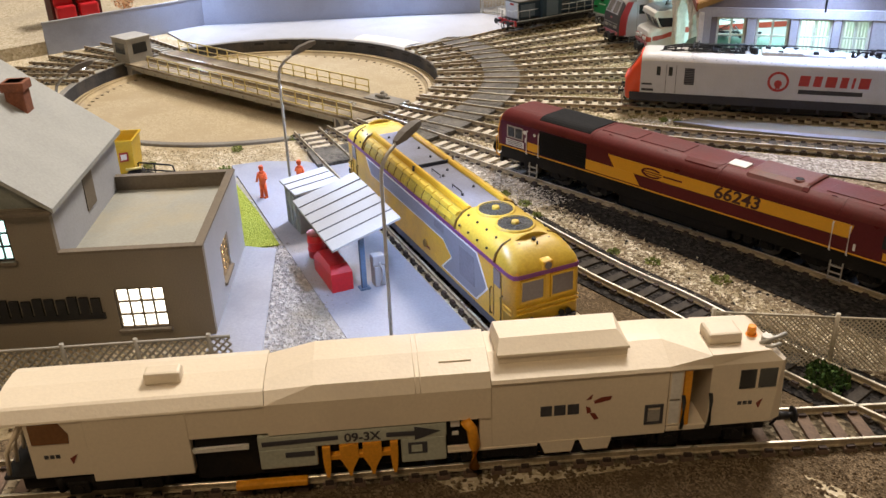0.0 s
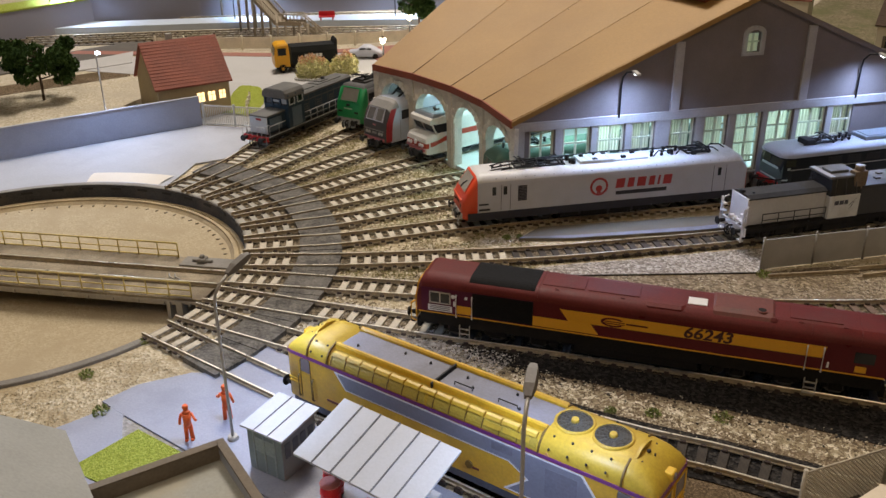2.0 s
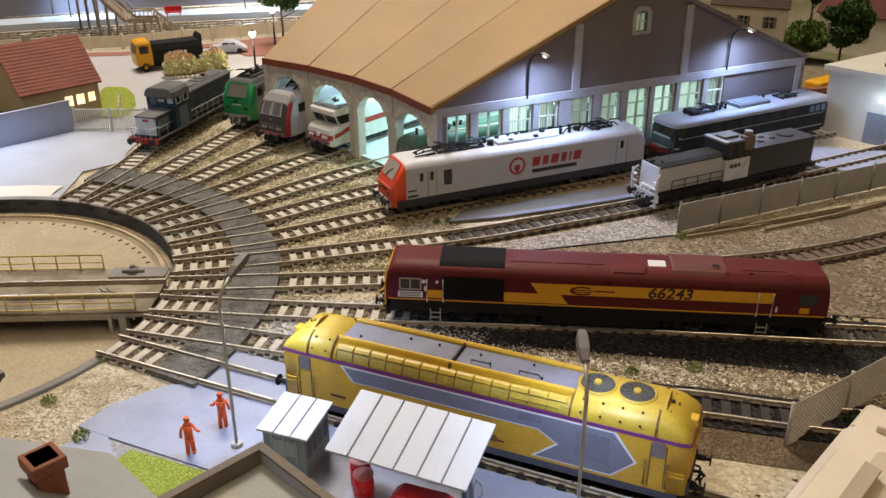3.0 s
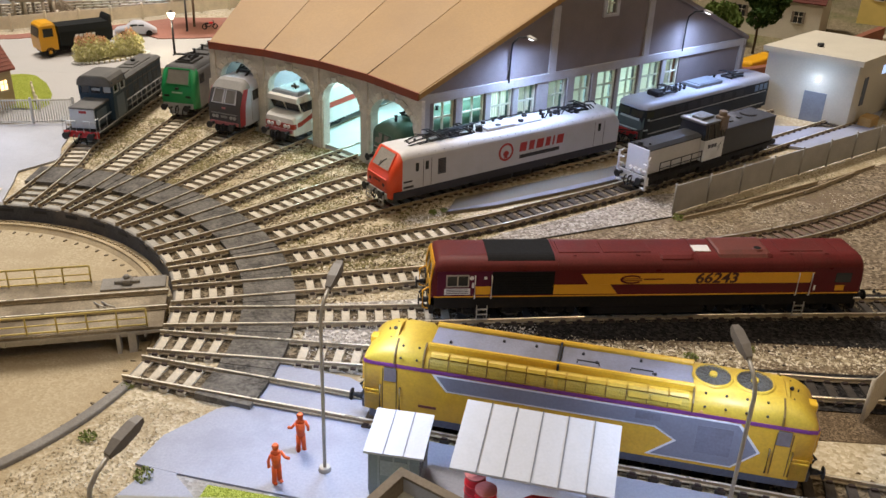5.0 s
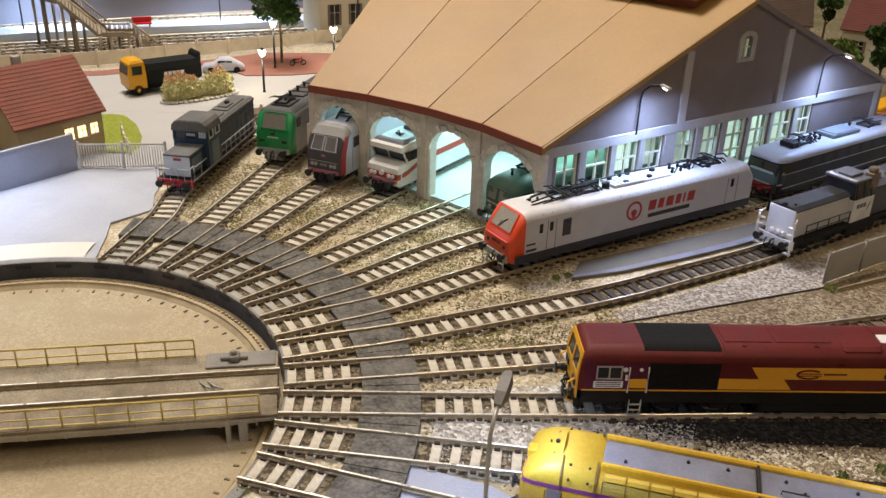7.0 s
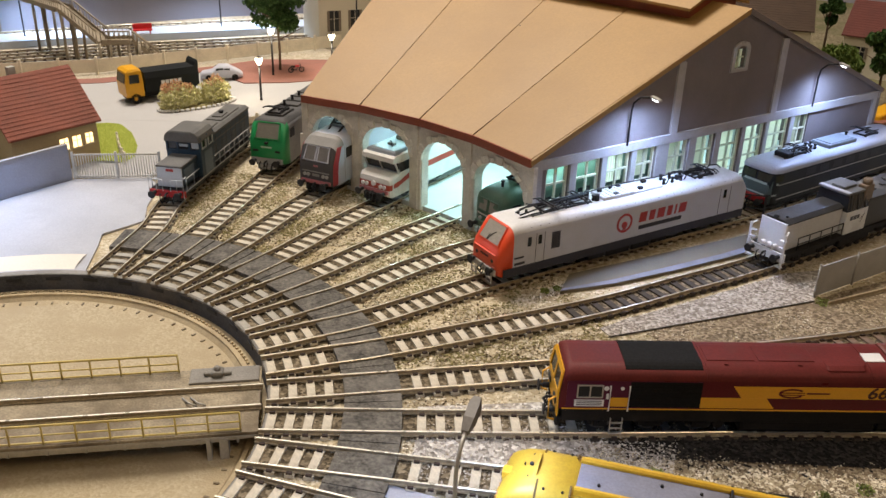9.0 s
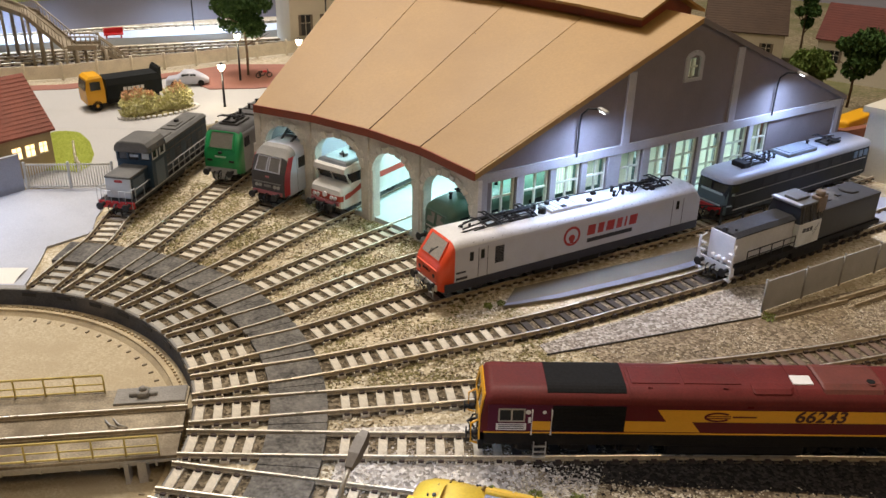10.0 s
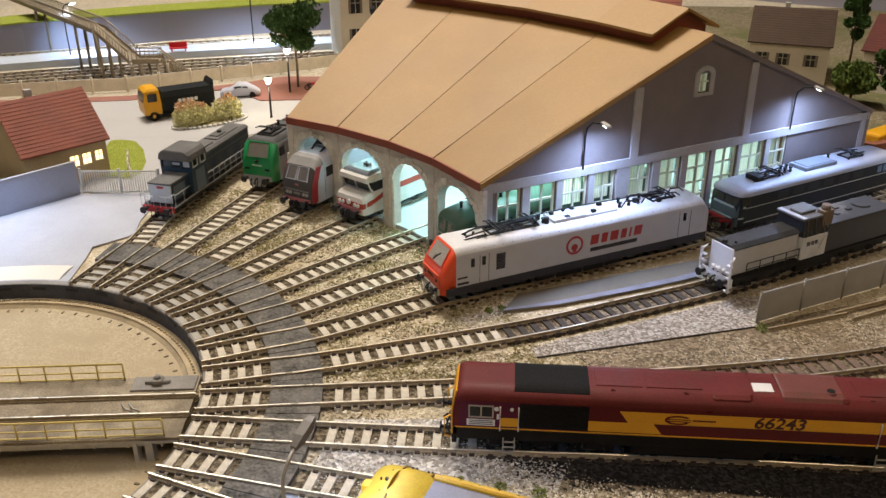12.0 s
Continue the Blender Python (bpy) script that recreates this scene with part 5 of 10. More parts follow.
    bm = bmesh.new()
    bm_box(bm, 82.0, -10.6, 39, 83.0, 10.6, 41.6, 0.2)
    part("roof_rib", bm, M["iron"], t)
    for x in (145, 161.4):
        bm = bmesh.new()
        bm_loft(bm, [[(x + r * math.cos(a), r * math.sin(a), z) for a in np.linspace(0, 2 * math.pi, 33)[:-1]] for r, z in ((8.3, 40.6), (8.1, 41.9), (7.2, 41.9), (7.0, 41.2))], cap=False, smooth=True)
        part("fan_housing", bm, M["yel_light"], t)
        bm = bmesh.new()
        bm_cyl(bm, (x, 0, 40.9), (x, 0, 41.4), 7.1, 7.1, 32, 0)
        fan = part("fan", bm, M["fan_disc"], t, "round dark roof fan under a wire guard")
        for k in range(12):
            a = radians(30 * k)
            bm = bmesh.new()
            bm_boxr(bm, Matrix.Translation((x + 4.1 * math.cos(a), 4.1 * math.sin(a), 41.55)) @ pose(0, 0, 0, 0, 0, math.degrees(a)) @ pose(0, 0, 0, 24, 0, 0), 5.0, 1.1, 0.2)
            part("fan_blade", bm, M["fan_guard"], fan)
        bm = bmesh.new()
        for rr in (2.6, 4.0, 5.4, 6.8):
            bm_tube(bm, [(x + rr * math.cos(a), rr * math.sin(a), 42.0) for a in np.linspace(0, 2 * math.pi, 25)], 0.16, 5)
        for k in range(12):
            a = radians(30 * k + 15)
            bm_tube(bm, [(x + 1.4 * math.cos(a), 1.4 * math.sin(a), 42.0), (x + 7.2 * math.cos(a), 7.2 * math.sin(a), 41.9)], 0.14, 4)
        part("wire_guard", bm, M["fan_guard"], fan)
        bm = bmesh.new()
        bm_cyl(bm, (x, 0, 41.2), (x, 0, 43.0), 1.9, 1.4, 14)
        part("hub", bm, M["yel_light"], fan)
    for x, d in ((0, -1), (L, 1)):
        bm = bmesh.new()
        for s in (-1, 1):
            bm_prism(bm, [(x - d * 0.2, s * 1.4, 21.0), (x - d * 0.2, s * 11.8, 21.0), (x - d * 0.2, s * 11.6, 30.0), (x - d * 0.2, s * 1.4, 30.0)], (d * 0.7, 0, 0))
        part_each("windscreen", bm, M["dusk_glass"], t, "grey twin windscreen")
        bm = bmesh.new()
        for s in (-1, 1):
            prof = [(0.1, 0), (1.1, 0), (0.9, 0.8), (0.1, 0.8)]
            corner = [(1.2, 20.6, 1, 1), (12.2, 20.6, -1, 1), (12.0, 30.4, -1, -1), (1.2, 30.4, 1, -1), (1.2, 20.6, 1, 1)]
            bm_loft(bm, [[(x + d * o - d * 0.2, s * (yy + sy * e), zz + sz * e) for o, e in prof] for yy, zz, sy, sz in corner], cap=False)
        part_each("screen_frame", bm, M["yel"], t)
        bm = bmesh.new()
        for z in (17.6, 15.6):
            bm_box(bm, min(x - d * 0.2, x + d * 0.7), -13.2, z, max(x - d * 0.2, x + d * 0.7), 13.2, z + 0.8, 0.2)
        part_each("nose_rib", bm, M["yel"], t)
        bm = bmesh.new()
        for s in (-1, 1):
            for yy in (6.6, 9.6):
                bm_cyl(bm, (x - d * 0.2, s * yy, 12.2), (x + d * 0.9, s * yy, 12.2), 1.25, 1.25, 12)
        part_each("headlight", bm, M["iron"], t)
        bm = bmesh.new()
        bm_box(bm, min(x - d * 5, x + d * 0.4), -2.4, 32.4, max(x - d * 5, x + d * 0.4), 2.4, 36.4, 0.7)
        tl = part("top_lamp", bm, M["yel"], t, "square yellow lamp housing on the dome")
        bm = bmesh.new()
        bm_cyl(bm, (x + d * 0.3, 0, 34.4), (x + d * 0.8, 0, 34.4), 1.5, 1.5, 14)
        part("lens", bm, M["dusk_glass"], tl)
        bm = bmesh.new()
        bm_loft(bm, [[(x - d * q, 11.0 * math.sin(a), 33.2 + 8.6 * math.cos(a) + h) for h, q in ((-1, 12.2), (1.2, 12.2), (1.2, 13.4), (-1, 13.4))] for a in np.linspace(-1.15, 1.15, 15)])
        part("brow", bm, M["yel_light"], t, "raised yellow rib across the roof")
        bm = bmesh.new()
        for yy in (-6.5, 0, 6.5):
            bm_ball(bm, (x - d * 10.5, yy, 41.0 - abs(yy) * 0.18), 0.9, u=8, v=5)
            bm_cyl(bm, (x - d * 8, yy, 39.6 - abs(yy) * 0.2), (x - d * 8, yy, 41.0 - abs(yy) * 0.2), 0.35)
        part_each("lifting_eye", bm, M["iron"], t)
        bm = bmesh.new()
        bm_box(bm, min(x - d, x + d * 1.0), -13.2, 6, max(x - d, x + d * 1.0), 13.2, 11, 0.5)
        part("buffer_beam", bm, M["slate_dark"], t)
        buffers(t, x + d * 1.0, d, 9.6)
    bm = bmesh.new()
    bm_box(bm, 3, -12, 4, L - 3, 12, 8.2, 0.4)
    bm_box(bm, 72, -13, 1.8, 114, 13, 7, 1.2)
    part_each("underframe", bm, M["black"], t)
    for x in (37, L - 37):
        bogie(t, x, 28, 2, 6.2)


yellow_diesel()

# white electric locomotive with an orange-red cab
M["silver"] = paint("pale_grey_paint", (0.48, 0.49, 0.56), 0.4, var=0.04, dirt=(0.40, 0.405, 0.45), amount=0.12)
M["white_roof"] = paint("white_roof_paint", (0.64, 0.63, 0.62), 0.45, var=0.06, dirt=(0.45, 0.43, 0.40), amount=0.2)
M["cab_red"] = paint("orange_red_cab", (0.72, 0.075, 0.022), 0.35, var=0.04)
M["red_corner"] = paint("dark_red_paint", (0.36, 0.025, 0.03), 0.4, var=0.05)
M["skirt"] = paint("dark_grey_skirt", (0.040, 0.040, 0.052), 0.5, var=0.08)


def white_electric():
    t = loco("pale grey electric locomotive with orange-red cab and red lettering", 263, 147.5, 30.6)
    L, W = 214.0, 15.6
    bm = bmesh.new()
    nose = [(-1.6, 11.4, 8.6, 16.5, 19.5, 9.6), (-1.0, 13.6, 8.2, 18.6, 22.4, 10), (1.0, 15.0, 7.4, 21.5, 25.6, 10.2), (9.0, W, 7, 32.2, 38.0, 9.2), (12.5, W, 7, 32.5, 38.9, 8.6)]
    tail = [(0, W - 1.4, 7, 20, 23, 11), (1.4, W - 0.2, 7, 27, 31, 10), (6, W, 7, 32.2, 37.8, 9), (9, W, 7, 32.5, 38.9, 8.6)]
    shell(bm, nose + [(L - r[0], *r[1:]) for r in tail[::-1]], n=6)
    for f in bm.faces:
        c = f.calc_center_median()
        if c.x < 6.5:
            f.material_index = 1
        elif c.x > L - 1.0:
            f.material_index = 3
        elif c.z > 33.5:
            f.material_index = 2
        f.smooth = f.material_index in (1, 2) and abs(f.normal.x) < 0.98
    part("body", bm, [M["silver"], M["cab_red"], M["white_roof"], M["red_corner"]], t)
    bm = bmesh.new()
    bm_prism(bm, [(1.35, -9.8, 26.2), (1.35, 9.8, 26.2), (8.1, 8.9, 36.6), (8.1, -8.9, 36.6)], (-0.5, 0, 0.33))
    ws = part_each("windscreen", bm, paint("pale_windscreen", (0.36, 0.33, 0.29), 0.12, bump=0), t, "pale windscreen")
    bm = bmesh.new()
    bm_tube(bm, [(1.0, 1.6, 26.6), (3.4, -0.6, 30.6), (4.4, -3.0, 32.4)], 0.35)
    bm_tube(bm, [(1.0, 2.4, 26.6), (3.0, 1.2, 30.2)], 0.3)
    part("wiper", bm, M["iron"], ws)
    bm = bmesh.new()
    prof = [(0, 0.2), (0.9, 0.2), (0.7, 1.2), (0, 1.2)]
    ring = [(1.0, -10.9, 25.4), (1.0, 10.9, 25.4), (8.5, 9.6, 37.3), (8.5, -9.6, 37.3), (1.0, -10.9, 25.4)]
    bm_loft(bm, [[(x - 0.6 * o + (0.55 * e if z < 30 else -0.55 * e), y - math.copysign(e, y), z + 0.4 * o + (0.85 * e if z < 30 else -0.85 * e)) for o, e in prof] for x, y, z in ring], cap=False)
    part("cab_frame", bm, M["cab_red"], t)
    bm = bmesh.new()
    bm_box(bm, -2.2, -11.4, 20.4, 0.4, 11.4, 21.4, 0.3)
    bm_boxr(bm, Matrix.Translation((-1.2, -9.6, 12.6)), 1.6, 5.0, 1.2, 0.3)
    bm_boxr(bm, Matrix.Translation((-1.2, 9.6, 12.6)), 1.6, 5.0, 1.2, 0.3)
    part_each("nose_trim", bm, M["cab_red"], t)
    bm = bmesh.new()
    for i in range(5):
        bm_box(bm, -2.0, -4 + i * 1.8, 17.2, -1.2, -3.2 + i * 1.8, 18.6)
    for s in (-1, 1):
        bm_cyl(bm, (-1.8, s * 8.4, 16.4), (-1.0, s * 8.4, 16.4), 1.3, 1.3, 12)
    part_each("headlight", bm, M["iron"], t)
    for s in (-1, 1):
        y = s * W
        bm = bmesh.new()
        plate(bm, 2, L - 2, 6.4, 12.2, y, 0.25)
        part_each("skirt", bm, M["skirt"], t, "dark grey skirt")
        for x0 in (L - 24.5, 19.5, 27.5) if s < 0 else (19.5, L - 24):
            bm = bmesh.new()
            plate(bm, x0, x0 + 2.6, 24.5, 30.5, y, 0.25)
            part_each("side_window", bm, M["glass_dark"], t)
        bm = bmesh.new()
        for i in range(10):
            plate(bm, 38, 44.5, 19 + i * 1.15, 19.75 + i * 1.15, y, 0.35)
        part_each("side_vent", bm, M["skirt"], t)
        bm = bmesh.new()
        for x in (25.8, 32.4, L - 28, L - 18):
            plate(bm, x, x + 0.3, 12.4, 32, y, 0.12)
        part_each("door_seam", bm, M["skirt"], t)
        bm = bmesh.new()
        for i in range(20):
            a0, a1 = 2 * math.pi * i / 20, 2 * math.pi * (i + 1) / 20
            slant(bm, [(98 + 6.8 * math.cos(a0), 24 + 6.8 * math.sin(a0)), (98 + 6.8 * math.cos(a1), 24 + 6.8 * math.sin(a1)), (98 + 5.2 * math.cos(a1), 24 + 5.2 * math.sin(a1)), (98 + 5.2 * math.cos(a0), 24 + 5.2 * math.sin(a0))], y, 0.2)
        slant(bm, [(98 + 2.5 * math.cos(a), 22.6 + 2.5 * math.sin(a)) for a in np.linspace(0, 2 * math.pi, 13)[:-1]], y, 0.2)
        slant(bm, [(96.4, 19.2), (99.6, 19.2), (98.8, 22), (97.2, 22)], y, 0.2)
        em = part("emblem", bm, M["letter_red"], t, "plain red ring emblem")
        bm = bmesh.new()
        for i in range(6):
            w = (7.4, 5.8, 7.4, 5.4, 2.6, 7.4)[i]
            x0 = 110.5 + sum((7.4, 5.8, 7.4, 5.4, 2.6, 7.4)[:i]) + i * 1.5
            slant(bm, [(x0, 21.8), (x0 + w - 1.0, 21.8), (x0 + w - 0.2, 28.8), (x0 + 0.8, 28.8)], y, 0.18)
        part_each("name_bar", bm, M["letter_red"], em, "row of plain red bars")
        bm = bmesh.new()
        plate(bm, 111, 150, 16.6, 19.4, y, 0.18)
        part_each("name_bar", bm, M["skirt"], em, "plain dark grey bar")
        bm = bmesh.new()
        plate(bm, 10, 17, 17.6, 18.8, y, 0.2)
        plate(bm, 10, 18, 13.4, 15, y, 0.2)
        part_each("number_bar", bm, M["skirt"], t)
        bm = bmesh.new()
        for i in range(26):
            bm_box(bm, 22 + i * 7, min(s * 13.4, s * 14.4), 34.9, 23 + i * 7, max(s * 13.4, s * 14.4), 36.2)
        part_each("roof_bolt", bm, M["skirt"], t)
    bm = bmesh.new()
    bm_box(bm, 86, -7.5, 38.2, 112, 7.5, 41.0, 0.6)
    bm_box(bm, 112, -7, 38.2, 138, 7, 40.2, 0.5)
    for i in range(6):
        bm_box(bm, 88 + i * 4, -7.8, 40.8, 90.4 + i * 4, 7.8, 41.3)
    part_each("roof_box", bm, M["white_roof"], t)
    pantograph(t, 48, 38.6, 1)
    pantograph(t, 178, 38.6, -1)
    pantograph(t, 66, 38.2, -1)
    bm = bmesh.new()
    for s in (-1, 1):
        bm_tube(bm, [(22, s * 2.4, 39.8), (30, s * 3.2, 41.4), (56, s * 1.4, 43.2), (76, s * 0.8, 43.8)], 0.55)
        bm_tube(bm, [(28, s * 6.6, 39.4), (38, s * 7.4, 40.4), (52, s * 6.4, 40.2), (60, s * 7.2, 41.6)], 0.4)
    for x in (34, 44, 54, 60, 70):
        bm_tube(bm, [(x, -8, 41.4), (x + 1.4, 0, 43.0), (x, 8, 41.4)], 0.4)
    part_each("pantograph_arm", bm, M["iron"], t, "tangled dark pantograph arm")
    bm = bmesh.new()
    for x, y in ((82, -4), (90, 3), (80, 4)):
        bm_cyl(bm, (x, y, 38.6), (x, y, 43.2), 1.9, 1.7, 12)
    part_each("roof_drum", bm, M["iron"], t)
    insulators(t, (74, 80, 142, 150, 158), 38.6, -3)
    insulators(t, (76, 100, 146, 154, 164), 38.6, 4)
    bm = bmesh.new()
    bm_tube(bm, [(40, 3, 41.5), (70, 3, 42.6), (110, 3, 43.6), (140, 3, 42.6), (186, 3, 42)], 0.4)
    for x in (24, 30):
        bm_cyl(bm, (x, 2, 38), (x, 2, 40.5), 0.9)
    bm_tube(bm, [(20, -4, 38.5), (24, -6, 40), (30, -4, 39.5), (36, -6, 40.5)], 0.5)
    for x, y in ((150, -4), (160, 4), (168, -3), (176, 3), (186, -4), (194, 2)):
        bm_tube(bm, [(x - 7, y, 38.8), (x - 3, y + 1, 42.6), (x + 3, y - 1, 42.8), (x + 8, y, 39.4)], 0.5)
    for x, y in ((156, 0), (172, -6), (182, 6), (96, -5), (106, 5), (118, -4), (128, 4)):
        bm_box(bm, x, y - 1.4, 38.4, x + 3.4, y + 1.4, 42.0, 0.4)
    part_each("roof_cable", bm, M["iron"], t)
    for s in (-1, 1):
        bm = bmesh.new()
        for x0, x1, z0 in ((70, 84, 2.4), (86, 106, 1.8), (108, 124, 1.8), (126, 140, 2.6)):
            bm_box(bm, x0, min(s * 11.5, s * 14.6), z0, x1, max(s * 11.5, s * 14.6), 7.0, 0.5)
        part_each("equipment_box", bm, M["black"], t)
    bm = bmesh.new()
    bm_box(bm, 4, -12, 5, L - 4, 12, 7.2, 0.4)
    bm_box(bm, 82, -14, 2.6, 132, 14, 7.5, 1)
    part_each("underframe", bm, M["skirt"], t)
    for x in (46, L - 46):
        bogie(t, x, 30, 2, 6.0)
    for x, d in ((0, -1), (L, 1)):
        buffers(t, x, d, 11.0)
    bm = bmesh.new()
    for y in (-11, -6, 6, 11):
        bm_box(bm, -3.6, y - 0.3, 2.4, -3, y + 0.3, 9)
    for z in (2.6, 5.6):
        bm_box(bm, -3.8, -11, z, -2.8, -6, z + 0.6)
        bm_box(bm, -3.8, 6, z, -2.8, 11, z + 0.6)
    bm_box(bm, -2.6, -12.5, 7.4, 0, 12.5, 11.6, 0.5)
    part_each("front_step", bm, M["steel"], t)


white_electric()


# green freight locomotive
M["hood_dark"] = paint("dark_grey_roof", (0.085, 0.083, 0.082), 0.6, var=0.12, dirt=(0.15, 0.14, 0.13), amount=0.2)
M["warm_grey"] = paint("warm_grey_roof", (0.24, 0.23, 0.215), 0.6, var=0.1, dirt=(0.17, 0.16, 0.145), amount=0.25)
M["roof_steel"] = paint("blue_grey_roof", (0.19, 0.215, 0.24), 0.45, var=0.1)
M["screen_pale"] = paint("light_grey_windscreen", (0.22, 0.21, 0.185), 0.12, bump=0)
M["pale_green_bar"] = paint("pale_green_plate", (0.36, 0.55, 0.42), 0.5, bump=0)
M["rose"] = paint("dusty_rose_paint", (0.40, 0.13, 0.14), 0.5, var=0.1)
M["green"] = paint("bright_green_cab", (0.02, 0.27, 0.09), 0.35, var=0.05)
M["grey_side"] = paint("mid_grey_paint", (0.30, 0.31, 0.32), 0.5, var=0.08, dirt=(0.2, 0.2, 0.2), amount=0.2)
M["screen"] = paint("grey_windscreen", (0.17, 0.16, 0.15), 0.15, bump=0)
t = loco("bright green and grey electric locomotive beside the shed", *polar(342, 73.6), 74.6)
L, W = 200.0, 15.5
bm = bmesh.new()
nose = [(-0.6, 12.4, 11, 17, 20, 10.5), (0, 14.2, 9, 20, 24, 11), (1.4, 15.0, 8, 24, 28, 11), (7.4, W, 7, 35, 40.4, 9.6), (10, W, 7, 36, 42.6, 9)]
shell(bm, nose + [(L - r[0], *r[1:]) for r in nose[::-1]], n=6)
for f in bm.faces:
    c = f.calc_center_median()
    f.material_index = 2 if c.z > 39.6 else (1 if c.x < 52 else 0)
    f.smooth = c.x < 9
part("body", bm, [M["grey_side"], M["green"], M["hood_dark"]], t)
bm = bmesh.new()
bm_prism(bm, [(1.7, -10.2, 28.0), (1.7, 10.2, 28.0), (6.9, 9.2, 39.0), (6.9, -9.2, 39.0)], (-0.7, 0, 0.32))
part_each("windscreen", bm, M["screen_pale"], t, "wide grey windscreen")
bm = bmesh.new()
ring = [(1.2, -11.2, 27.2), (1.2, 11.2, 27.2), (7.2, 10.0, 39.8), (7.2, -10.0, 39.8), (1.2, -11.2, 27.2)]
bm_loft(bm, [[(x - 0.9 * o, y - math.copysign(e, y), z + 0.4 * o + (0.9 * e if z < 33 else -0.9 * e)) for o, e in ((0, 0), (1, 0), (1, 1.2), (0, 1.2))] for x, y, z in ring], cap=False)
part("screen_frame", bm, M["green"], t)
bm = bmesh.new()
bm_box(bm, -1.6, -1.5, 24.2, 0.4, 1.5, 26.0, 0.3)
part("top_light", bm, M["iron"], t)
bm = bmesh.new()
bm_box(bm, -1.2, -4.6, 21.0, -0.3, 4.6, 22.2)
part("number_bar", bm, M["pale_green_bar"], t, "plain pale green bar")
bm = bmesh.new()
for s in (-1, 1):
    bm_boxr(bm, Matrix.Translation((-0.5, s * 9.4, 18.4)) @ pose(0, 0, 0, 0, 0, s * 10), 1.2, 4.6, 1.8, 0.3)
part_each("headlight", bm, M["iron"], t)
bm = bmesh.new()
bm_box(bm, -1.6, -13.4, 8.0, 1.2, 13.4, 12.6, 0.6)
bm_box(bm, -3.0, -7.5, 3.4, 0.4, 7.5, 8.2, 0.6)
part("buffer_beam", bm, M["grey_side"], t)
buffers(t, -1.6, -1, 10.2)
bm = bmesh.new()
for s in (-1, 1):
    plate(bm, 11.5, 20, 27.5, 35, s * W, 0.25)
part_each("cab_window", bm, M["glass_dark"], t)
bm = bmesh.new()
bm_box(bm, 4, -12, 4.4, L - 4, 12, 7.4, 0.4)
part_each("underframe", bm, M["black"], t)
for bx in (42, L - 42):
    bogie(t, bx, 30, 2, 6.0)
bm = bmesh.new()
bm_box(bm, 16, -8, 42.2, 38, 8, 44.4, 0.6)
for i in range(4):
    bm_box(bm, 46 + i * 13, -8, 42.2, 56 + i * 13, 8, 44.2, 0.4)
part_each("roof_box", bm, M["hood_dark"], t)
pantograph(t, 26, 44.0, 1)
insulators(t, (44, 60, 74), 44.0, 3)

# grey locomotive with raked red corner
M["dark_grey"] = paint("dark_grey_paint", (0.075, 0.070, 0.070), 0.45, var=0.08)
t = loco("grey locomotive with dark front and red corner post", *polar(317, 63.6), 64.0)
L, W = 200.0, 15.3
bm = bmesh.new()
nose = [(0, 13.4, 9, 19.5, 22.5, 11), (0.5, 14.6, 8, 23, 26.0, 11.2), (5.6, 15.0, 7.4, 33.6, 37.2, 9.6), (11.5, W, 7, 36.4, 42.4, 8.0), (16, W, 7, 37, 43.8, 7.6)]
shell(bm, nose + [(L - r[0], *r[1:]) for r in nose[::-1]], n=6)
for f in bm.faces:
    c = f.calc_center_median()
    f.material_index = 1 if c.x < 5.6 else (2 if c.x < 16 and c.z > 34 else (2 if c.z > 44.4 else 0))
part("body", bm, [M["silver"], M["dark_grey"], M["warm_grey"]], t)
bm = bmesh.new()
for s in (-1, 1):
    bm_prism(bm, [(0.7, s * 0.9, 26.6), (0.7, s * 10.6, 26.6), (5.2, s * 9.6, 36.2), (5.2, s * 0.9, 36.2)], (-0.6, 0, 0.25))
part_each("windscreen", bm, M["screen"], t, "dark window of the split windscreen")
bm = bmesh.new()
for s in (-1, 1):
    ring = [(0.5, 0.5, 26.0), (0.5, 11.2, 26.0), (5.4, 10.1, 36.8), (5.4, 0.5, 36.8), (0.5, 0.5, 26.0)]
    bm_loft(bm, [[(x - 0.8 * o, s * (y + (e if y < 5 else -e)), z + 0.3 * o + (e if z < 30 else -e)) for o, e in ((0, 0), (1, 0), (1, 0.9), (0, 0.9))] for x, y, z in ring], cap=False)
part_each("screen_frame", bm, M["silver"], t, "pale window frame")
bm = bmesh.new()
for s in (-1, 1):
    bm_loft(bm, [[(xa, s * (ya + 0.25), z), (xb, s * (15.35), z), (xb, s * 14.6, z), (xa + 0.8, s * (ya - 1.2), z)] for z, xa, ya, xb in ((8.4, 0.6, 14.4, 7.0), (18, 0.8, 14.6, 7.4), (25, 1.6, 14.8, 8.4), (33.4, 5.2, 15.0, 11.8), (37.0, 7.6, 14.8, 13.4))])
part_each("red_panel", bm, M["red_corner"], t, "dark red corner post")
bm = bmesh.new()
bm_box(bm, -1.2, -13.0, 8.6, 0.8, 13.0, 11.4, 0.4)
part("red_sill", bm, M["rose"], t, "dusty rose sill")
bm = bmesh.new()
for s in (-1, 1):
    for yy in (6.6, 9.8):
        bm_cyl(bm, (-0.8, s * yy, 15.2), (0.2, s * yy, 15.2), 1.4, 1.4, 12)
part_each("headlight", bm, M["steel"], t)
bm = bmesh.new()
bm_box(bm, -0.7, -12, 17.6, 0.2, 12, 18.3)
bm_box(bm, -0.8, -3.0, 14.4, 0.2, 3.0, 16.2, 0.2)
part_each("nose_bar", bm, M["warm_grey"], t)
bm = bmesh.new()
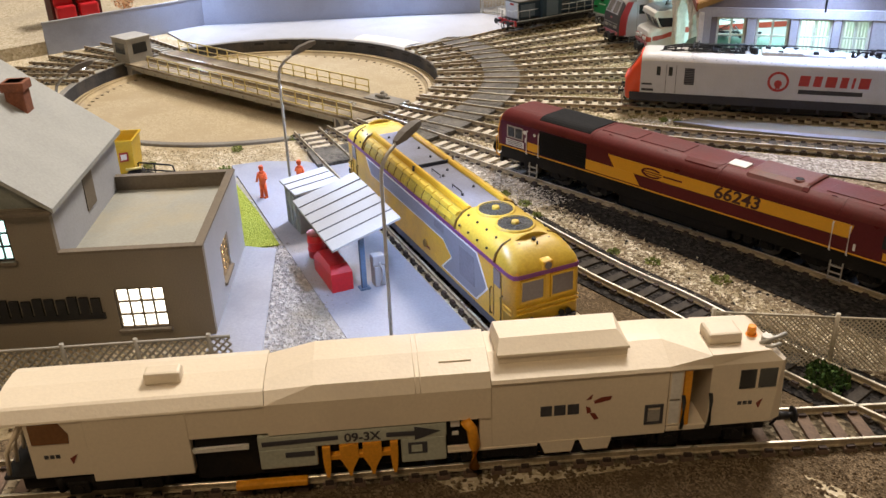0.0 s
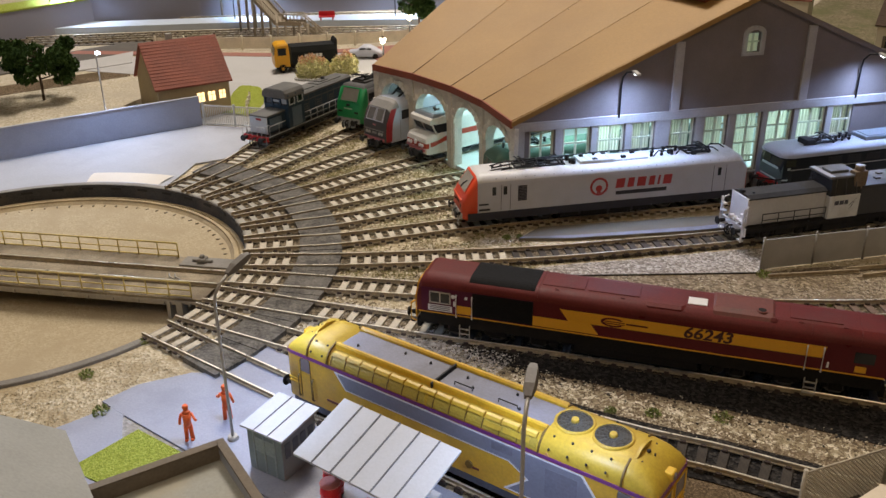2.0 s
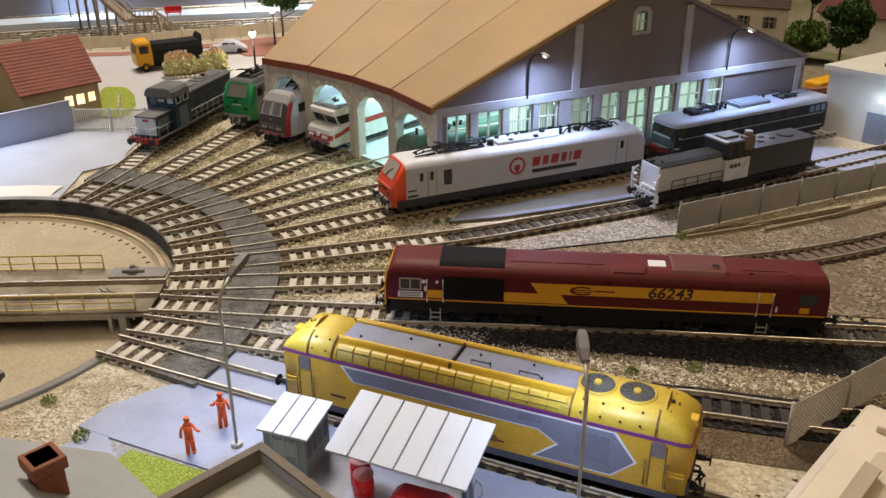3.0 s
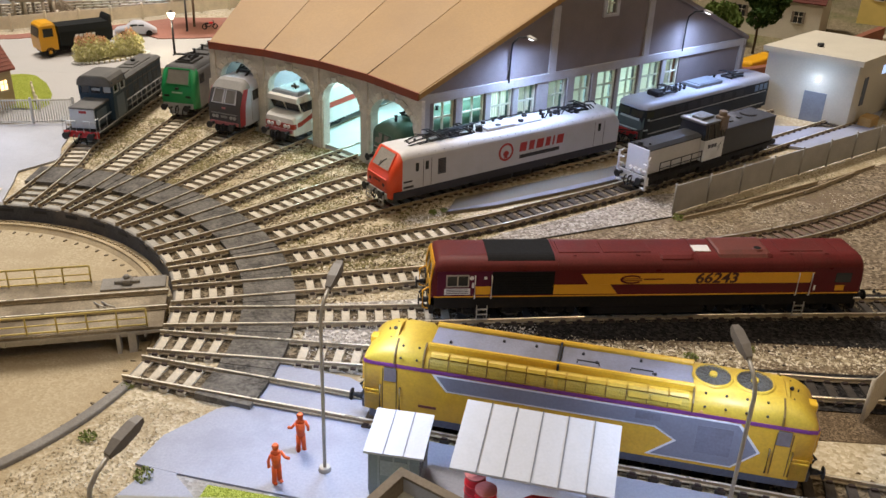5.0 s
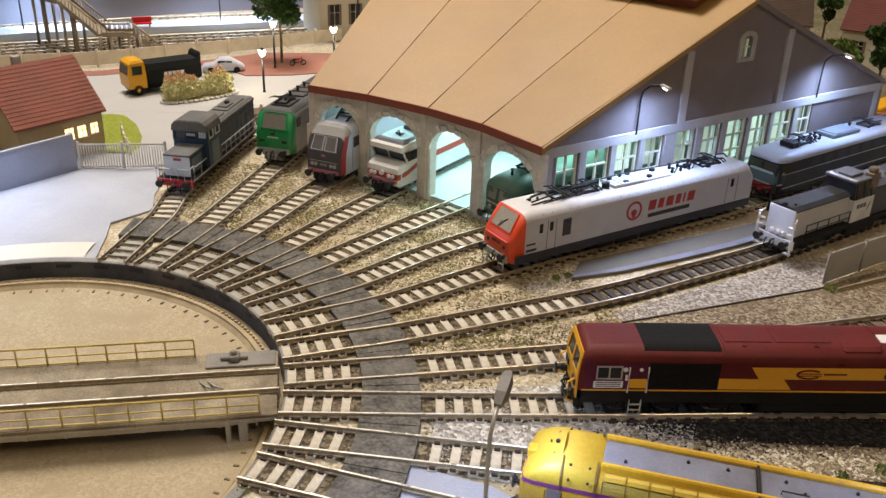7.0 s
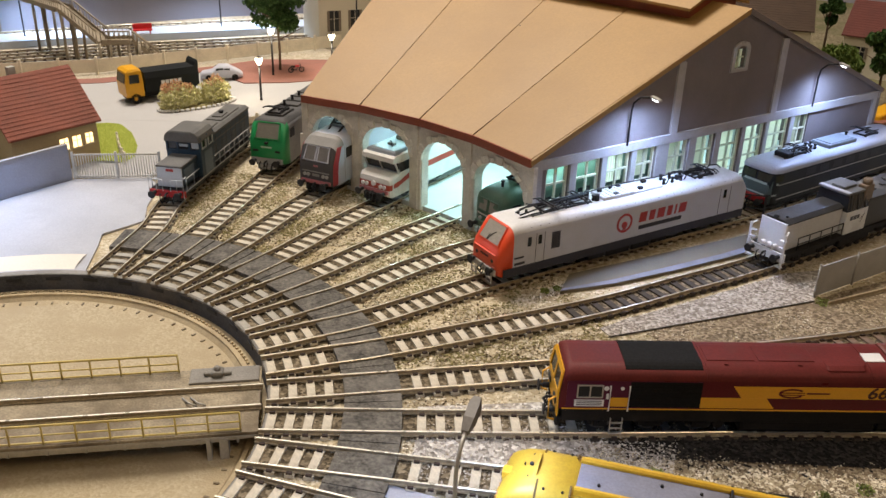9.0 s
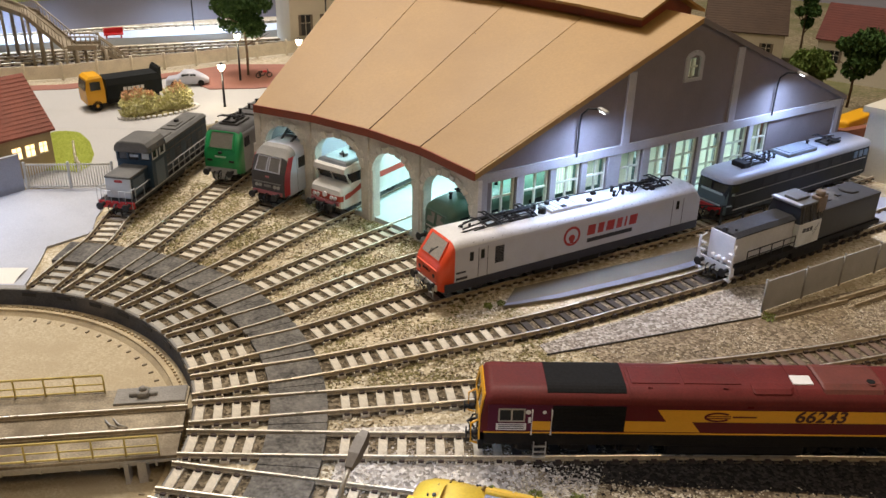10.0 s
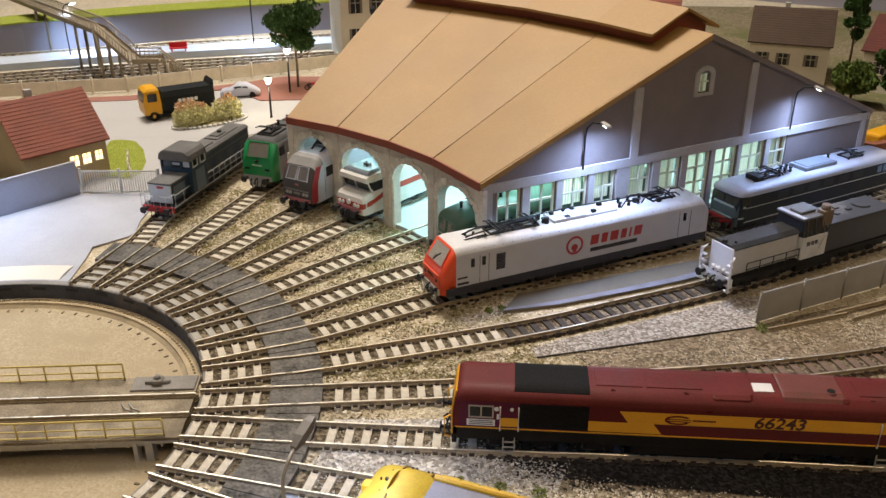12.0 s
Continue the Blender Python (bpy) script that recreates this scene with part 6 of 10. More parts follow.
bm_box(bm, -0.2, -1.8, 21.8, 0.6, 1.8, 23.2)
part("nose_emblem", bm, M["rose"], t, "small plain rose badge")
bm = bmesh.new()
for s in (-1, 1):
    plate(bm, 19, 28, 26, 34, s * W, 0.25)
part_each("cab_window", bm, M["glass_dark"], t)
bm = bmesh.new()
for s in (-1, 1):
    plate(bm, 30, 30.4, 9, 35, s * W, 0.2)
    plate(bm, 17, 17.4, 9, 35, s * W, 0.2)
    plate(bm, 36, 190, 17.0, 17.6, s * W, 0.2)
part_each("panel_seam", bm, M["grey_side"], t)
bm = bmesh.new()
bm_box(bm, 4, -12, 4.4, L - 4, 12, 7.4, 0.4)
bm_box(bm, -2.4, -8, 3.6, 2, 8, 8, 0.6)
part_each("underframe", bm, M["black"], t)
for bx in (40, L - 40):
    bogie(t, bx, 30, 2, 6.0)
buffers(t, -1.2, -1, 9.4)
bm = bmesh.new()
bm_box(bm, 34, -8, 43.4, 62, 8, 45.6, 0.8)
part("roof_box", bm, M["grey_side"], t)
pantograph(t, 44, 45.4, 1)
insulators(t, (66, 74), 43.8, 3)
bm = bmesh.new()
bm_tube(bm, [(24, -6, 43.2), (32, -8, 48.5), (44, -7, 49), (56, -8, 47.5)], 0.9)
bm_tube(bm, [(26, 4, 43.4), (36, 5, 48.6), (52, 5, 48)], 0.9)
part_each("roof_cable", bm, M["iron"], t)

# silver locomotive with orange stripe and forward-leaning windscreens
M["orange"] = paint("orange_red_stripe", (0.36, 0.045, 0.022), 0.4)
M["pale"] = paint("pale_cream_silver", (0.66, 0.64, 0.59), 0.4, var=0.05, dirt=(0.52, 0.49, 0.44), amount=0.15)
t = loco("silver-white locomotive with red stripe and forward-leaning windscreen", *polar(326, 55.2), 55.0)
bm = bmesh.new()
low = [(0, 12.8, 8, 15, 18.2, 11.4), (0.6, 14.2, 7.4, 17.6, 20.8, 11.4), (3.0, 15.0, 7, 19.6, 22.6, 11.6), (10, 15.4, 7, 21, 24.4, 11.8), (12.6, 15.4, 7, 24, 27, 12)]
up = [(13.4, 15.4, 7, 34, 38.6, 9.6), (17, 15.4, 7, 34.4, 39.6, 9.4), (215, 15.4, 7, 34.4, 39.6, 9.4), (220, 15.0, 7, 30, 35, 10)]
shell(bm, low + up, n=6)
part("body", bm, M["pale"], t)
bm = bmesh.new()
for s in (-1, 1):
    bm_prism(bm, [(10.6, s * 0.4, 24.6), (10.6, s * 13.6, 24.6), (6.4, s * 13.8, 32.6), (6.4, s * 0.4, 32.6)], (3.4, 0, 0.6))
part_each("windscreen", bm, M["glass_dark"], t, "dark forward-leaning windscreen")
bm = bmesh.new()
for s in (-1, 1):
    slant(bm, [(11.5, 24.8), (24, 24.8), (24, 32.2), (8.6, 32.2)], s * 15.3, 0.25)
part_each("cab_window", bm, M["glass_dark"], t)
bm = bmesh.new()
for s in (-1, 1):
    bm_tube(bm, [(10.6, s * 14.4, 24.4), (6.6, s * 14.6, 32.6)], 0.7, 6)
bm_tube(bm, [(10.2, 0, 24.4), (6.0, 0, 32.6)], 0.5, 6)
part_each("pillar", bm, M["pale"], t)
bm = bmesh.new()
bm_loft(bm, [[(x0, -14.6, z), (x0, 14.6, z), (30, 15.2, z), (30, -15.2, z)] for x0, z in ((5.2, 32.4), (4.4, 33.4), (5.0, 36.4), (7.0, 37.6))])
part("visor", bm, M["pale"], t, "jutting pale roof visor")
bm = bmesh.new()
bm_loft(bm, [[(x0, -13.4 + c, z), (x0, 13.4 - c, z), (60, 13.4 - c, z), (60, -13.4 + c, z)] for x0, z, c in ((7.4, 37.4, 0), (9.0, 39.4, 0.6), (11.0, 40.4, 2.4))])
part("cab_roof", bm, M["roof_steel"], t, "blue-grey cab roof")
bm = bmesh.new()
bm_box(bm, 34, -6, 40, 62, 6, 43.4, 1.0)
bm_box(bm, 20, -3, 40.2, 23, 3, 42.2, 0.4)
part_each("roof_box", bm, M["warm_grey"], t)
bm = bmesh.new()
bm_tube(bm, [(18, -3, 40.2), (19, -2, 43), (21, 0, 43.4), (22, 2, 42.6)], 0.5)
part("horn", bm, M["iron"], t)
bm = bmesh.new()
bm_loft(bm, [[(x - 0.5, y, 12.8), (x - 0.9, y, 12.8), (x - 0.4, y, 17.0), (x + 0.2, y, 17.0)] for x, y in ((3.2, -15.0), (1.0, -14.2), (0.2, -12.8), (0.2, 12.8), (1.0, 14.2), (3.2, 15.0))])
for s in (-1, 1):
    slant(bm, [(4, 14), (8, 14), (30, 19.4), (215, 19.4), (215, 24), (30, 24), (12, 18.4), (4, 17.4)], s * 15.4, 0.25)
part_each("stripe", bm, M["orange"], t, "orange-red stripe")
bm = bmesh.new()
for s in (-1, 1):
    for yy in (6.5, 10):
        bm_cyl(bm, (-1.4, s * yy, 15.0), (-0.3, s * yy, 15.0), 1.5, 1.5, 12)
bm_cyl(bm, (-1.4, 0, 16.4), (-0.3, 0, 16.4), 2.0, 2.0, 14)
part_each("headlight", bm, M["white"], t)
bm = bmesh.new()
bm_box(bm, -1.4, -13.2, 9.6, 1.0, 13.2, 12.2, 0.4)
part("buffer_beam", bm, M["rose"], t)
bm = bmesh.new()
bm_box(bm, -3, -8, 3.4, 2, 8, 9.4, 0.6)
bm_box(bm, 4, -12, 4.6, 212, 12, 7.2, 0.4)
part_each("underframe", bm, M["black"], t)
lettering("number", "CC 6514", 6.0, M["letter_dark"], t, Matrix.Translation((104, -15.75, 28.5)) @ pose(0, 0, 0, 90, 0, 0))
pantograph(t, 84, 39.5, 1)
for bx in (48, 170):
    bogie(t, bx, 40, 3, 6.0)
buffers(t, -1.4, -1, 10.2)

# dark green locomotive inside the shed
M["dkgreen"] = paint("dark_green_paint", (0.065, 0.115, 0.082), 0.4, var=0.08)
t = loco("dark green rounded locomotive standing under a shed arch", *polar(338, 37.8), 36.8)
L = 190.0
bm = bmesh.new()
nose = [(0, 11.4, 8, 21, 25, 8), (0.8, 13.0, 7.4, 26.4, 29.6, 8.5), (3.0, 14.3, 7, 28, 32.8, 7), (8, 14.9, 7, 28.8, 35.4, 5), (16, 15, 7, 29, 37.0, 3.6), (26, 15, 7, 29, 37.6, 3)]
shell(bm, nose + [(L - r[0], *r[1:]) for r in nose[::-1]], smooth=True, n=7)
part("body", bm, M["dkgreen"], t)
bm = bmesh.new()
for s in (-1, 1):
    bm_prism(bm, [(0.1, s * 1.0, 20.4), (0.3, s * 9.4, 20.4), (1.6, s * 9.0, 28.2), (1.2, s * 1.0, 28.4)], (-0.9, 0, 0.1))
part_each("windscreen", bm, M["screen_pale"], t)
bm = bmesh.new()
for s in (-1, 1):
    ring = [(-0.5, 0.4, 19.8), (-0.3, 10.2, 19.8), (1.0, 9.8, 28.8), (0.6, 0.4, 29.0), (-0.5, 0.4, 19.8)]
    bm_loft(bm, [[(x - 0.6 * o, s * (y + (e if y < 5 else -e)), z + (e if z < 24 else -e)) for o, e in ((-1.5, 0), (1, 0), (1, 0.8), (-1.5, 0.8))] for x, y, z in ring], cap=False)
part_each("screen_frame", bm, M["dkgreen"], t)
bm = bmesh.new()
bm_loft(bm, [[(x - 0.4, y, 16.4), (x + 0.4, y, 16.4), (x + 0.4, y, 17.4), (x - 0.4, y, 17.4)] for x, y in ((3, -13.6), (0.4, -11.2), (-0.2, -8), (-0.2, 8), (0.4, 11.2), (3, 13.6))])
for s in (-1, 1):
    bm_cyl(bm, (-0.9, s * 7.5, 13.6), (0.4, s * 7.5, 13.6), 1.4, 1.4, 12)
part_each("nose_trim", bm, M["steel"], t)
bm = bmesh.new()
for s in (-1, 1):
    plate(bm, 9, 16, 21, 27.5, s * 15, 0.25)
    for x in (34, 52, 70):
        plate(bm, x, x + 12, 20, 27, s * 15, 0.25)
part_each("side_window", bm, M["glass_dark"], t)
bm = bmesh.new()
bm_box(bm, -1.4, -12, 7.4, 1, 12, 12, 0.5)
part("buffer_beam", bm, M["dkgreen"], t)
bm = bmesh.new()
bm_box(bm, 4, -12, 4.4, L - 4, 12, 7.4, 0.4)
part_each("underframe", bm, M["black"], t)
for bx in (40, L - 40):
    bogie(t, bx, 30, 2, 6.0)
buffers(t, -1.4, -1, 9.6)
pantograph(t, 30, 38.0, -1)
insulators(t, (12, 46, 52), 36.6, 0)
bm = bmesh.new()
bm_tube(bm, [(20, -5, 39), (34, 0, 48), (18, 5, 50)], 0.4, 5)
bm_tube(bm, [(20, 5, 39), (34, 0, 48)], 0.4, 5)
bm_tube(bm, [(18, -9, 50), (18, 9, 50)], 0.4, 5)
part("pantograph_arm", bm, M["iron"], t)

# black locomotive with a white roof
M["pale_side_pane"] = paint("pale_blue_side_window", (0.16, 0.22, 0.30), 0.15, bump=0)
M["blackgreen"] = paint("near_black_green_paint", (0.009, 0.011, 0.012), 0.5, var=0.1)
M["bluewhite"] = paint("pale_roof_paint", (0.38, 0.40, 0.46), 0.45, var=0.05, dirt=(0.36, 0.37, 0.40), amount=0.2)
M["red_beam"] = paint("red_beam_paint", (0.42, 0.02, 0.025), 0.45)
M["sage"] = paint("grey_green_nose", (0.36, 0.41, 0.38), 0.4, var=0.08)
M["screen_olive"] = paint("olive_windscreen", (0.05, 0.052, 0.035), 0.08, bump=0)
M["sage_dark"] = paint("dull_green_nose", (0.075, 0.10, 0.09), 0.4, var=0.08)
t = loco("black electric locomotive with a pale roof and red buffer beam", 470, 270, 34.0)
L = 181.0
bm = bmesh.new()
nose = [(0, 10.6, 8, 17, 19.5, 8), (0.9, 12.8, 8, 20, 24, 9), (2.4, 14.0, 8, 27, 31, 9), (5.0, 14.7, 8, 31, 33, 10.5), (10, 15, 8, 31.4, 33.4, 11)]
shell(bm, nose + [(L - r[0], *r[1:]) for r in nose[::-1]])
for f in bm.faces:
    f.smooth = f.calc_center_median().x < 9
for f in bm.faces:
    f.material_index = 1 if f.calc_center_median().x < 3 and f.calc_center_median().z < 22 else 0
part("body", bm, [M["blackgreen"], M["sage_dark"]], t)
bm = bmesh.new()
lid = [(-0.6, 9.0, 32.4, 33.0, 34.2, 7.5), (0.8, 12.4, 32.2, 33.2, 35.4, 9), (4, 14.6, 32.0, 33.2, 36.4, 10), (9, 15.7, 31.8, 33.0, 37.0, 10.5)]
shell(bm, lid + [(L - r[0], *r[1:]) for r in lid[::-1]], n=5)
part("roof", bm, M["bluewhite"], t, "pale bluish-white roof")
bm = bmesh.new()
for s in (-1, 1):
    bm_loft(bm, [[(x, s * y, 25.2), (x - 0.5, s * y * 1.01, 25.2), (x + 0.4, s * y * 1.01, 30.6), (x + 1.0, s * y, 30.6)] for x, y in ((0.9, 1.0), (1.1, 8.6), (2.2, 12.6))])
    bm_loft(bm, [[(x, s * y, 25.2), (x, s * y + s * 0.3, 25.2), (x, s * y + s * 0.3, 30.4), (x, s * y, 30.4)] for x, y in ((4.2, 14.3), (7, 14.8), (12, 15.0))])
part_each("windscreen", bm, M["screen_olive"], t, "dark olive curved windscreen")
bm = bmesh.new()
for s in (-1, 1):
    for k in range(3):
        plate(bm, L - 26 + k * 7, L - 21 + k * 7, 24.4, 30, s * 15, 0.25)
part_each("side_window", bm, M["pale_side_pane"], t)
for z0, z1, lift_x in ((14.4, 15.4, 0.0), (22.6, 24.2, 0.8)):
    bm = bmesh.new()
    bm_loft(bm, [[(x, y, z0), (x - 0.6, y * 1.015, z0), (x - 0.3, y * 1.015, z1), (x + 0.4, y, z1)] for x, y in ((7 + lift_x, -15), (3 + lift_x, -13.9), (0.8 + lift_x, -11.6), (0.1 + lift_x, -8), (0.1 + lift_x, 8), (0.8 + lift_x, 11.6), (3 + lift_x, 13.9), (7 + lift_x, 15))])
    part("nose_band", bm, M["sage"], t, "grey-green band round the nose")
bm = bmesh.new()
bm_box(bm, -1.6, -12.4, 8.2, 1.2, 12.4, 13.4, 0.6)
part("buffer_beam", bm, M["red_beam"], t, "red buffer beam")
bm = bmesh.new()
for s in (-1, 1):
    plate(bm, 8, L - 8, 11.0, 11.7, s * 15, 0.25)
    plate(bm, 8, L - 8, 22.2, 22.7, s * 15, 0.25)
part_each("bright_line", bm, M["steel"], t)
bm = bmesh.new()
for s in (-1, 1):
    for k in range(6):
        plate(bm, 40 + k * 17, 52 + k * 17, 24.4, 29.6, s * 15, 0.2)
part_each("side_grating", bm, M["iron"], t)
bm = bmesh.new()
bm_box(bm, 76, -8.4, 36.6, 112, 8.4, 40.0, 0.6)
bm_box(bm, 79, -7, 39.8, 109, 7, 40.6, 0.3)
part_each("roof_box", bm, M["roof_steel"], t)
bm = bmesh.new()
bm_box(bm, 26, -6, 36.8, 34, 6, 41.0, 0.8)
bm_tube(bm, [(34, -4, 38), (40, -2, 43), (46, 2, 42), (47, 4, 38)], 0.9)
part_each("roof_switch", bm, M["iron"], t)
bm = bmesh.new()
bm_tube(bm, [(24, -5, 37.4), (46, -5.5, 38.4), (66, -3, 39.6)], 0.45)
bm_tube(bm, [(46, 5, 37.4), (60, 4, 39.4), (76, 4, 39.6)], 0.45)
part_each("roof_cable", bm, M["iron"], t)
pantograph(t, 42, 37.0, -1)
pantograph(t, 138, 37.0, 1)
insulators(t, (54, 60, 66), 37.0, -2)
insulators(t, (62, 68, 116), 37.0, 4)
bm = bmesh.new()
bm_box(bm, 4, -12, 4.6, L - 4, 12, 8.2, 0.4)
part_each("underframe", bm, M["black"], t)
for bx in (38, L - 38):
    bogie(t, bx, 28, 2, 6.0)
buffers(t, -1.6, -1, 10.6)

# low black railing between the white and the black locomotive
t = thing("railing", place(0, 0), "low black railing beside the black locomotive", "railing")
run = [Vector((458, 262, 0)), Vector((476, 258, 0)), Vector((540, 300, 0))]
bm = bmesh.new()
for z in (10, 20):
    bm_tube(bm, [p + Vector((0, 0, z)) for p in run], 0.6, 6)
part_each("bar", bm, M["iron"], t)
for p in (run[0], run[1], run[1].lerp(run[2], 0.34), run[1].lerp(run[2], 0.67), run[2]):
    bm = bmesh.new()
    bm_box(bm, p.x - 0.7, p.y - 0.7, 0, p.x + 0.7, p.y + 0.7, 21)
    part("post", bm, M["iron"], t)

# white and grey shunter with a cab tower
M["navy_roof"] = paint("dark_cab_roof", (0.11, 0.112, 0.112), 0.55, var=0.12)
M["rust_dull"] = paint("dull_brown_metal", (0.16, 0.115, 0.075), 0.55, var=0.2, scale=150)
M["sh_white"] = paint("shunter_white", (0.62, 0.62, 0.60), 0.45, var=0.05, dirt=(0.42, 0.41, 0.38), amount=0.2)
M["sh_grey"] = paint("shunter_grey", (0.055, 0.053, 0.052), 0.5, var=0.08, dirt=(0.26, 0.24, 0.21), amount=0.2)
M["hood_black"] = paint("matt_black_roof", (0.035, 0.034, 0.034), 0.6, var=0.2, dirt=(0.07, 0.066, 0.06), amount=0.25)
M["sh_side"] = paint("shunter_light_grey", (0.54, 0.53, 0.51), 0.5, var=0.06)


def shunter():
    t = loco("white and grey shunting locomotive with a central cab", 449, 176, 33.0)
    L = 158.0
    bm = bmesh.new()
    bm_box(bm, 3, -9.5, 12, 62, 9.5, 31, 0.8)
    part("hood", bm, M["sh_side"], t)
    bm = bmesh.new()
    bm_loft(bm, [[(2.4, -10 + c, z), (62, -10 + c, z), (62, 10 - c, z), (2.4, 10 - c, z)] for z, c in ((30.4, 0), (31.2, 0), (33.0, 3.6))])
    part("hood_roof", bm, M["hood_black"], t, "matt black hood roof")
    bm = bmesh.new()
    bm_cyl(bm, (2, 0, 33.4), (4.6, 0, 33.4), 1.5, 1.5, 12)
    bm_cyl(bm, (9, -4, 32.8), (9, -4, 34.2), 0.9)
    part_each("hood_lamp", bm, M["iron"], t)
    bm = bmesh.new()
    bm_box(bm, 1.8, -9.9, 11.5, 3.2, 9.9, 31.5, 0.4)
    part("nose_plate", bm, M["white"], t)
    bm = bmesh.new()
    bm_box(bm, 62, -13.5, 10, 86, 13.5, 28, 0.5)
    cab = part("cab", bm, M["sh_white"], t)
    bm = bmesh.new()
    bm_loft(bm, [[(62, -13, 28), (86, -13, 28), (86, 13, 28), (62, 13, 28)], [(63.5, -11, 40), (84.5, -11, 40), (84.5, 11, 40), (63.5, 11, 40)]])
    part("cab_glazing", bm, M["glass_dark"], cab)
    bm = bmesh.new()
    bm_box(bm, 61, -11.8, 39.6, 87, 11.8, 41.2, 0.6)
    part("cab_roof", bm, M["navy_roof"], cab, "dark grey cab roof")
    bm = bmesh.new()
    bm_box(bm, 66, -5, 41.0, 80, 5, 43, 0.4)
    part("roof_hatch", bm, M["navy_roof"], cab)
    bm = bmesh.new()
    bm_box(bm, 61.4, -11.4, 41.15, 65, 11.4, 41.5)
    part("roof_strip", bm, M["bluewhite"], cab, "pale strip on the cab roof")
    bm = bmesh.new()
    for x in (65, 73.6, 82.2):
        for s in (-1, 1):
            bm_tube(bm, [(x, s * 13.1, 28), (63.9 + (x - 62) * 0.87, s * 11.1, 40)], 0.6)
    part_each("cab_pillar", bm, M["sh_grey"], cab)
    bm = bmesh.new()
    bm_box(bm, 80, -12.2, 30, 90, -5.8, 43.5, 0.8)
    bm_cyl(bm, (85, -9, 43), (85, -9, 47), 3.2, 3.0, 14)
    part("chimney", bm, M["rust_dull"], t, "brown exhaust chimney")
    bm = bmesh.new()
    bm_box(bm, 86, -12.5, 11, 154, 12.5, 32, 1.0)
    part("rear_hood", bm, M["sh_grey"], t, "dark grey engine hood")
    bm = bmesh.new()
    bm_box(bm, 87, -12.7, 31.6, 154, 12.7, 33, 0.5)
    for x, y in ((96, 3), (104, -4), (112, 4), (118, -2)):
        bm_box(bm, x, y, 32.8, x + 4, y + 3, 34, 0.3)
    bm_cyl(bm, (136, 2, 32.8), (136, 2, 34.2), 7, 6.4, 24)
    part_each("rear_hood_roof", bm, M["sh_grey"], t)
    bm = bmesh.new()
    bm_box(bm, 0, -14, 8.5, L, 14, 11.8, 0.4)
    part("frame", bm, M["black"], t)
    bm = bmesh.new()
    for s in (-1, 1):
        plate(bm, 64, 84, 13, 27.5, s * 13.5, 0.2)
    part("side_plate", bm, M["sh_white"], cab)
    bm = bmesh.new()
    for s in (-1, 1):
        for i, (a, b) in enumerate(((0, 3.2), (3.9, 3.2), (7.8, 2.6))):
            plate(bm, 66 + a, 66 + a + b, 21.5, 24.5, s * 13.7, 0.15)
        slant(bm, [(78, 17.5), (82, 24), (80, 20)], s * 13.7, 0.15)
        slant(bm, [(77, 20), (83, 25.5), (79, 21.5)], s * 13.7, 0.15)
    part_each("emblem_bar", bm, M["letter_dark"], cab, "plain dark emblem and bars")
    for s in (-1, 1):
        bm = bmesh.new()
        for x in (12, 24, 36, 48, 60):
            bm_tube(bm, [(x, s * 13.4, 11.6), (x, s * 13.4, 21)], 0.35)
        for z in (16.5, 21):
            bm_tube(bm, [(12, s * 13.4, z), (60, s * 13.4, z)], 0.35)
        part("handrail", bm, M["iron"], t)
    bm = bmesh.new()
    for s in (-1, 1):
        bm_tube(bm, [(0.5, s * 13, 9), (-1.5, s * 13.4, 14), (-1.5, s * 13.4, 25), (1.5, s * 12, 27)], 0.5)
        for z in (3, 7, 16, 21):
            bm_box(bm, -3, min(s * 9.5, s * 14), z, -0.6, max(s * 9.5, s * 14), z + 0.8)
        bm_box(bm, -3, min(s * 13, s * 14), 2.5, -2, max(s * 13, s * 14), 26)
    bm_box(bm, -1.2, -14, 6, 0.6, 14, 12, 0.3)
    for y in (-4.5, 0, 4.5):
        bm_cyl(bm, (-1.5, y, 14.5), (1.8, y, 14.5), 1.6, 1.6, 10)
    part("front_platform", bm, M["white"], t, "white steps and rails at the front")
    buffers(t, -1, -1, 9.6)
    bm = bmesh.new()
    bm_box(bm, 6, -11, 4, L - 6, 11, 8.6, 0.4)
    bm_box(bm, 60, -13, 2.4, 96, 13, 8.4, 1)
    part_each("underframe", bm, M["black"], t)
    for bx in (30, L - 34):
        bogie(t, bx, 26, 2, 5.6)


shunter()

# dark blue-grey road switcher with an off-centre cab
M["navy"] = paint("dark_slate_blue", (0.028, 0.052, 0.082), 0.34, var=0.1, dirt=(0.04, 0.045, 0.05), amount=0.15)
M["hoodgrey"] = paint("grey_hood_top", (0.125, 0.123, 0.118), 0.6, var=0.12, dirt=(0.19, 0.18, 0.16), amount=0.25)
M["rail_grey"] = paint("grey_handrail", (0.36, 0.38, 0.40), 0.5)
M["slate_door"] = paint("slate_blue_door", (0.10, 0.14, 0.19), 0.45, var=0.12)
M["pale_blue"] = paint("pale_blue_white", (0.52, 0.56, 0.60), 0.5, var=0.05)


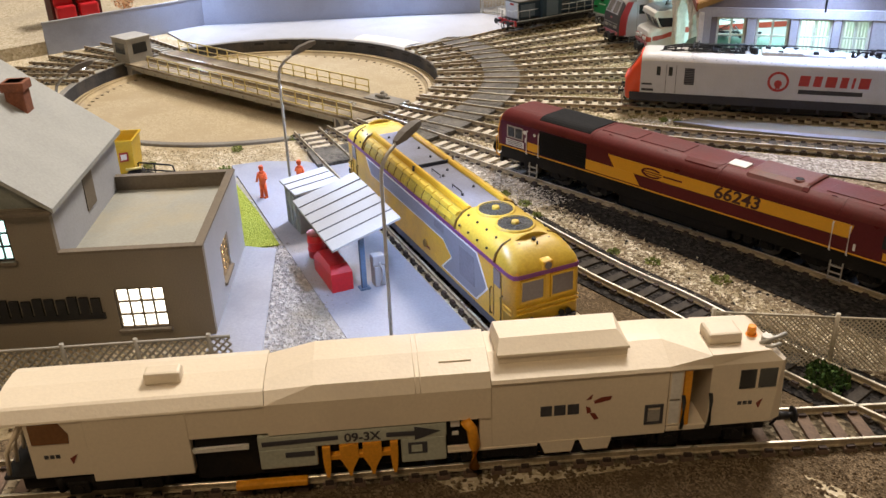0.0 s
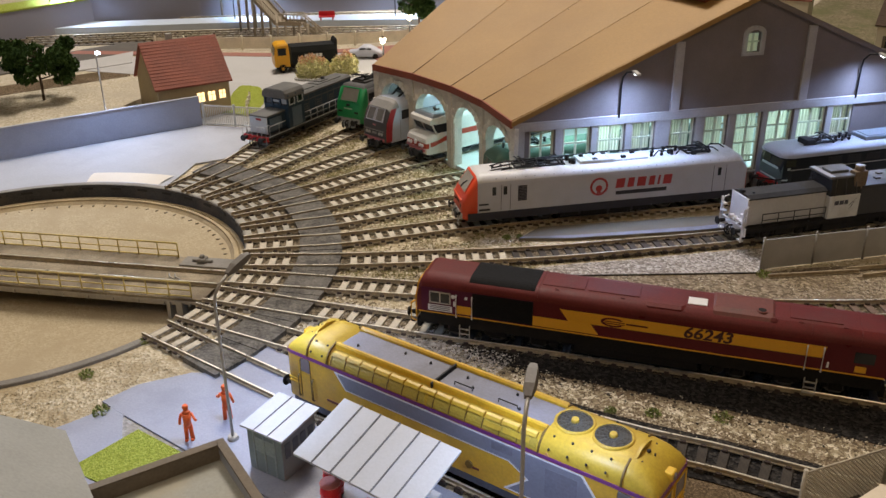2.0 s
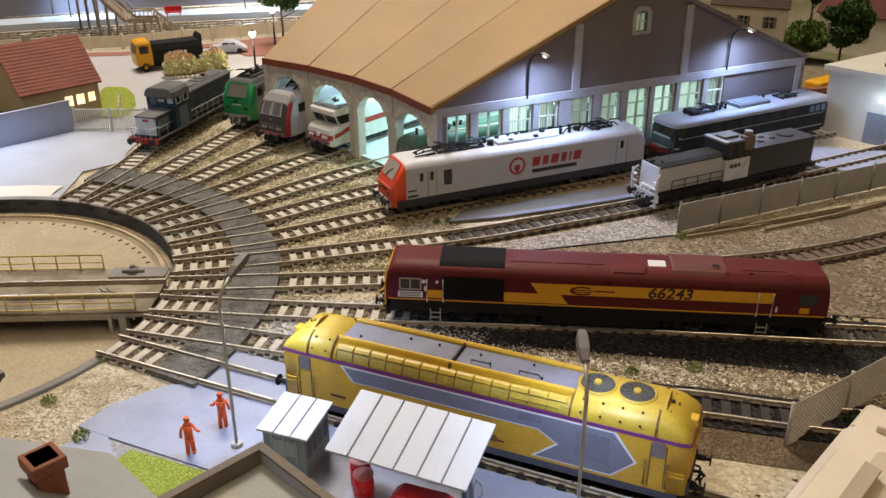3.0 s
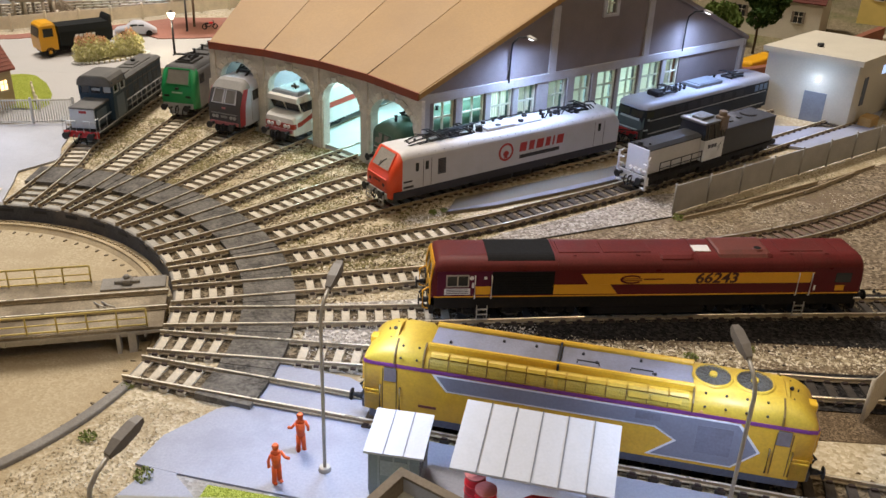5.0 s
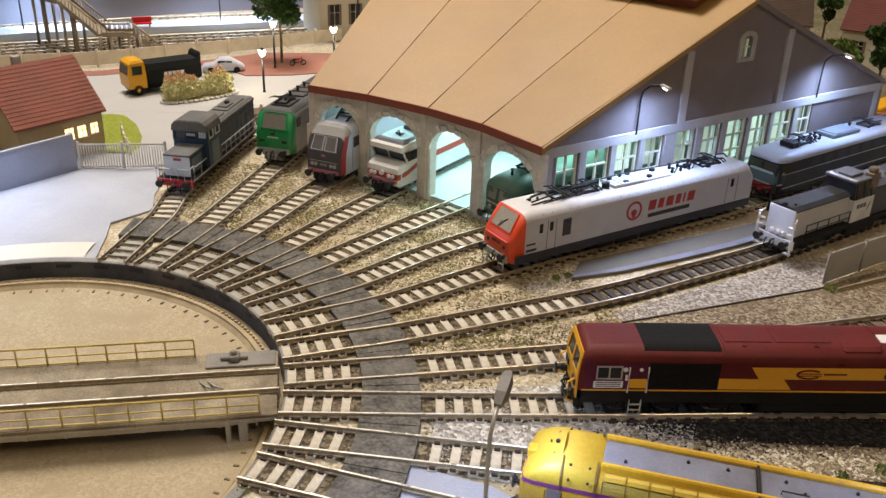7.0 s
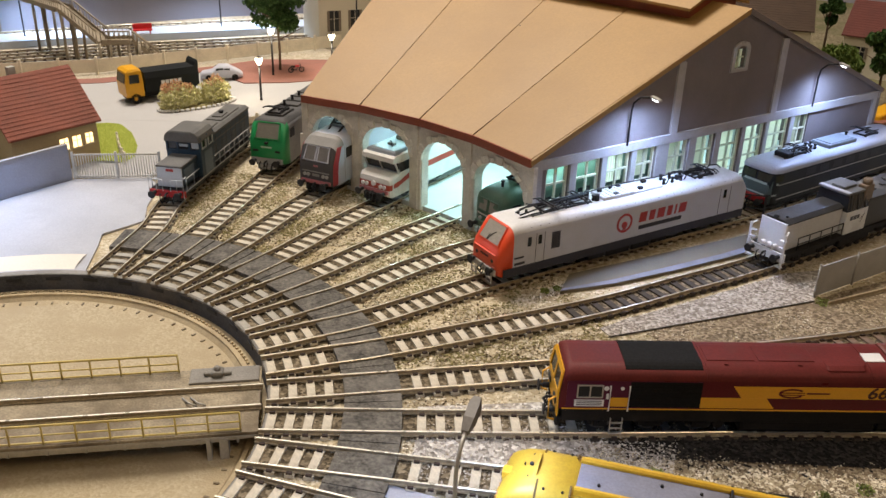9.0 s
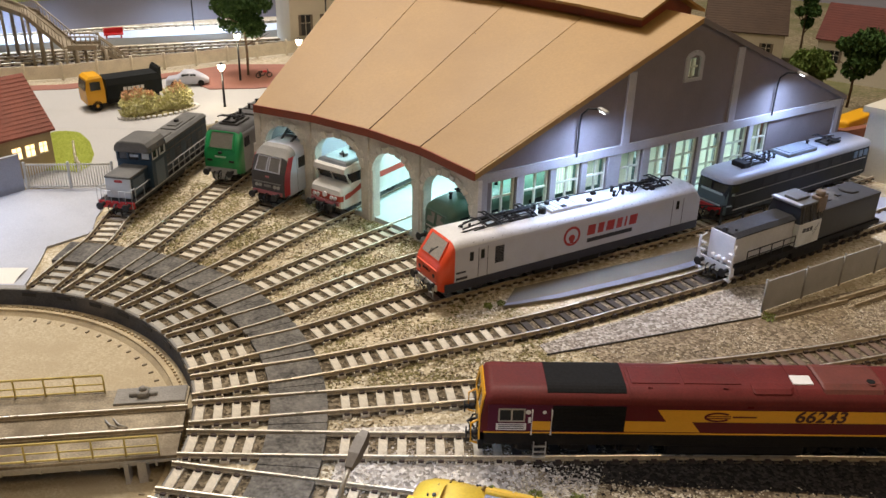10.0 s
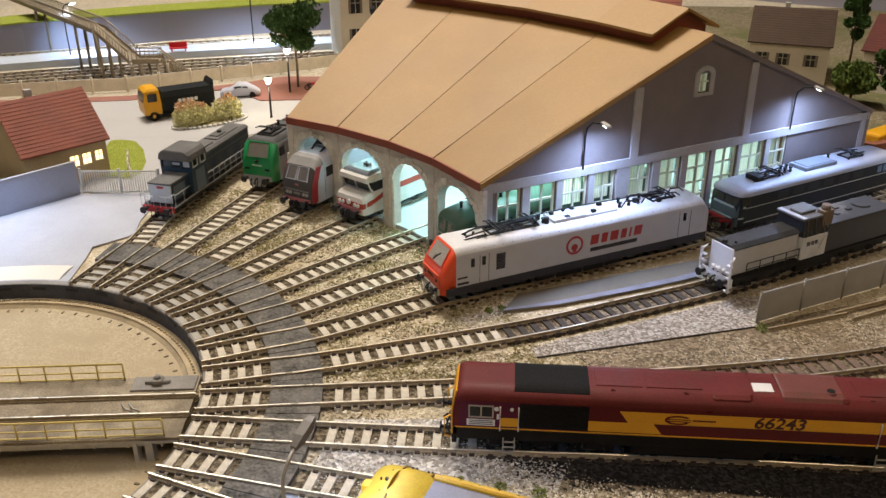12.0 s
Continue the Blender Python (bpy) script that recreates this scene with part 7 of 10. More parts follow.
def switcher():
    t = loco("dark blue-grey switcher with white nose and red buffer beam", *polar(264, 82.4), 79.5)
    L = 142.0
    bm = bmesh.new()
    bm_box(bm, 5, -9.8, 10, 32, 9.8, 26, 0.6)
    part("short_hood", bm, M["navy"], t)
    bm = bmesh.new()
    bm_box(bm, 4.4, -9.9, 10.5, 5.4, 9.9, 25.8, 0.3)
    nose = part("nose_panel", bm, M["pale_blue"], t, "white nose panel")
    bm = bmesh.new()
    bm_box(bm, 4.1, -3.5, 22.6, 4.6, 2.5, 24.6, 0.3)
    part("emblem", bm, M["letter_red"], nose)
    bm = bmesh.new()
    bm_box(bm, 4.0, -10.2, 25.6, 32, 10.2, 27.2, 0.5)
    part("short_hood_top", bm, M["hoodgrey"], t)
    back = Matrix.Translation((5, 0, 0))
    bm = bmesh.new()
    bm_box(bm, 26, -14, 8, 50, 14, 29.4, 0.6)
    bm.transform(back)
    cab = part("cab", bm, M["navy"], t)
    # rounded cab roof jutting over the windows
    bm = bmesh.new()
    shell(bm, [(23.4, 13.6, 37.8, 38.6, 44.6, 8.0), (24.0, 14.2, 37.2, 38.6, 45.6, 7.6), (50.4, 14.2, 37.2, 38.6, 45.6, 7.6), (51.2, 13.6, 37.8, 38.6, 44.8, 8)], n=3)
    bm.transform(back)
    part("cab_roof", bm, M["hoodgrey"], cab, "chamfered dark cab roof")
    bm = bmesh.new()
    for s in (-1, 1):
        for x0 in (28.2, 40.2):
            bm_frame(bm, x0, x0 + 8.4, 30.8, 38.0, *sorted((s * 13.2, s * 14.1)), 0.8)
    bm.transform(back)
    part_each("window_frame", bm, M["pale_blue"], cab, "pale window frame")
    bm = bmesh.new()
    bm_box(bm, 26.8, -13.2, 29.2, 49.2, 13.2, 40.2, 0.3)
    bm.transform(back)
    part("cab_glazing", bm, M["glass_dark"], cab)
    bm = bmesh.new()
    for y in (-13.2, -4.6, 4.6, 13.2):
        for x in (26.8, 49.2):
            bm_box(bm, x - 0.9, y - 0.9, 29, x + 0.9, y + 0.9, 40.6, 0.2)
    for s in (-1, 1):
        bm_box(bm, 37.2, s * 13.3 - 0.7, 29, 39.2, s * 13.3 + 0.7, 40.6, 0.2)
        bm_box(bm, 26.4, min(s * 13, s * 13.9), 29, 49.6, max(s * 13, s * 13.9), 30.6, 0.2)
    bm_box(bm, 26.2, -13.6, 29, 27.4, 13.6, 30.8, 0.2)
    bm_box(bm, 26.0, -13.6, 38.4, 27.4, 13.6, 40.4, 0.2)
    bm.transform(back)
    part_each("cab_frame", bm, M["navy"], cab)
    bm = bmesh.new()
    bm_box(bm, 26.3, -12, 31.8, 26.75, -6.4, 36.4)
    bm_box(bm, 26.3, -3.4, 33.0, 26.75, 3.4, 35.0)
    bm.transform(back)
    part_each("number_bar", bm, M["pale_blue"], cab, "pale plain plate")
    bm = bmesh.new()
    bm_box(bm, 55, -10.5, 10, L - 5, 10.5, 33.4, 1.0)
    part("long_hood", bm, M["navy"], t)
    bm = bmesh.new()
    bm_loft(bm, [[(x0, -10.8 + c, z), (L - 5 + (c > 0) * -1, -10.8 + c, z), (L - 5 + (c > 0) * -1, 10.8 - c, z), (x0, 10.8 - c, z)] for x0, z, c in ((50, 33.0, 0), (50, 34.6, 0), (50, 36.4, 2.6))])
    part("long_hood_top", bm, M["hoodgrey"], t, "worn grey hood roof")
    bm = bmesh.new()
    bm_box(bm, 56, -6.4, 36.2, 82, 6.4, 37.4, 0.5)
    bm_box(bm, 88, -6.4, 36.2, 126, 6.4, 37.4, 0.5)
    bm_box(bm, 94, -4, 37.2, 108, 4, 38.4, 0.4)
    part_each("roof_hatch", bm, M["hoodgrey"], t)
    bm = bmesh.new()
    bm_cyl(bm, (104, 0, 37.5), (104, 0, 40.2), 2.0)
    part("exhaust", bm, M["iron"], t)
    bm = bmesh.new()
    for s in (-1, 1):
        for x in range(56, 136, 10):
            plate(bm, x, x + 0.4, 11, 32, s * 10.5, 0.2)
        plate(bm, 51, L - 5, 28.0, 28.8, s * 10.5, 0.3)
        plate(bm, 31, 55, 8.4, 9.6, s * 14, 0.25)
    part_each("panel_line", bm, M["hoodgrey"], t)
    bm = bmesh.new()
    for s in (-1, 1):
        for x0 in (57, 77, 97, 117):
            for k in range(6):
                plate(bm, x0 + 1.0, x0 + 8.0, 13 + 2.2 * k, 14 + 2.2 * k, s * 10.5, 0.35)
    part_each("louvre", bm, M["navy_roof"], t)
    bm = bmesh.new()
    for s in (-1, 1):
        plate(bm, 0, L, 9.0, 9.9, s * 14.05, 0.2)
    part_each("sill_stripe", bm, M["rail_grey"], t, "pale grey stripe along the sill")
    bm = bmesh.new()
    for s in (-1, 1):
        plate(bm, 36, 50, 10.5, 28, s * 14, 0.3)
    part_each("cab_door", bm, M["slate_door"], cab, "slate blue cab door")
    bm = bmesh.new()
    for s in (-1, 1):
        plate(bm, 8, 25, 12, 23.5, s * 9.8, 0.3)
    part_each("hood_door", bm, M["slate_door"], t)
    bm = bmesh.new()
    bm_box(bm, 0, -14, 7, L, 14, 9.6, 0.3)
    part("frame", bm, M["iron"], t)
    bm = bmesh.new()
    bm_box(bm, -1.2, -14, 4.6, 0.6, 14, 9.8, 0.4)
    part("buffer_beam", bm, M["red_beam"], t, "red buffer beam")
    buffers(t, -1.2, -1, 7.8)
    for s in (-1, 1):
        bm = bmesh.new()
        for x in range(54, 138, 10):
            bm_tube(bm, [(x, s * 13.6, 9.4), (x, s * 13.6, 19)], 0.35)
        bm_tube(bm, [(52, s * 13.6, 19), (138, s * 13.6, 19)], 0.4)
        bm_tube(bm, [(52, s * 13.6, 14), (138, s * 13.6, 14)], 0.3)
        bm_tube(bm, [(3, s * 13.6, 9.4), (3, s * 13.6, 18.5), (26, s * 13.6, 18.5)], 0.4)
        bm_tube(bm, [(16, s * 13.6, 9.4), (16, s * 13.6, 18.5)], 0.3)
        bm_tube(bm, [(-1, s * 13.4, 2), (-2.5, s * 13.4, 6), (-2.5, s * 13.4, 20), (3, s * 13.4, 20)], 0.4)
        part("handrail", bm, M["rail_grey"], t)
    bm = bmesh.new()
    bm_tube(bm, [(-2, -13.4, 18.5), (-2, -3, 18.5), (-2, -3, 9.6)], 0.35)
    bm_tube(bm, [(-2, 13.4, 18.5), (-2, 3, 18.5), (-2, 3, 9.6)], 0.35)
    bm_tube(bm, [(-2, 8, 9.6), (-2, 8, 18.5)], 0.3)
    bm_tube(bm, [(-2, -8, 9.6), (-2, -8, 18.5)], 0.3)
    part("front_rail", bm, M["pale_blue"], t)
    bm = bmesh.new()
    bm_box(bm, 6, -11, 4, L - 6, 11, 7.4, 0.4)
    bm_box(bm, 54, -12.5, 2, 86, 12.5, 7.2, 1)
    part_each("underframe", bm, M["black"], t)
    for bx in (30, L - 32):
        bogie(t, bx, 26, 2, 5.4)


switcher()

# ---------- white tamping machine on the front track ----------
track("front track with dark sleepers in brown earth", [(250, -465), (365, -318), (425, -244), (486, -164), (550, -87), (640, 22), (760, 160)], "sleeper_brown", pitch=9)
M["cream"] = paint("cream_white_plastic", (0.76, 0.66, 0.51), 0.42, var=0.03, scale=30, dirt=(0.66, 0.57, 0.45), amount=0.12)
M["leaf_red"] = paint("red_brown_leaf", (0.20, 0.035, 0.02), 0.5, bump=0)
M["sheet_white"] = paint("white_door_sheet", (0.72, 0.70, 0.66), 0.4, var=0.08)
M["pale_green"] = paint("pale_green_grey", (0.44, 0.46, 0.38), 0.5)
M["tool_yellow"] = paint("tool_orange_yellow", (0.75, 0.32, 0.02), 0.45)


def tamper():
    t = thing("tamping_machine", place(366.5, -319.5, RH, 52.9), "long cream-white track tamping machine with yellow tools", "rail vehicle")
    W, V = 13.6, 13.0
    # rear roof slab with a broad sloping fascia over the set-in wall
    bm = bmesh.new()
    rim = [(-W, 30.6), (-W + 0.3, 31.2), (-10.6, 34.2), (-9.6, 34.7), (0, 35.5), (9.6, 34.7), (W - 0.2, 33.6), (W, 30.6)]
    bm_loft(bm, [[(x, y, z) for y, z in rim] for x in (9.0, 88.4)])
    part("rear_roof", bm, M["cream"], t, "flat cream roof overhanging the rear wall")
    bm = bmesh.new()
    bm_box(bm, 17.6, -V, 10.2, 35, V, 30.6, 0.3)
    bm_box(bm, 34.6, -V - 0.25, 7.4, 65, V + 0.25, 30.6, 0.4)
    bm_box(bm, 64.6, -V, 20.2, 88.6, V, 30.6, 0.2)
    part_each("rear_wall", bm, M["cream"], t)
    # middle section, its flank in two slopes
    bm = bmesh.new()
    low = [(-W, 19.8), (-W, 31.0), (-10.6, 34.3), (-6, 35.3), (W - 5, 35.3), (W, 31), (W, 19.8)]
    high = [(-W, 19.8), (-W, 31.0), (-11.0, 35.3), (-1.4, 38.0), (W - 4, 38.0), (W, 31.6), (W, 19.8)]
    bm_loft(bm, [[(x, y, z) for y, z in row] for x, row in ((88.6, low), (103.5, high), (157.2, high))])
    part("middle_body", bm, M["cream"], t)
    bm = bmesh.new()
    for x in (134.2, 135.8):
        bm_tube(bm, [(x, -W - 0.02, 31.0), (x, -11.05, 35.32), (x, -1.45, 38.0), (x, 9.6, 38.0)], 0.16, 5)
    bm_tube(bm, [(142, -6.0, 36.75), (152, -6.0, 36.75)], 0.3, 5)
    part_each("roof_seam", bm, M["cream"], t)
    # front machine room
    bm = bmesh.new()
    wide = [(-W, 31.6), (-W - 0.3, 32.2), (-W + 0.4, 33.2), (-3.0, 37.2), (0.6, 37.4), (9, 37.4), (W, 32.2), (W, 31.6)]
    nose = [(-W, 31.6), (-W - 0.3, 32.2), (-W + 0.2, 33.0), (-W + 0.9, 35.8), (0.6, 36.4), (9, 36.4), (W, 32.2), (W, 31.6)]
    bm_loft(bm, [[(x, y, z) for y, z in row] for x, row in ((157.4, wide), (213.2, wide), (226.6, nose))])
    part("front_roof", bm, M["cream"], t, "cream roof flank with a folded corner")
    bm = bmesh.new()
    bm_box(bm, 157.4, -V, 7.8, 213.4, V, 31.6, 0.2)
    bm_box(bm, 143.4, -V, 7.8, 157.4, -V + 0.8, 9.4)
    bm_box(bm, 153.6, -V, 9.4, 157.4, V, 31.0)
    part_each("front_wall", bm, M["cream"], t)
    bm = bmesh.new()
    for x0, x1 in ((173.4, 183.6), (186.0, 195.4)):
        bm_loft(bm, [[(x0 - 0.8, -V - 0.3, 8.4), (x1 + 0.6, -V - 0.3, 8.4), (x1 + 0.6, -V + 3, 8.4), (x0 - 0.8, -V + 3, 8.4)], [(x0 + 1.0, -V - 0.3, 3.9), (x1 - 0.6, -V - 0.3, 3.9), (x1 - 0.6, -V + 3, 3.9), (x0 + 1.0, -V + 3, 3.9)]])
    bm_box(bm, 143.4, -V - 0.2, 7.0, 172, -V + 2, 7.9, 0.2)
    part_each("skirt", bm, M["cream"], t)
    bm = bmesh.new()
    bm_loft(bm, [[(160.4, -7.6, 34.5), (201, -7.6, 34.5), (201, 8, 34.5), (160.4, 8, 34.5)], [(160.4, -7.6, 38.0), (201, -7.6, 38.0), (201, 8, 38.0), (160.4, 8, 38.0)], [(159.8, -8.4, 38.2), (201.6, -8.4, 38.2), (201.6, 8.6, 38.2), (159.8, 8.6, 38.2)], [(159.9, -8.2, 38.9), (201.4, -8.2, 38.9), (201.4, 8.5, 38.9), (159.9, 8.5, 38.9)], [(161.2, -3.4, 42.2), (198.4, -3.0, 42.2), (199.8, 6.8, 42.2), (160.4, 6.8, 42.2)]])
    part("roof_hood", bm, M["cream"], t, "raised roof hood with sloping sides")
    for x0, y0, z0, x1, y1, z1 in ((52.2, -4.4, 34.8, 63.4, 1.2, 39.2), (227.4, -6.6, 35.2, 238.4, 2.4, 39.4)):
        bm = bmesh.new()
        bm_box(bm, x0, y0, z0, x1, y1, z1, 1.0)
        part("roof_unit", bm, M["cream"], t)
    # front cab
    bm = bmesh.new()
    bm_loft(bm, [[(226.8, -V, 9.2), (226.8, -V, 32.2), (226.8, -W + 1.2, 35.8), (226.8, W - 3, 35.8), (226.8, V, 31), (226.8, V, 9.2)], [(248, -V, 9.2), (249.6, -V, 32.2), (246, -W + 2.6, 35.2), (246, W - 3, 35.2), (249.6, V, 31), (248, V, 9.2)], [(252, -V + 2, 9.2), (251.4, -V + 2, 31.6), (247.5, -V + 4, 34.6), (247.5, V - 4, 34.6), (251.4, V - 2, 31), (252, V - 2, 9.2)]])
    part("front_cab", bm, M["cream"], t)
    bm = bmesh.new()
    bm_cyl(bm, (243.4, -1.6, 34.6), (243.4, -1.6, 35.6), 1.9, 1.9)
    bm_cyl(bm, (243.4, -1.6, 35.6), (243.4, -1.6, 38.6), 1.5, 1.3)
    part("beacon", bm, paint("orange_beacon", (0.9, 0.30, 0.02), 0.3, bump=0), t, "orange beacon")
    bm = bmesh.new()
    bm_tube(bm, [(244, -7, 35.2), (246, -7.6, 36.6), (250, -6, 36.4), (253.5, -4.5, 36.6)], 0.7)
    bm_cyl(bm, (246.5, -6, 35), (246.5, -6, 37.4), 1.7)
    bm_tube(bm, [(245, -9, 35), (247.5, -10, 36), (250, -8.5, 35.6)], 0.6)
    part_each("horn", bm, M["steel"], t)
    brown = paint("brown_window", (0.19, 0.085, 0.03), 0.2)
    for s in (-1, 1):
        y = s * V
        bm = bmesh.new()
        plate(bm, 236.2, 241.4, 22.8, 29.8, y, 0.25)
        plate(bm, 242.4, 248.2, 22.8, 29.8, y, 0.25)
        part_each("cab_window", bm, M["glass_dark"], t)
        bm = bmesh.new()
        slant(bm, [(19.0, 22.8), (29.8, 22.8), (30.2, 26), (28.0, 30.2), (19.0, 30.2)], y, 0.25)
        part("rear_window", bm, brown, t)
        bm = bmesh.new()
        bm_frame(bm, 206.2, 212.2, 12.0, 19.4, *sorted((y, y + s * 0.35)), 1.0)
        win = part("hatch_frame", bm, M["letter_dark"], t)
        bm = bmesh.new()
        plate(bm, 207.4, 211.6, 12.8, 17.4, y, 0.2)
        part("hatch_pane", bm, M["steel"], win)
        bm = bmesh.new()
        for i in range(3):
            plate(bm, 172.8 + i * 4.3, 176.4 + i * 4.3, 18.2, 22.0, y, 0.15)
        part_each("emblem_bar", bm, M["letter_dark"], t, "plain dark bars")
        bm = bmesh.new()
        slant(bm, [(190.0, 21.6), (194.8, 22.6), (195.4, 24.0), (192.0, 23.8), (189.6, 22.6)], y, 0.15)
        slant(bm, [(187.2, 23.2), (189.2, 25.2), (188.8, 23.4)], y, 0.15)
        slant(bm, [(187.2, 20.8), (188.6, 20.2), (189.0, 18.6), (187.6, 18.0)], y, 0.15)
        slant(bm, [(188.4, 18.2), (190.2, 18.0), (191.4, 15.8), (190.0, 15.4)], y, 0.15)
        part_each("emblem_leaf", bm, M["leaf_red"], t, "plain red-brown leaf shapes")
        bm = bmesh.new()
        for x0, z0 in ((21.6, 17.4), (236.4, 16.6)):
            for i in range(3):
                plate(bm, x0 + i * 1.7, x0 + 1.3 + i * 1.7, z0, z0 + 1.3, y, 0.15)
        part_each("small_bar", bm, M["letter_dark"], t)
        bm = bmesh.new()
        slant(bm, [(242.5, 16.8), (244.5, 18.4), (243.4, 14.6)], y, 0.15)
        slant(bm, [(29, 17.0), (31.4, 18.4), (29.6, 14.8)], y, 0.15)
        part_each("small_leaf", bm, M["leaf_red"], t)
    # vestibule with a white glazed door and a yellow post
    bm = bmesh.new()
    bm_box(bm, 213.6, 8, 10.2, 226.6, V, 31.4, 0.3)
    bm_box(bm, 213.6, -V, 8.2, 226.6, V, 10.2, 0.3)
    part_each("vestibule", bm, M["cream"], t)
    bm = bmesh.new()
    bm_frame(bm, 213.6, 218.0, 10.6, 31.4, -V, -V + 0.7, 0.5)
    door = part("door", bm, M["cream"], t)
    bm = bmesh.new()
    bm_box(bm, 214.1, -V + 0.2, 20.6, 217.5, -V + 0.5, 30.9)
    bm_box(bm, 214.1, -V + 0.2, 11.1, 217.5, -V + 0.5, 20.0)
    part_each("pane", bm, M["sheet_white"], door)
    bm = bmesh.new()
    bm_box(bm, 218.4, -V - 0.2, 10.4, 220.8, -V + 1.6, 31.4, 0.3)
    part("door_post", bm, M["tool_yellow"], t)
    bm = bmesh.new()
    for x in (218.4, 227.2):
        bm_tube(bm, [(x, -V - 0.4, 9.6), (x, -V - 1.2, 12), (x, -V - 1.2, 20), (x, -V, 22)], 0.65)
    part_each("grab_rail", bm, M["iron"], t)
    # tool carriage
    bm = bmesh.new()
    bm_box(bm, 85, -V - 0.3, 14.0, 143.2, -V + 2.5, 19.2, 0.4)
    bm_box(bm, 85, -V - 0.3, 6.6, 102.8, -V + 2.5, 14.2, 0.5)
    bm_box(bm, 128.8, -V - 0.3, 4.8, 143.0, -V + 2.5, 14.2, 0.5)
    part_each("tool_beam", bm, M["pale_green"], t, "pale green tool carriage beam")
    bm = bmesh.new()
    slant(bm, [(86.2, 15.6), (109.6, 16.2), (109.6, 17.6), (86.2, 17.2)], -V - 0.3, 0.25)
    slant(bm, [(124.4, 15.6), (133.2, 15.4), (133.2, 13.6), (141.2, 16.4), (133.2, 18.6), (133.2, 17.0), (124.4, 17.2)], -V - 0.3, 0.25)
    plate(bm, 93, 102, 10.8, 12.6, -V - 0.3, 0.25)
    plate(bm, 131, 137, 8.4, 12.6, -V - 0.3, 0.25)
    part_each("arrow", bm, M["letter_dark"], t, "black arrow and slots")
    bm = bmesh.new()
    plate(bm, 132, 135.4, 9.2, 11.8, -V - 0.55, 0.2)
    part("slot_cover", bm, M["pale_green"], t)
    lettering("type_number", "09-3X", 4.4, M["letter_dark"], t, Matrix.Translation((117, -V - 0.5, 16.4)) @ pose(0, 0, 0, 90, 0, 0))
    for x, w in ((105.6, 1.2), (112.6, 2.9), (119.8, 2.9), (126.6, 1.2)):
        bm = bmesh.new()
        bm_loft(bm, [[(x - a, -V - 1.4, z), (x + a, -V - 1.4, z), (x + a, -V + 1.4, z), (x - a, -V + 1.4, z)] for a, z in ((w, 14.0), (w, 9.2), (0.9, 5.0), (0.45, 2.4))])
        part("tamping_tine", bm, M["tool_yellow"], t, "yellow tamping tine")
    bm = bmesh.new()
    bm_box(bm, 104.6, -V - 0.6, 8.4, 127.6, -V + 1.8, 10.2, 0.3)
    part("tine_bar", bm, M["tool_yellow"], t)
    bm = bmesh.new()
    bm_tube(bm, [(149.0, -V - 0.8, 19.6), (151.0, -V - 1.2, 16.6), (151.8, -V - 1.2, 10), (151.6, -V - 1.2, 1.6)], 1.8, 8)
    part("bent_arm", bm, M["tool_yellow"], t)
    bm = bmesh.new()
    bm_box(bm, 76.6, -V - 2, 0.4, 99, -V + 1, 2.6, 0.5)
    part("side_bar", bm, M["tool_yellow"], t)
    bm = bmesh.new()
    bm_box(bm, 65, -V + 0.6, 14.4, 82, -V + 1.8, 15.8)
    bm_box(bm, 167.6, -V + 1, 2.4, 168.8, -V + 3, 8)
    bm_box(bm, 145, -V + 0.6, 13.4, 147, -V + 1.4, 14.4)
    bm_box(bm, 144.6, -V + 0.6, 16.6, 147.4, -V + 1.4, 19.6)
    part_each("bracket", bm, M["sheet_white"], t)
    bm = bmesh.new()
    bm_box(bm, 12, -10, 4, 248, 10, 9, 0.4)
    bm_box(bm, 65, -11, 3, 153.6, 11, 20, 1)
    part_each("underframe", bm, M["black"], t)
    for x in (40, 226):
        bogie(t, x, 22, 2, 4.8)
    bogie(t, 160, 18, 2, 4.8)
    buffers(t, 252, 1, 8.5)
    # open rear platform under the roof
    bm = bmesh.new()
    bm_box(bm, 8, -12.6, 10.2, 17.6, 12.6, 11.6, 0.3)
    part("rear_platform", bm, M["iron"], t)
    bm = bmesh.new()
    for y in (-11.6, -5, 1.5, 8):
        bm_tube(bm, [(9.5, y, 11), (10.5, y, 20), (16.5, y, 30.2)], 0.7)
    for z in (19, 25):
        bm_tube(bm, [(10.4 + (z - 19) * 0.58, -11.6, z), (10.4 + (z - 19) * 0.58, 8, z)], 0.6)
    part_each("rear_rail", bm, M["cream"], t)


tamper()

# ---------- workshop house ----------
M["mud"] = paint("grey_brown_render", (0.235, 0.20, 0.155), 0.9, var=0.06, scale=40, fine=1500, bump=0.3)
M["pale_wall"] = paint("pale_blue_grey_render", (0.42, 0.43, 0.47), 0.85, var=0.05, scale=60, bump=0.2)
M["felt"] = paint("grey_roof_felt", (0.34, 0.34, 0.30), 0.9, var=0.06, scale=30, dirt=(0.42, 0.36, 0.24), amount=0.2)
M["slate_roof"] = paint("light_slate_roof", (0.36, 0.37, 0.36), 0.75, var=0.07, scale=60)
M["brown_wood"] = paint("brown_parapet", (0.17, 0.14, 0.105), 0.8, var=0.1)
M["lit"] = glow("lit_window", (1.0, 0.92, 0.78), 2.6)
M["lit_green"] = glow("lit_green_window", (0.62, 0.95, 0.86), 2.2)
M["lit_amber"] = glow("lit_amber_window", (1.0, 0.72, 0.36), 2.4)
M["brick"] = paint("red_brown_brick", (0.24, 0.085, 0.045), 0.85, var=0.15, scale=200)


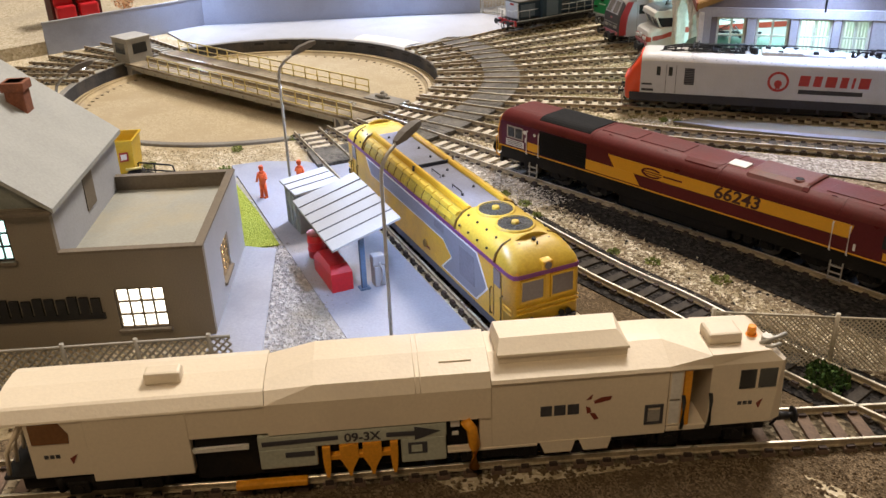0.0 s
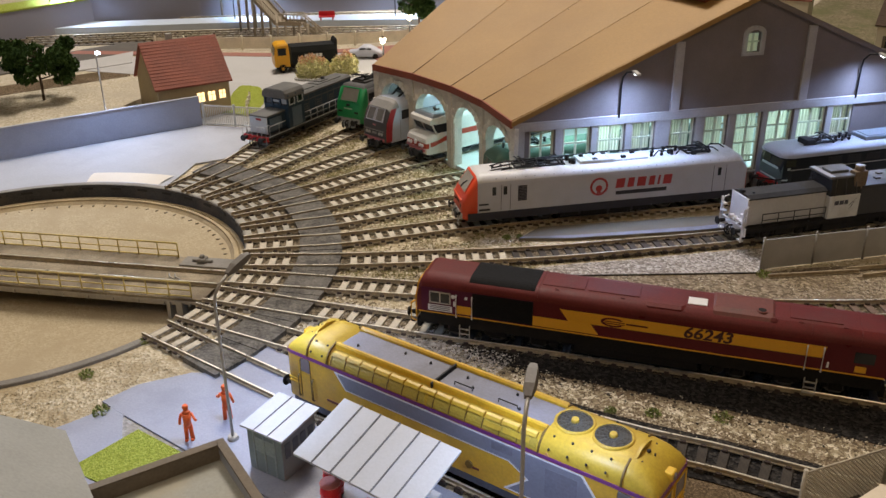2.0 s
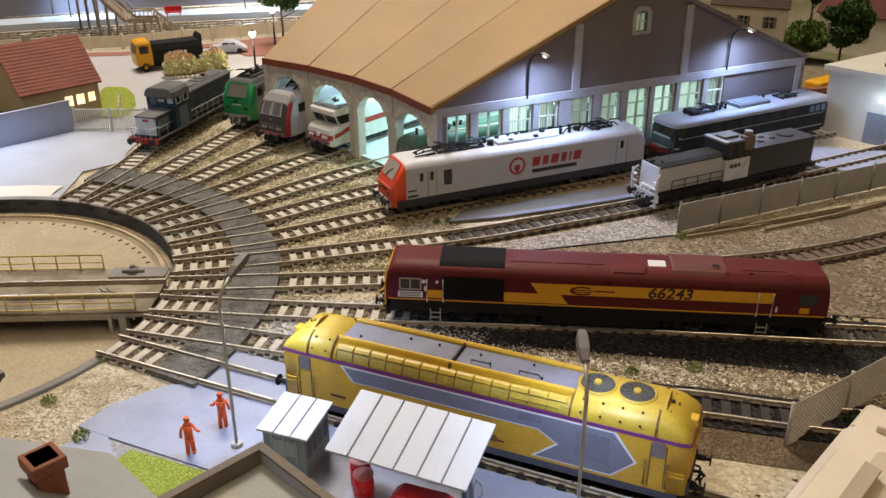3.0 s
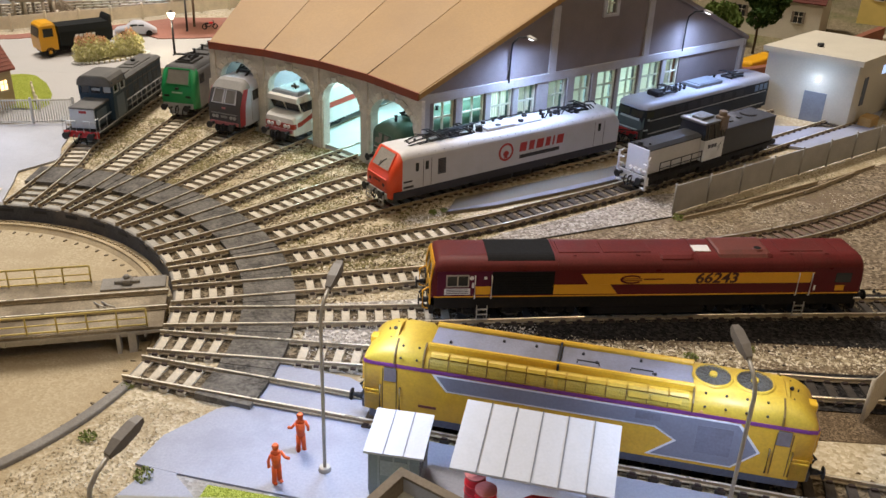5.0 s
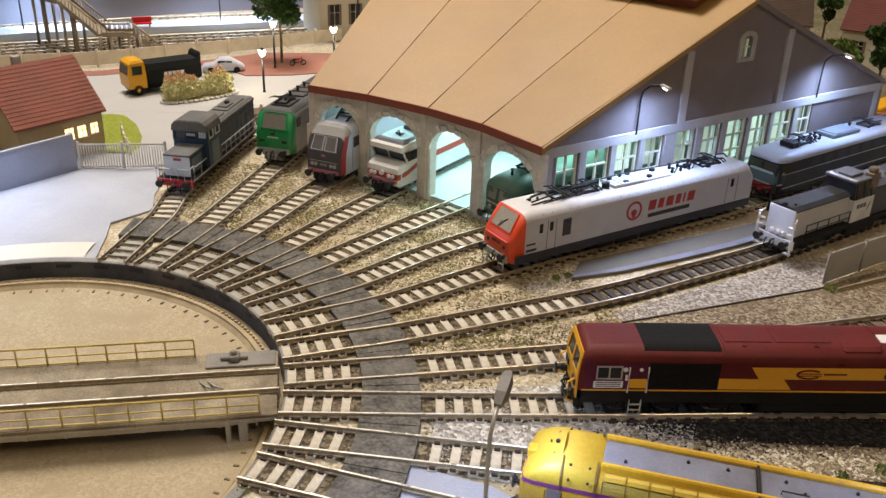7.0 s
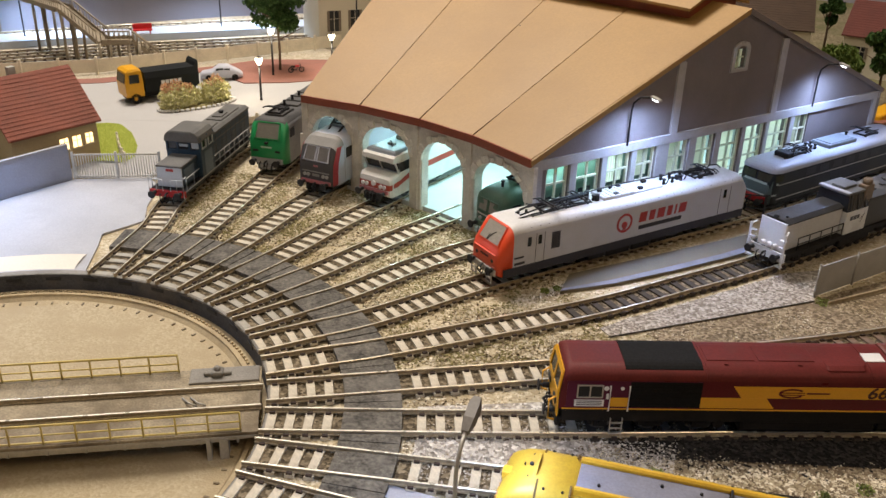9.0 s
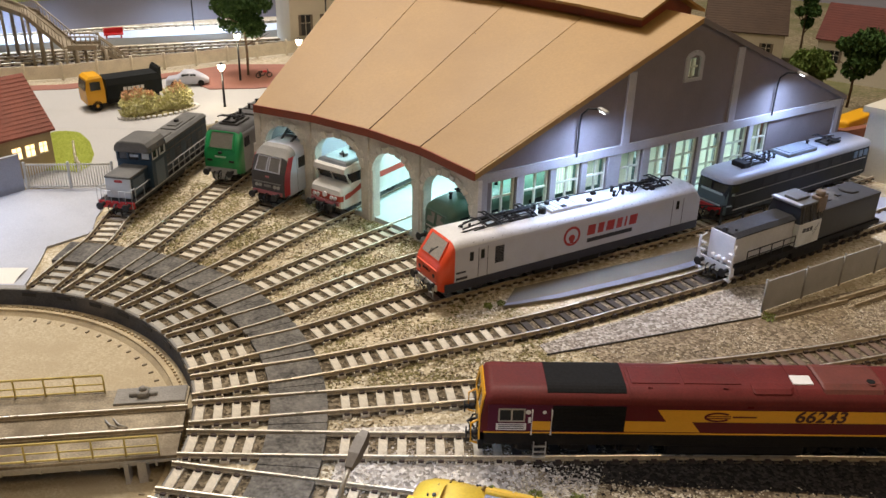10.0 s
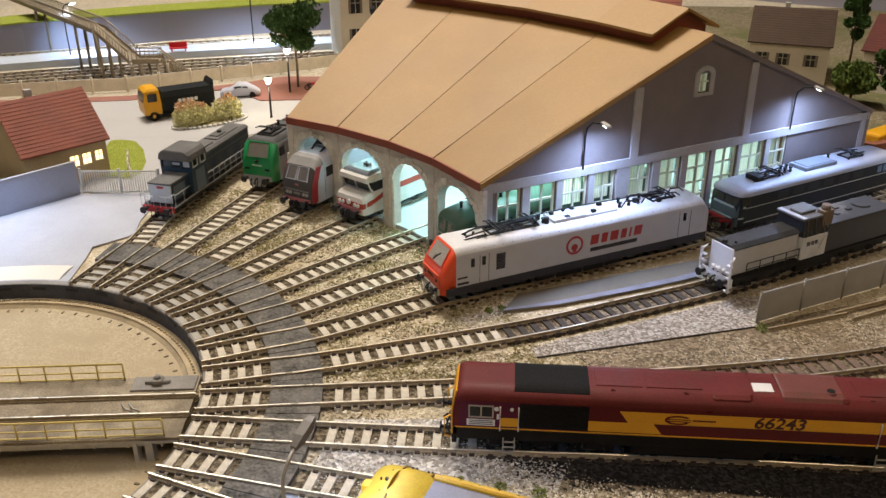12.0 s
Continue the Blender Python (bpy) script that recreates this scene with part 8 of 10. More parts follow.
def workshop():
    # local x runs back from the street corner along the front, y into the block
    t = thing("workshop_house", place(331, -222, 0, 231.0), "grey-brown workshop house with flat annex and lit windows", "house")
    b = -1  # the block lies on the local -y side
    bm = bmesh.new()
    # annex walls with openings left for the windows
    def wall_x(bm, x0, x1, y0, y1, z0, z1, holes):
        xs = [x0] + [v for h in holes for v in h[:2]] + [x1]
        for i in range(0, len(xs), 2):
            bm_box(bm, xs[i], y0, z0, xs[i + 1], y1, z1)
        for h in holes:
            bm_box(bm, h[0], y0, z0, h[1], y1, h[2])
            bm_box(bm, h[0], y0, h[3], h[1], y1, z1)
    wall_x(bm, 0, 56, -3, 0, 0, 42, [(18, 38, 6.5, 25.5)])
    part_each("front_wall", bm, M["mud"], t)
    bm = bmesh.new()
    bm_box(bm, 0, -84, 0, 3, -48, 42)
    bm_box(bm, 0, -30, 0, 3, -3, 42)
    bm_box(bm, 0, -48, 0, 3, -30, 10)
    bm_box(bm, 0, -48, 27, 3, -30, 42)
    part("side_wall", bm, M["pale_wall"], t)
    bm = bmesh.new()
    bm_box(bm, 3, -84, 0, 56, -81, 42)
    part("back_wall", bm, M["mud"], t)
    bm = bmesh.new()
    bm_box(bm, 3, -81, 34, 56, -3, 36)
    part("flat_roof", bm, M["felt"], t, "flat grey felt roof")
    bm = bmesh.new()
    for a in ((0.1, -84.1, 3.1, 0.1), (3, -84.1, 56, -80.9), (3, -3.1, 56, 0.1)):
        bm_box(bm, a[0] - 0.3, a[1] - 0.2, 41.9, a[2] + 0.3, a[3] + 0.2, 43, 0.2)
    bm_box(bm, 3.2, -81.4, 36, 56, -80.6, 42)
    part_each("coping", bm, M["brown_wood"], t)
    # taller part
    bm = bmesh.new()
    wall_x(bm, 56, 150, -3, 0, 0, 62, [(73, 84, 40, 58)])
    part("tall_front_wall", bm, M["mud"], t)
    bm = bmesh.new()
    bm_prism(bm, [(56, -1, 62), (150, -1, 62), (103, -1, 98)], (0, -3, 0))
    part("gable", bm, paint("grey_green_gable", (0.25, 0.27, 0.25), 0.85), t)
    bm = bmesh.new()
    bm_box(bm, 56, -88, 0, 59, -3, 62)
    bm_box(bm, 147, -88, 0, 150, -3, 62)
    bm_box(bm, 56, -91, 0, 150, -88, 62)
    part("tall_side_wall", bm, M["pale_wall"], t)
    bm = bmesh.new()
    for x0, x1 in ((53, 103), (153, 103)):
        bm_prism(bm, [(x0, 2.5, 60.5), (x1, 2.5, 98.5), (x1, -93, 98.5), (x0, -93, 60.5)], (0, 0, 2))
    part("roof", bm, M["slate_roof"], t, "light grey pitched roof")
    bm = bmesh.new()
    bm_box(bm, 54, -0.2, 60, 150, 3, 61.5, 0.2)
    part("eave_board", bm, M["brown_wood"], t)
    bm = bmesh.new()
    bm_box(bm, 79, -66, 66, 87, -58, 96, 0.5)
    bm_box(bm, 78, -67, 92, 88, -57, 96, 0.5)
    part("chimney", bm, M["brick"], t, "red-brown brick chimney")

    def window(name, m, w, h, nx, nz, lit, bars):
        bm = bmesh.new()
        bm_frame(bm, -w / 2 - 0.3, w / 2 + 0.3, -0.3, h + 0.3, -0.5, 0.5, 0.6)
        bm.transform(m)
        fr = part(name, bm, bars, t)
        bm = bmesh.new()
        for i in range(1, nx):
            x = -w / 2 + w * i / nx
            bm_box(bm, x - 0.3, -0.5, 0.3, x + 0.3, 0.5, h - 0.3)
        for j in range(1, nz):
            z = h * j / nz
            bm_box(bm, -w / 2 + 0.3, -0.45, z - 0.3, w / 2 - 0.3, 0.45, z + 0.3)
        bm.transform(m)
        part_each("glazing_bar", bm, bars, fr)
        for i in range(nx):
            for j in range(nz):
                bm = bmesh.new()
                bm_box(bm, -w / 2 + w * i / nx + 0.3, -0.9, h * j / nz + 0.3, -w / 2 + w * (i + 1) / nx - 0.3, -0.6, h * (j + 1) / nz - 0.3)
                bm.transform(m)
                part("pane", bm, lit, fr)
        bm = bmesh.new()
        bm_box(bm, -w / 2 - 1.4, -1, -1.8, w / 2 + 1.4, 2.4, -0.4, 0.3)
        bm_box(bm, -w / 2 - 0.8, -1, -2.8, w / 2 + 0.8, 1.4, -1.8, 0.2)
        bm.transform(m)
        part("sill", bm, M["brown_wood"], fr)

    window("window", Matrix.Translation((28, -1.0, 7)), 19, 18, 4, 3, M["lit"], M["brown_wood"])
    window("window", Matrix.Translation((78.5, -1.0, 40.6)), 10, 17, 3, 3, M["lit_green"], M["iron"])
    window("side_window", Matrix.Translation((1.2, -39, 10.6)) @ pose(0, 0, 0, 0, 0, 90), 17, 16, 3, 4, M["lit_amber"], M["brown_wood"])
    bm = bmesh.new()
    bm_box(bm, 55.6, -52, 43, 56.4, -40, 60, 0)
    part("shutter", bm, M["brown_wood"], t)
    # unreadable sign as bars
    bm = bmesh.new()
    bm_box(bm, 43, 0, 12.5, 100, 0.8, 15)
    for i in range(12):
        x = 44 + i * 4.6
        bm_box(bm, x, 0, 15, x + 3.6, 1.2, 22 + (i % 3) * 0.5)
    part("sign_bar", bm, M["iron"], t, "dark weathered sign of plain bars")


workshop()

# lattice fence before the house, and wire fences
def lattice(name, label, pts, h, mat, pitch=3.2, r=0.28, post=30, z0=0.0):
    t = thing(name, place(0, 0), label, "fence", "fences")
    bm, rails = bmesh.new(), bmesh.new()
    for (x0, y0), (x1, y1) in zip(pts, pts[1:]):
        a, d = Vector((x0, y0, z0)), Vector((x1 - x0, y1 - y0, 0))
        L = d.length
        d.normalize()
        n = int((L + h) / pitch)
        for i in range(n):
            s = i * pitch
            for sg in (1, -1):
                u0, u1 = (s - h, s) if sg > 0 else (s, s - h)
                lo, hi = 0.0, h
                pa, pb = Vector((u0, 0)), Vector((u1, h))
                # clip to the run
                for lim, side in ((0.0, 1), (L, -1)):
                    if (pa.x - lim) * side < 0 and (pb.x - lim) * side < 0:
                        pa = None
                        break
                    if (pa.x - lim) * side < 0:
                        f = (lim - pa.x) / (pb.x - pa.x)
                        pa = pa.lerp(pb, f)
                    elif (pb.x - lim) * side < 0:
                        f = (lim - pa.x) / (pb.x - pa.x)
                        pb = pa.lerp(pb, f)
                if pa is None or (pb - pa).length < 0.5:
                    continue
                bm_cyl(bm, a + d * pa.x + Vector((0, 0, pa.y)), a + d * pb.x + Vector((0, 0, pb.y)), r, r, 4, smooth=False)
        bm_tube(rails, [a + Vector((0, 0, h)), a + d * L + Vector((0, 0, h))], r * 1.5, 5)
        bm_tube(rails, [a + Vector((0, 0, 0.6)), a + d * L + Vector((0, 0, 0.6))], r * 1.5, 5)
    part("mesh", bm, mat, t)
    part("rail", rails, mat, t)
    for (x0, y0), (x1, y1) in zip(pts, pts[1:]):
        L = math.hypot(x1 - x0, y1 - y0)
        for i in range(int(L // post) + 1):
            f = i * post / L
            pb = bmesh.new()
            bm_cyl(pb, (x0 + (x1 - x0) * f, y0 + (y1 - y0) * f, z0 - 0.5), (x0 + (x1 - x0) * f, y0 + (y1 - y0) * f, z0 + h + 1.6), 0.9, 0.9, 8)
            part("post", pb, mat, t)
    return t


M["wire"] = paint("grey_wire_mesh", (0.36, 0.35, 0.33), 0.5, metal=0.3)
lattice("lattice_fence", "low grey diamond lattice fence before the house", [(288, -345), (372, -236)], 25, paint("grey_lattice", (0.30, 0.28, 0.24), 0.7), 3.0, 0.42, 26)
M["fence_beige"] = paint("beige_fence", (0.46, 0.41, 0.32), 0.7)
lattice("wire_fence", "grey diamond-mesh wire fence beside the front track", [(484, -96), (518, -68), (700, 82)], 23, M["fence_beige"], 1.9, 0.30, 46)
t = thing("panel_fence", place(0, 0), "pale grey fine-mesh panel fence with posts", "fence", "fences")
FA, FB = Vector((468, 138, 0)), Vector((760, 312, 0))
fd = (FB - FA).normalized()
for i in range(9):
    p = FA + fd * 37 * i
    bm = bmesh.new()
    q = [p + Vector((0, 0, 1)), p + fd * 36.4 + Vector((0, 0, 1)), p + fd * 36.4 + Vector((0, 0, 21.5)), p + Vector((0, 0, 21.5))]
    bm_prism(bm, q, (-0.3, 0.5, 0))
    part("panel", bm, paint("grey_mesh_panel", (0.43, 0.43, 0.43), 0.6, fine=3000, bump=0.6) if i == 0 else bpy.data.materials["grey_mesh_panel"], t)
    bm = bmesh.new()
    bm_cyl(bm, p + Vector((0, -0.4, 0)), p + Vector((0, -0.4, 23)), 0.7, 0.7, 8)
    bm_ball(bm, p + Vector((0, -0.4, 23)), 0.9, u=8, v=5)
    part("post", bm, M["wire"], t)

# apron wall with posts, and the gate
wl = thing("apron_wall", place(0, 0), "blue-grey boundary wall behind the apron", "wall", kind="structure")
WP = [(-236, -80), (-234, 83), (-109, 247), (-56, 314)]
for (x0, y0), (x1, y1) in zip(WP, WP[1:]):
    d = Vector((x1 - x0, y1 - y0)).normalized()
    n = Vector((-d.y, d.x)) * 2
    bm = bmesh.new()
    bm_poly(bm, [(x0, y0), (x1, y1), (x1 + n.x, y1 + n.y), (x0 + n.x, y0 + n.y)], 0, 29)
    part("wall_panel", bm, paint("blue_grey_wall", (0.33, 0.36, 0.46), 0.75, var=0.06, scale=40, dirt=(0.25, 0.27, 0.34), amount=0.2) if (x0, y0) == WP[0] else bpy.data.materials["blue_grey_wall"], wl)
    bm = bmesh.new()
    bm_poly(bm, [(x0 - n.x * .2, y0 - n.y * .2), (x1 - n.x * .2, y1 - n.y * .2), (x1 + n.x * 1.2, y1 + n.y * 1.2), (x0 + n.x * 1.2, y0 + n.y * 1.2)], 29, 30.2)
    part("coping", bm, M["apron"], wl)
M["gate_grey"] = paint("pale_gate_grey", (0.50, 0.49, 0.46), 0.6)
gate = thing("iron_gate", place(0, 0), "light grey barred gate across the apron", "gate")
GA, GB = Vector((-54, 315, 0)), Vector((12, 321, 0))
for i in range(34):
    p = GA.lerp(GB, i / 33)
    bm = bmesh.new()
    bm_cyl(bm, p + Vector((0, 0, 1.5)), p + Vector((0, 0, 22)), 0.45, 0.45, 5)
    part("bar", bm, M["gate_grey"], gate)
for z in (3, 21):
    bm = bmesh.new()
    bm_tube(bm, [GA + Vector((0, 0, z)), GB + Vector((0, 0, z))], 0.6)
    part("rail", bm, M["gate_grey"], gate)
for f in (0, 0.5, 1):
    bm = bmesh.new()
    p = GA.lerp(GB, f)
    bm_box(bm, p.x - 0.9, p.y - 0.9, 0, p.x + 0.9, p.y + 0.9, 23.5, 0.2)
    part("post", bm, M["gate_grey"], gate)

# ---------- platform furniture ----------
M["sheet"] = paint("white_roof_sheet", (0.44, 0.455, 0.49), 0.45, var=0.03, dirt=(0.36, 0.375, 0.40), amount=0.15)
M["seam_grey"] = paint("grey_sheet_seam", (0.15, 0.155, 0.17), 0.6)
M["hut"] = paint("green_grey_hut", (0.20, 0.23, 0.25), 0.6, var=0.06)
M["hut_dark"] = paint("blue_dark_hut", (0.10, 0.12, 0.16), 0.6)
M["red"] = paint("red_plastic", (0.55, 0.012, 0.02), 0.4, var=0.06)


def hut():
    t = thing("platform_hut", place(267, -128, 1.2, -14), "small grey-green platform hut with a pale flat roof", "hut")
    bm = bmesh.new()
    bm_box(bm, -10, -11, 0, 10, 11, 22, 0.3)
    part("wall", bm, M["hut"], t)
    bm = bmesh.new()
    bm_prism(bm, [(-12, -12.6, 22), (12, -12.6, 22), (12, 12.6, 24.4), (-12, 12.6, 24.4)], (0, 0, 1.0))
    part("roof", bm, M["sheet"], t, "pale sheet roof")
    bm = bmesh.new()
    for x in (-4, 4):
        bm_prism(bm, [(x - 0.2, -12.6, 23), (x + 0.2, -12.6, 23), (x + 0.2, 12.6, 25.4), (x - 0.2, 12.6, 25.4)], (0, 0, 0.35))
    part_each("roof_seam", bm, M["seam_grey"], t)
    for y in (-7.5, -2.5, 2.5, 7.5):
        bm = bmesh.new()
        bm_box(bm, -10.4, y - 1.7, 9, -9.9, y + 1.7, 19)
        part_each("window", bm, M["glass_dark"], t)
        bm = bmesh.new()
        bm_box(bm, 9.9, y - 1.6, 11, 10.4, y + 1.6, 18.5)
        part_each("window", bm, M["hut_dark"], t)
    bm = bmesh.new()
    for x in (-10.5,):
        for y in (-10, -5, 0, 5, 10):
            bm_box(bm, x, y - 0.4, 1, x + 0.6, y + 0.4, 21)
        bm_box(bm, x, -10, 7.5, x + 0.6, 10, 8.6)
    for x in (-6, 0, 6):
        bm_box(bm, x - 0.4, -11.5, 1, x + 0.4, -10.9, 21)
    bm_box(bm, -5.4, -11.3, 11, 5.4, -10.9, 18.6)
    part("frame", bm, paint("hut_frame", (0.28, 0.31, 0.33), 0.6), t)


hut()


def shelter():
    # local x along the platform, y towards the track
    t = thing("fuel_shelter", place(320, -146, 1.2, -18), "open fuel shelter with a sloping white ribbed roof", "shelter")
    bm = bmesh.new()
    bm_prism(bm, [(-32, -15, 24), (30, -15, 24), (30, 17, 33), (-32, 17, 33)], (0, 0, 1.0))
    part("roof", bm, M["sheet"], t, "sloping white ribbed sheet roof")
    for i in range(1, 6):
        x = -32 + 62 * i / 6
        bm = bmesh.new()
        bm_prism(bm, [(x - 0.25, -15, 25), (x + 0.25, -15, 25), (x + 0.25, 17, 34), (x - 0.25, 17, 34)], (0, 0, 0.45))
        part("roof_rib", bm, M["seam_grey"], t)
    for x, y in ((-24, 0), (24, 0)):
        bm = bmesh.new()
        bm_box(bm, x - 1.0, y - 1.2, 0, x + 1.0, y + 1.2, 28.2, 0.2)
        bm_box(bm, x - 2.4, y - 2.4, 0, x + 2.4, y + 2.4, 0.8, 0.2)
        part("post", bm, paint("blue_post", (0.10, 0.17, 0.30), 0.5) if x < 0 else bpy.data.materials["blue_post"], t)
    for x in (-24, 24):
        bm = bmesh.new()
        bm_prism(bm, [(x - 0.6, -13, 23), (x + 0.6, -13, 23), (x + 0.6, 15, 31), (x - 0.6, 15, 31)], (0, 0, 1.4))
        part("rafter", bm, M["hut_dark"], t)


shelter()
bm = bmesh.new()
bm_loft(bm, [[(-14, -5, 0), (13, -5, 0), (13, 5, 0), (-14, 5, 0)], [(-14, -5, 7), (13, -5, 9), (13, 5, 9), (-14, 5, 7)], [(-10, -4, 11), (9, -4, 12), (9, 4, 12), (-10, 4, 11)]])
single("red_tank", bm, M["red"], "red box-shaped fuel tank under the shelter", "tank", at=place(326, -158, 1.3, -18))


def barrel(at):
    t = thing("red_barrel", at, "red steel barrel under the shelter", "barrel", "red barrels")
    bm = bmesh.new()
    bm_cyl(bm, (0, 0, 0), (0, 0, 12), 4.2, 4.2, 18)
    for z in (4, 8):
        bm_cyl(bm, (0, 0, z - 0.35), (0, 0, z + 0.35), 4.5, 4.5, 18)
    part("drum", bm, M["red"], t)
    bm = bmesh.new()
    bm_cyl(bm, (0, 0, 11.9), (0, 0, 12.5), 4.4, 4.4, 18)
    part("lid", bm, paint("worn_red_lid", (0.55, 0.16, 0.14), 0.5), t)
    return t


bar = barrel(place(297, -140, 1.3))
copy_thing(bar, place(300, -149, 1.3))
bm = bmesh.new()
bm_box(bm, -3, -2.5, 0, 3, 2.5, 10, 0.5)
bm_box(bm, -2.4, -2.9, 10, 2.4, 2.9, 15, 0.6)
bm_tube(bm, [(2.5, 0, 12), (5, 0.5, 9), (5.5, 0, 4), (3.4, 0, 1.5)], 0.5)
single("fuel_pump", bm, M["bluewhite"], "small pale fuel pump with a hose", "pump", at=place(344, -146, 1.3, -18))


# figurines: plain shapes in orange overalls
def figurine(at, arm, label):
    bm = bmesh.new()
    for s in (-1, 1):
        bm_cyl(bm, (s * 1.3, 0.2 * s, 0), (s * 0.9, 0, 8.6), 0.95, 1.15, 8)
        bm_box(bm, s * 1.3 - 0.7, -1.8, 0, s * 1.3 + 0.7, 0.9, 0.9, 0.2)
    bm_cyl(bm, (0, 0, 8), (0, 0, 15), 1.7, 2.2, 10)
    bm_cyl(bm, (0, 0, 15), (0, 0, 16.3), 2.0, 0.9, 10)
    bm_ball(bm, (0, 0, 17.6), 1.35, 1.15, 10, 6)
    bm_cyl(bm, (0, 0, 18.1), (0, 0, 19.2), 1.5, 1.0, 10)
    bm_tube(bm, [(2.2, 0, 14.6), (3.4, -1.2, 12), (3.0 + arm[0], -2 + arm[1], 10.5 + arm[2])], 0.65)
    bm_tube(bm, [(-2.2, 0, 14.6), (-3.2, 0.4, 11.8), (-3.4, -0.6, 9.2)], 0.65)
    return single("worker_figurine", bm, paint("orange_overall", (0.72, 0.11, 0.02), 0.6) if arm[0] < 1.5 else bpy.data.materials["orange_overall"], label, "figurine", group="worker figurines", at=at)


figurine(place(217.5, -127.5, 1.3, 30), (1.2, -1.4, 2.0), "small orange worker figurine with a raised arm on the platform")
figurine(place(226, -108, 1.3, 200), (1.6, -0.4, 1.0), "small orange worker figurine with arms apart on the platform")


def street_lamp(at, label, power=0.0, d=1.0):
    t = thing("street_lamp", at, label, "street lamp", "swan-neck street lamps")
    bm = bmesh.new()
    bm_cyl(bm, (0, 0, 0), (0, 0, 2), 2.8, 2.2, 14)
    bm_tube(bm, [(0, 0, 0), (0, 0, 40), (0, 0, 72), (0, 1.0, 76), (0, 4, 79.5), (0, 9, 82.5)], 0.75, 10)
    part("pole", bm, M["steel"], t)
    bm = bmesh.new()
    bm_loft(bm, [[(-1.2, 8, 81.8), (1.2, 8, 81.8), (1.2, 8, 83.4), (-1.2, 8, 83.4)], [(-2.3, 12, 83), (2.3, 12, 83), (1.8, 12, 86), (-1.8, 12, 86)], [(-2.5, 18, 85.4), (2.5, 18, 85.4), (1.8, 18, 88), (-1.8, 18, 88)], [(-1.6, 21, 86.8), (1.6, 21, 86.8), (1.2, 21, 88.2), (-1.2, 21, 88.2)]])
    hd = part("head", bm, paint("dull_grey_head", (0.16, 0.145, 0.13), 0.5) if "dull_grey_head" not in bpy.data.materials else bpy.data.materials["dull_grey_head"], t)
    bm = bmesh.new()
    bm_box(bm, -0.9, 14, 84.0, 0.9, 16, 84.5)
    part("diode", bm, M["lamp_white"], hd)
    p = t.matrix_world @ Vector((0, 0.0155, 0.0828))
    g = t.matrix_world @ Vector((0, 0.02, 0))
    lamp("street_lamp_light", "SPOT", tuple(p), tuple(g), power, COOL, 0.003, 140)
    return t


street_lamp(place(236.5, -121, 1.2, -20), "grey swan-neck platform lamp with a lit diode", 0.32)
street_lamp(place(386, -173, 1.2, 5), "grey swan-neck platform lamp beside the yellow locomotive", 0.24)
street_lamp(place(176, -214, 0, -35), "grey swan-neck lamp beside the house", 0.12)
for x, y, a in ((-236, 60, -95), (-112, 246, -130)):
    t = thing("wall_top_lamp", place(x, y, 0, a), "slim lamp post with a white diode at the apron wall", "street lamp", "apron lamps")
    bm = bmesh.new()
    bm_tube(bm, [(0, 0, 0), (0, 0, 80), (0, 3, 85), (0, 10, 86)], 0.7, 8)
    part("pole", bm, M["steel"], t)
    bm = bmesh.new()
    bm_ball(bm, (0, 11, 85.2), 2.4, 0.7)
    part("diode", bm, M["lamp_white"], t)
    lamp("apron_lamp_light", "SPOT", tuple(t.matrix_world @ Vector((0, 0.012, 0.081))), tuple(t.matrix_world @ Vector((0, 0.06, 0))), 0.42, COOL, 0.004, 150)

# open yellow bin, old tyres and a rack behind the house
t = thing("yellow_bin", place(111, -165, 0, 51.5), "open yellow bin with a small red and white badge", "bin")
bm = bmesh.new()
bm_loft(bm, [[(-a, -b, z), (a, -b, z), (a, b, z), (-a, b, z)] for a, b, z in ((11.0, 8.0, 0.2), (11.4, 8.4, 1.0), (12.6, 10.2, 21.0), (13.4, 11.0, 21.2), (13.4, 11.0, 22.4), (12.4, 10.0, 22.4), (11.8, 9.4, 20.0), (10.4, 7.6, 3.0))])
part("tub", bm, paint("bright_yellow_plastic", (0.66, 0.44, 0.03), 0.4, var=0.06), t)
bm = bmesh.new()
bm_loft(bm, [[(4.2, -10.0 + 0.09 * (z - 20) - 0.25, z), (9.4, -10.0 + 0.09 * (z - 20) - 0.25, z + 0.6), (9.4, -10.0 + 0.09 * (z - 20) + 0.1, z + 0.6), (4.2, -10.0 + 0.09 * (z - 20) + 0.1, z)] for z in (9.0, 14.6)])
badge = part("badge", bm, M["letter_red"], t, "plain dark red plate")
bm = bmesh.new()
bm_loft(bm, [[(5.0, -10.0 + 0.09 * (z - 20) - 0.5, z), (8.6, -10.0 + 0.09 * (z - 20) - 0.5, z + 0.4), (8.6, -10.0 + 0.09 * (z - 20) - 0.1, z + 0.4), (5.0, -10.0 + 0.09 * (z - 20) - 0.1, z)] for z in (10.2, 13.6)])
part("badge_face", bm, M["white"], badge, "plain white bar")
for x, y, tip, spin in ((143, -169, 38, 20), (153, -166.5, 24, 70)):
    bm = bmesh.new()
    bm_tube(bm, [(5.0 * math.cos(k * math.tau / 20), 5.0 * math.sin(k * math.tau / 20), 0) for k in range(21)], 2.2, 8)
    bm_cyl(bm, (0, 0, -0.8), (0, 0, 0.8), 3.4, 3.4, 16)
    single("old_tyre", bm, M["black"], "old black tyre lying beside the yellow bin", "tyre", group="old tyres", at=Matrix.Translation((x * MM, y * MM, 0.0052)) @ pose(0, 0, 0, tip, 0, spin))
bm = bmesh.new()
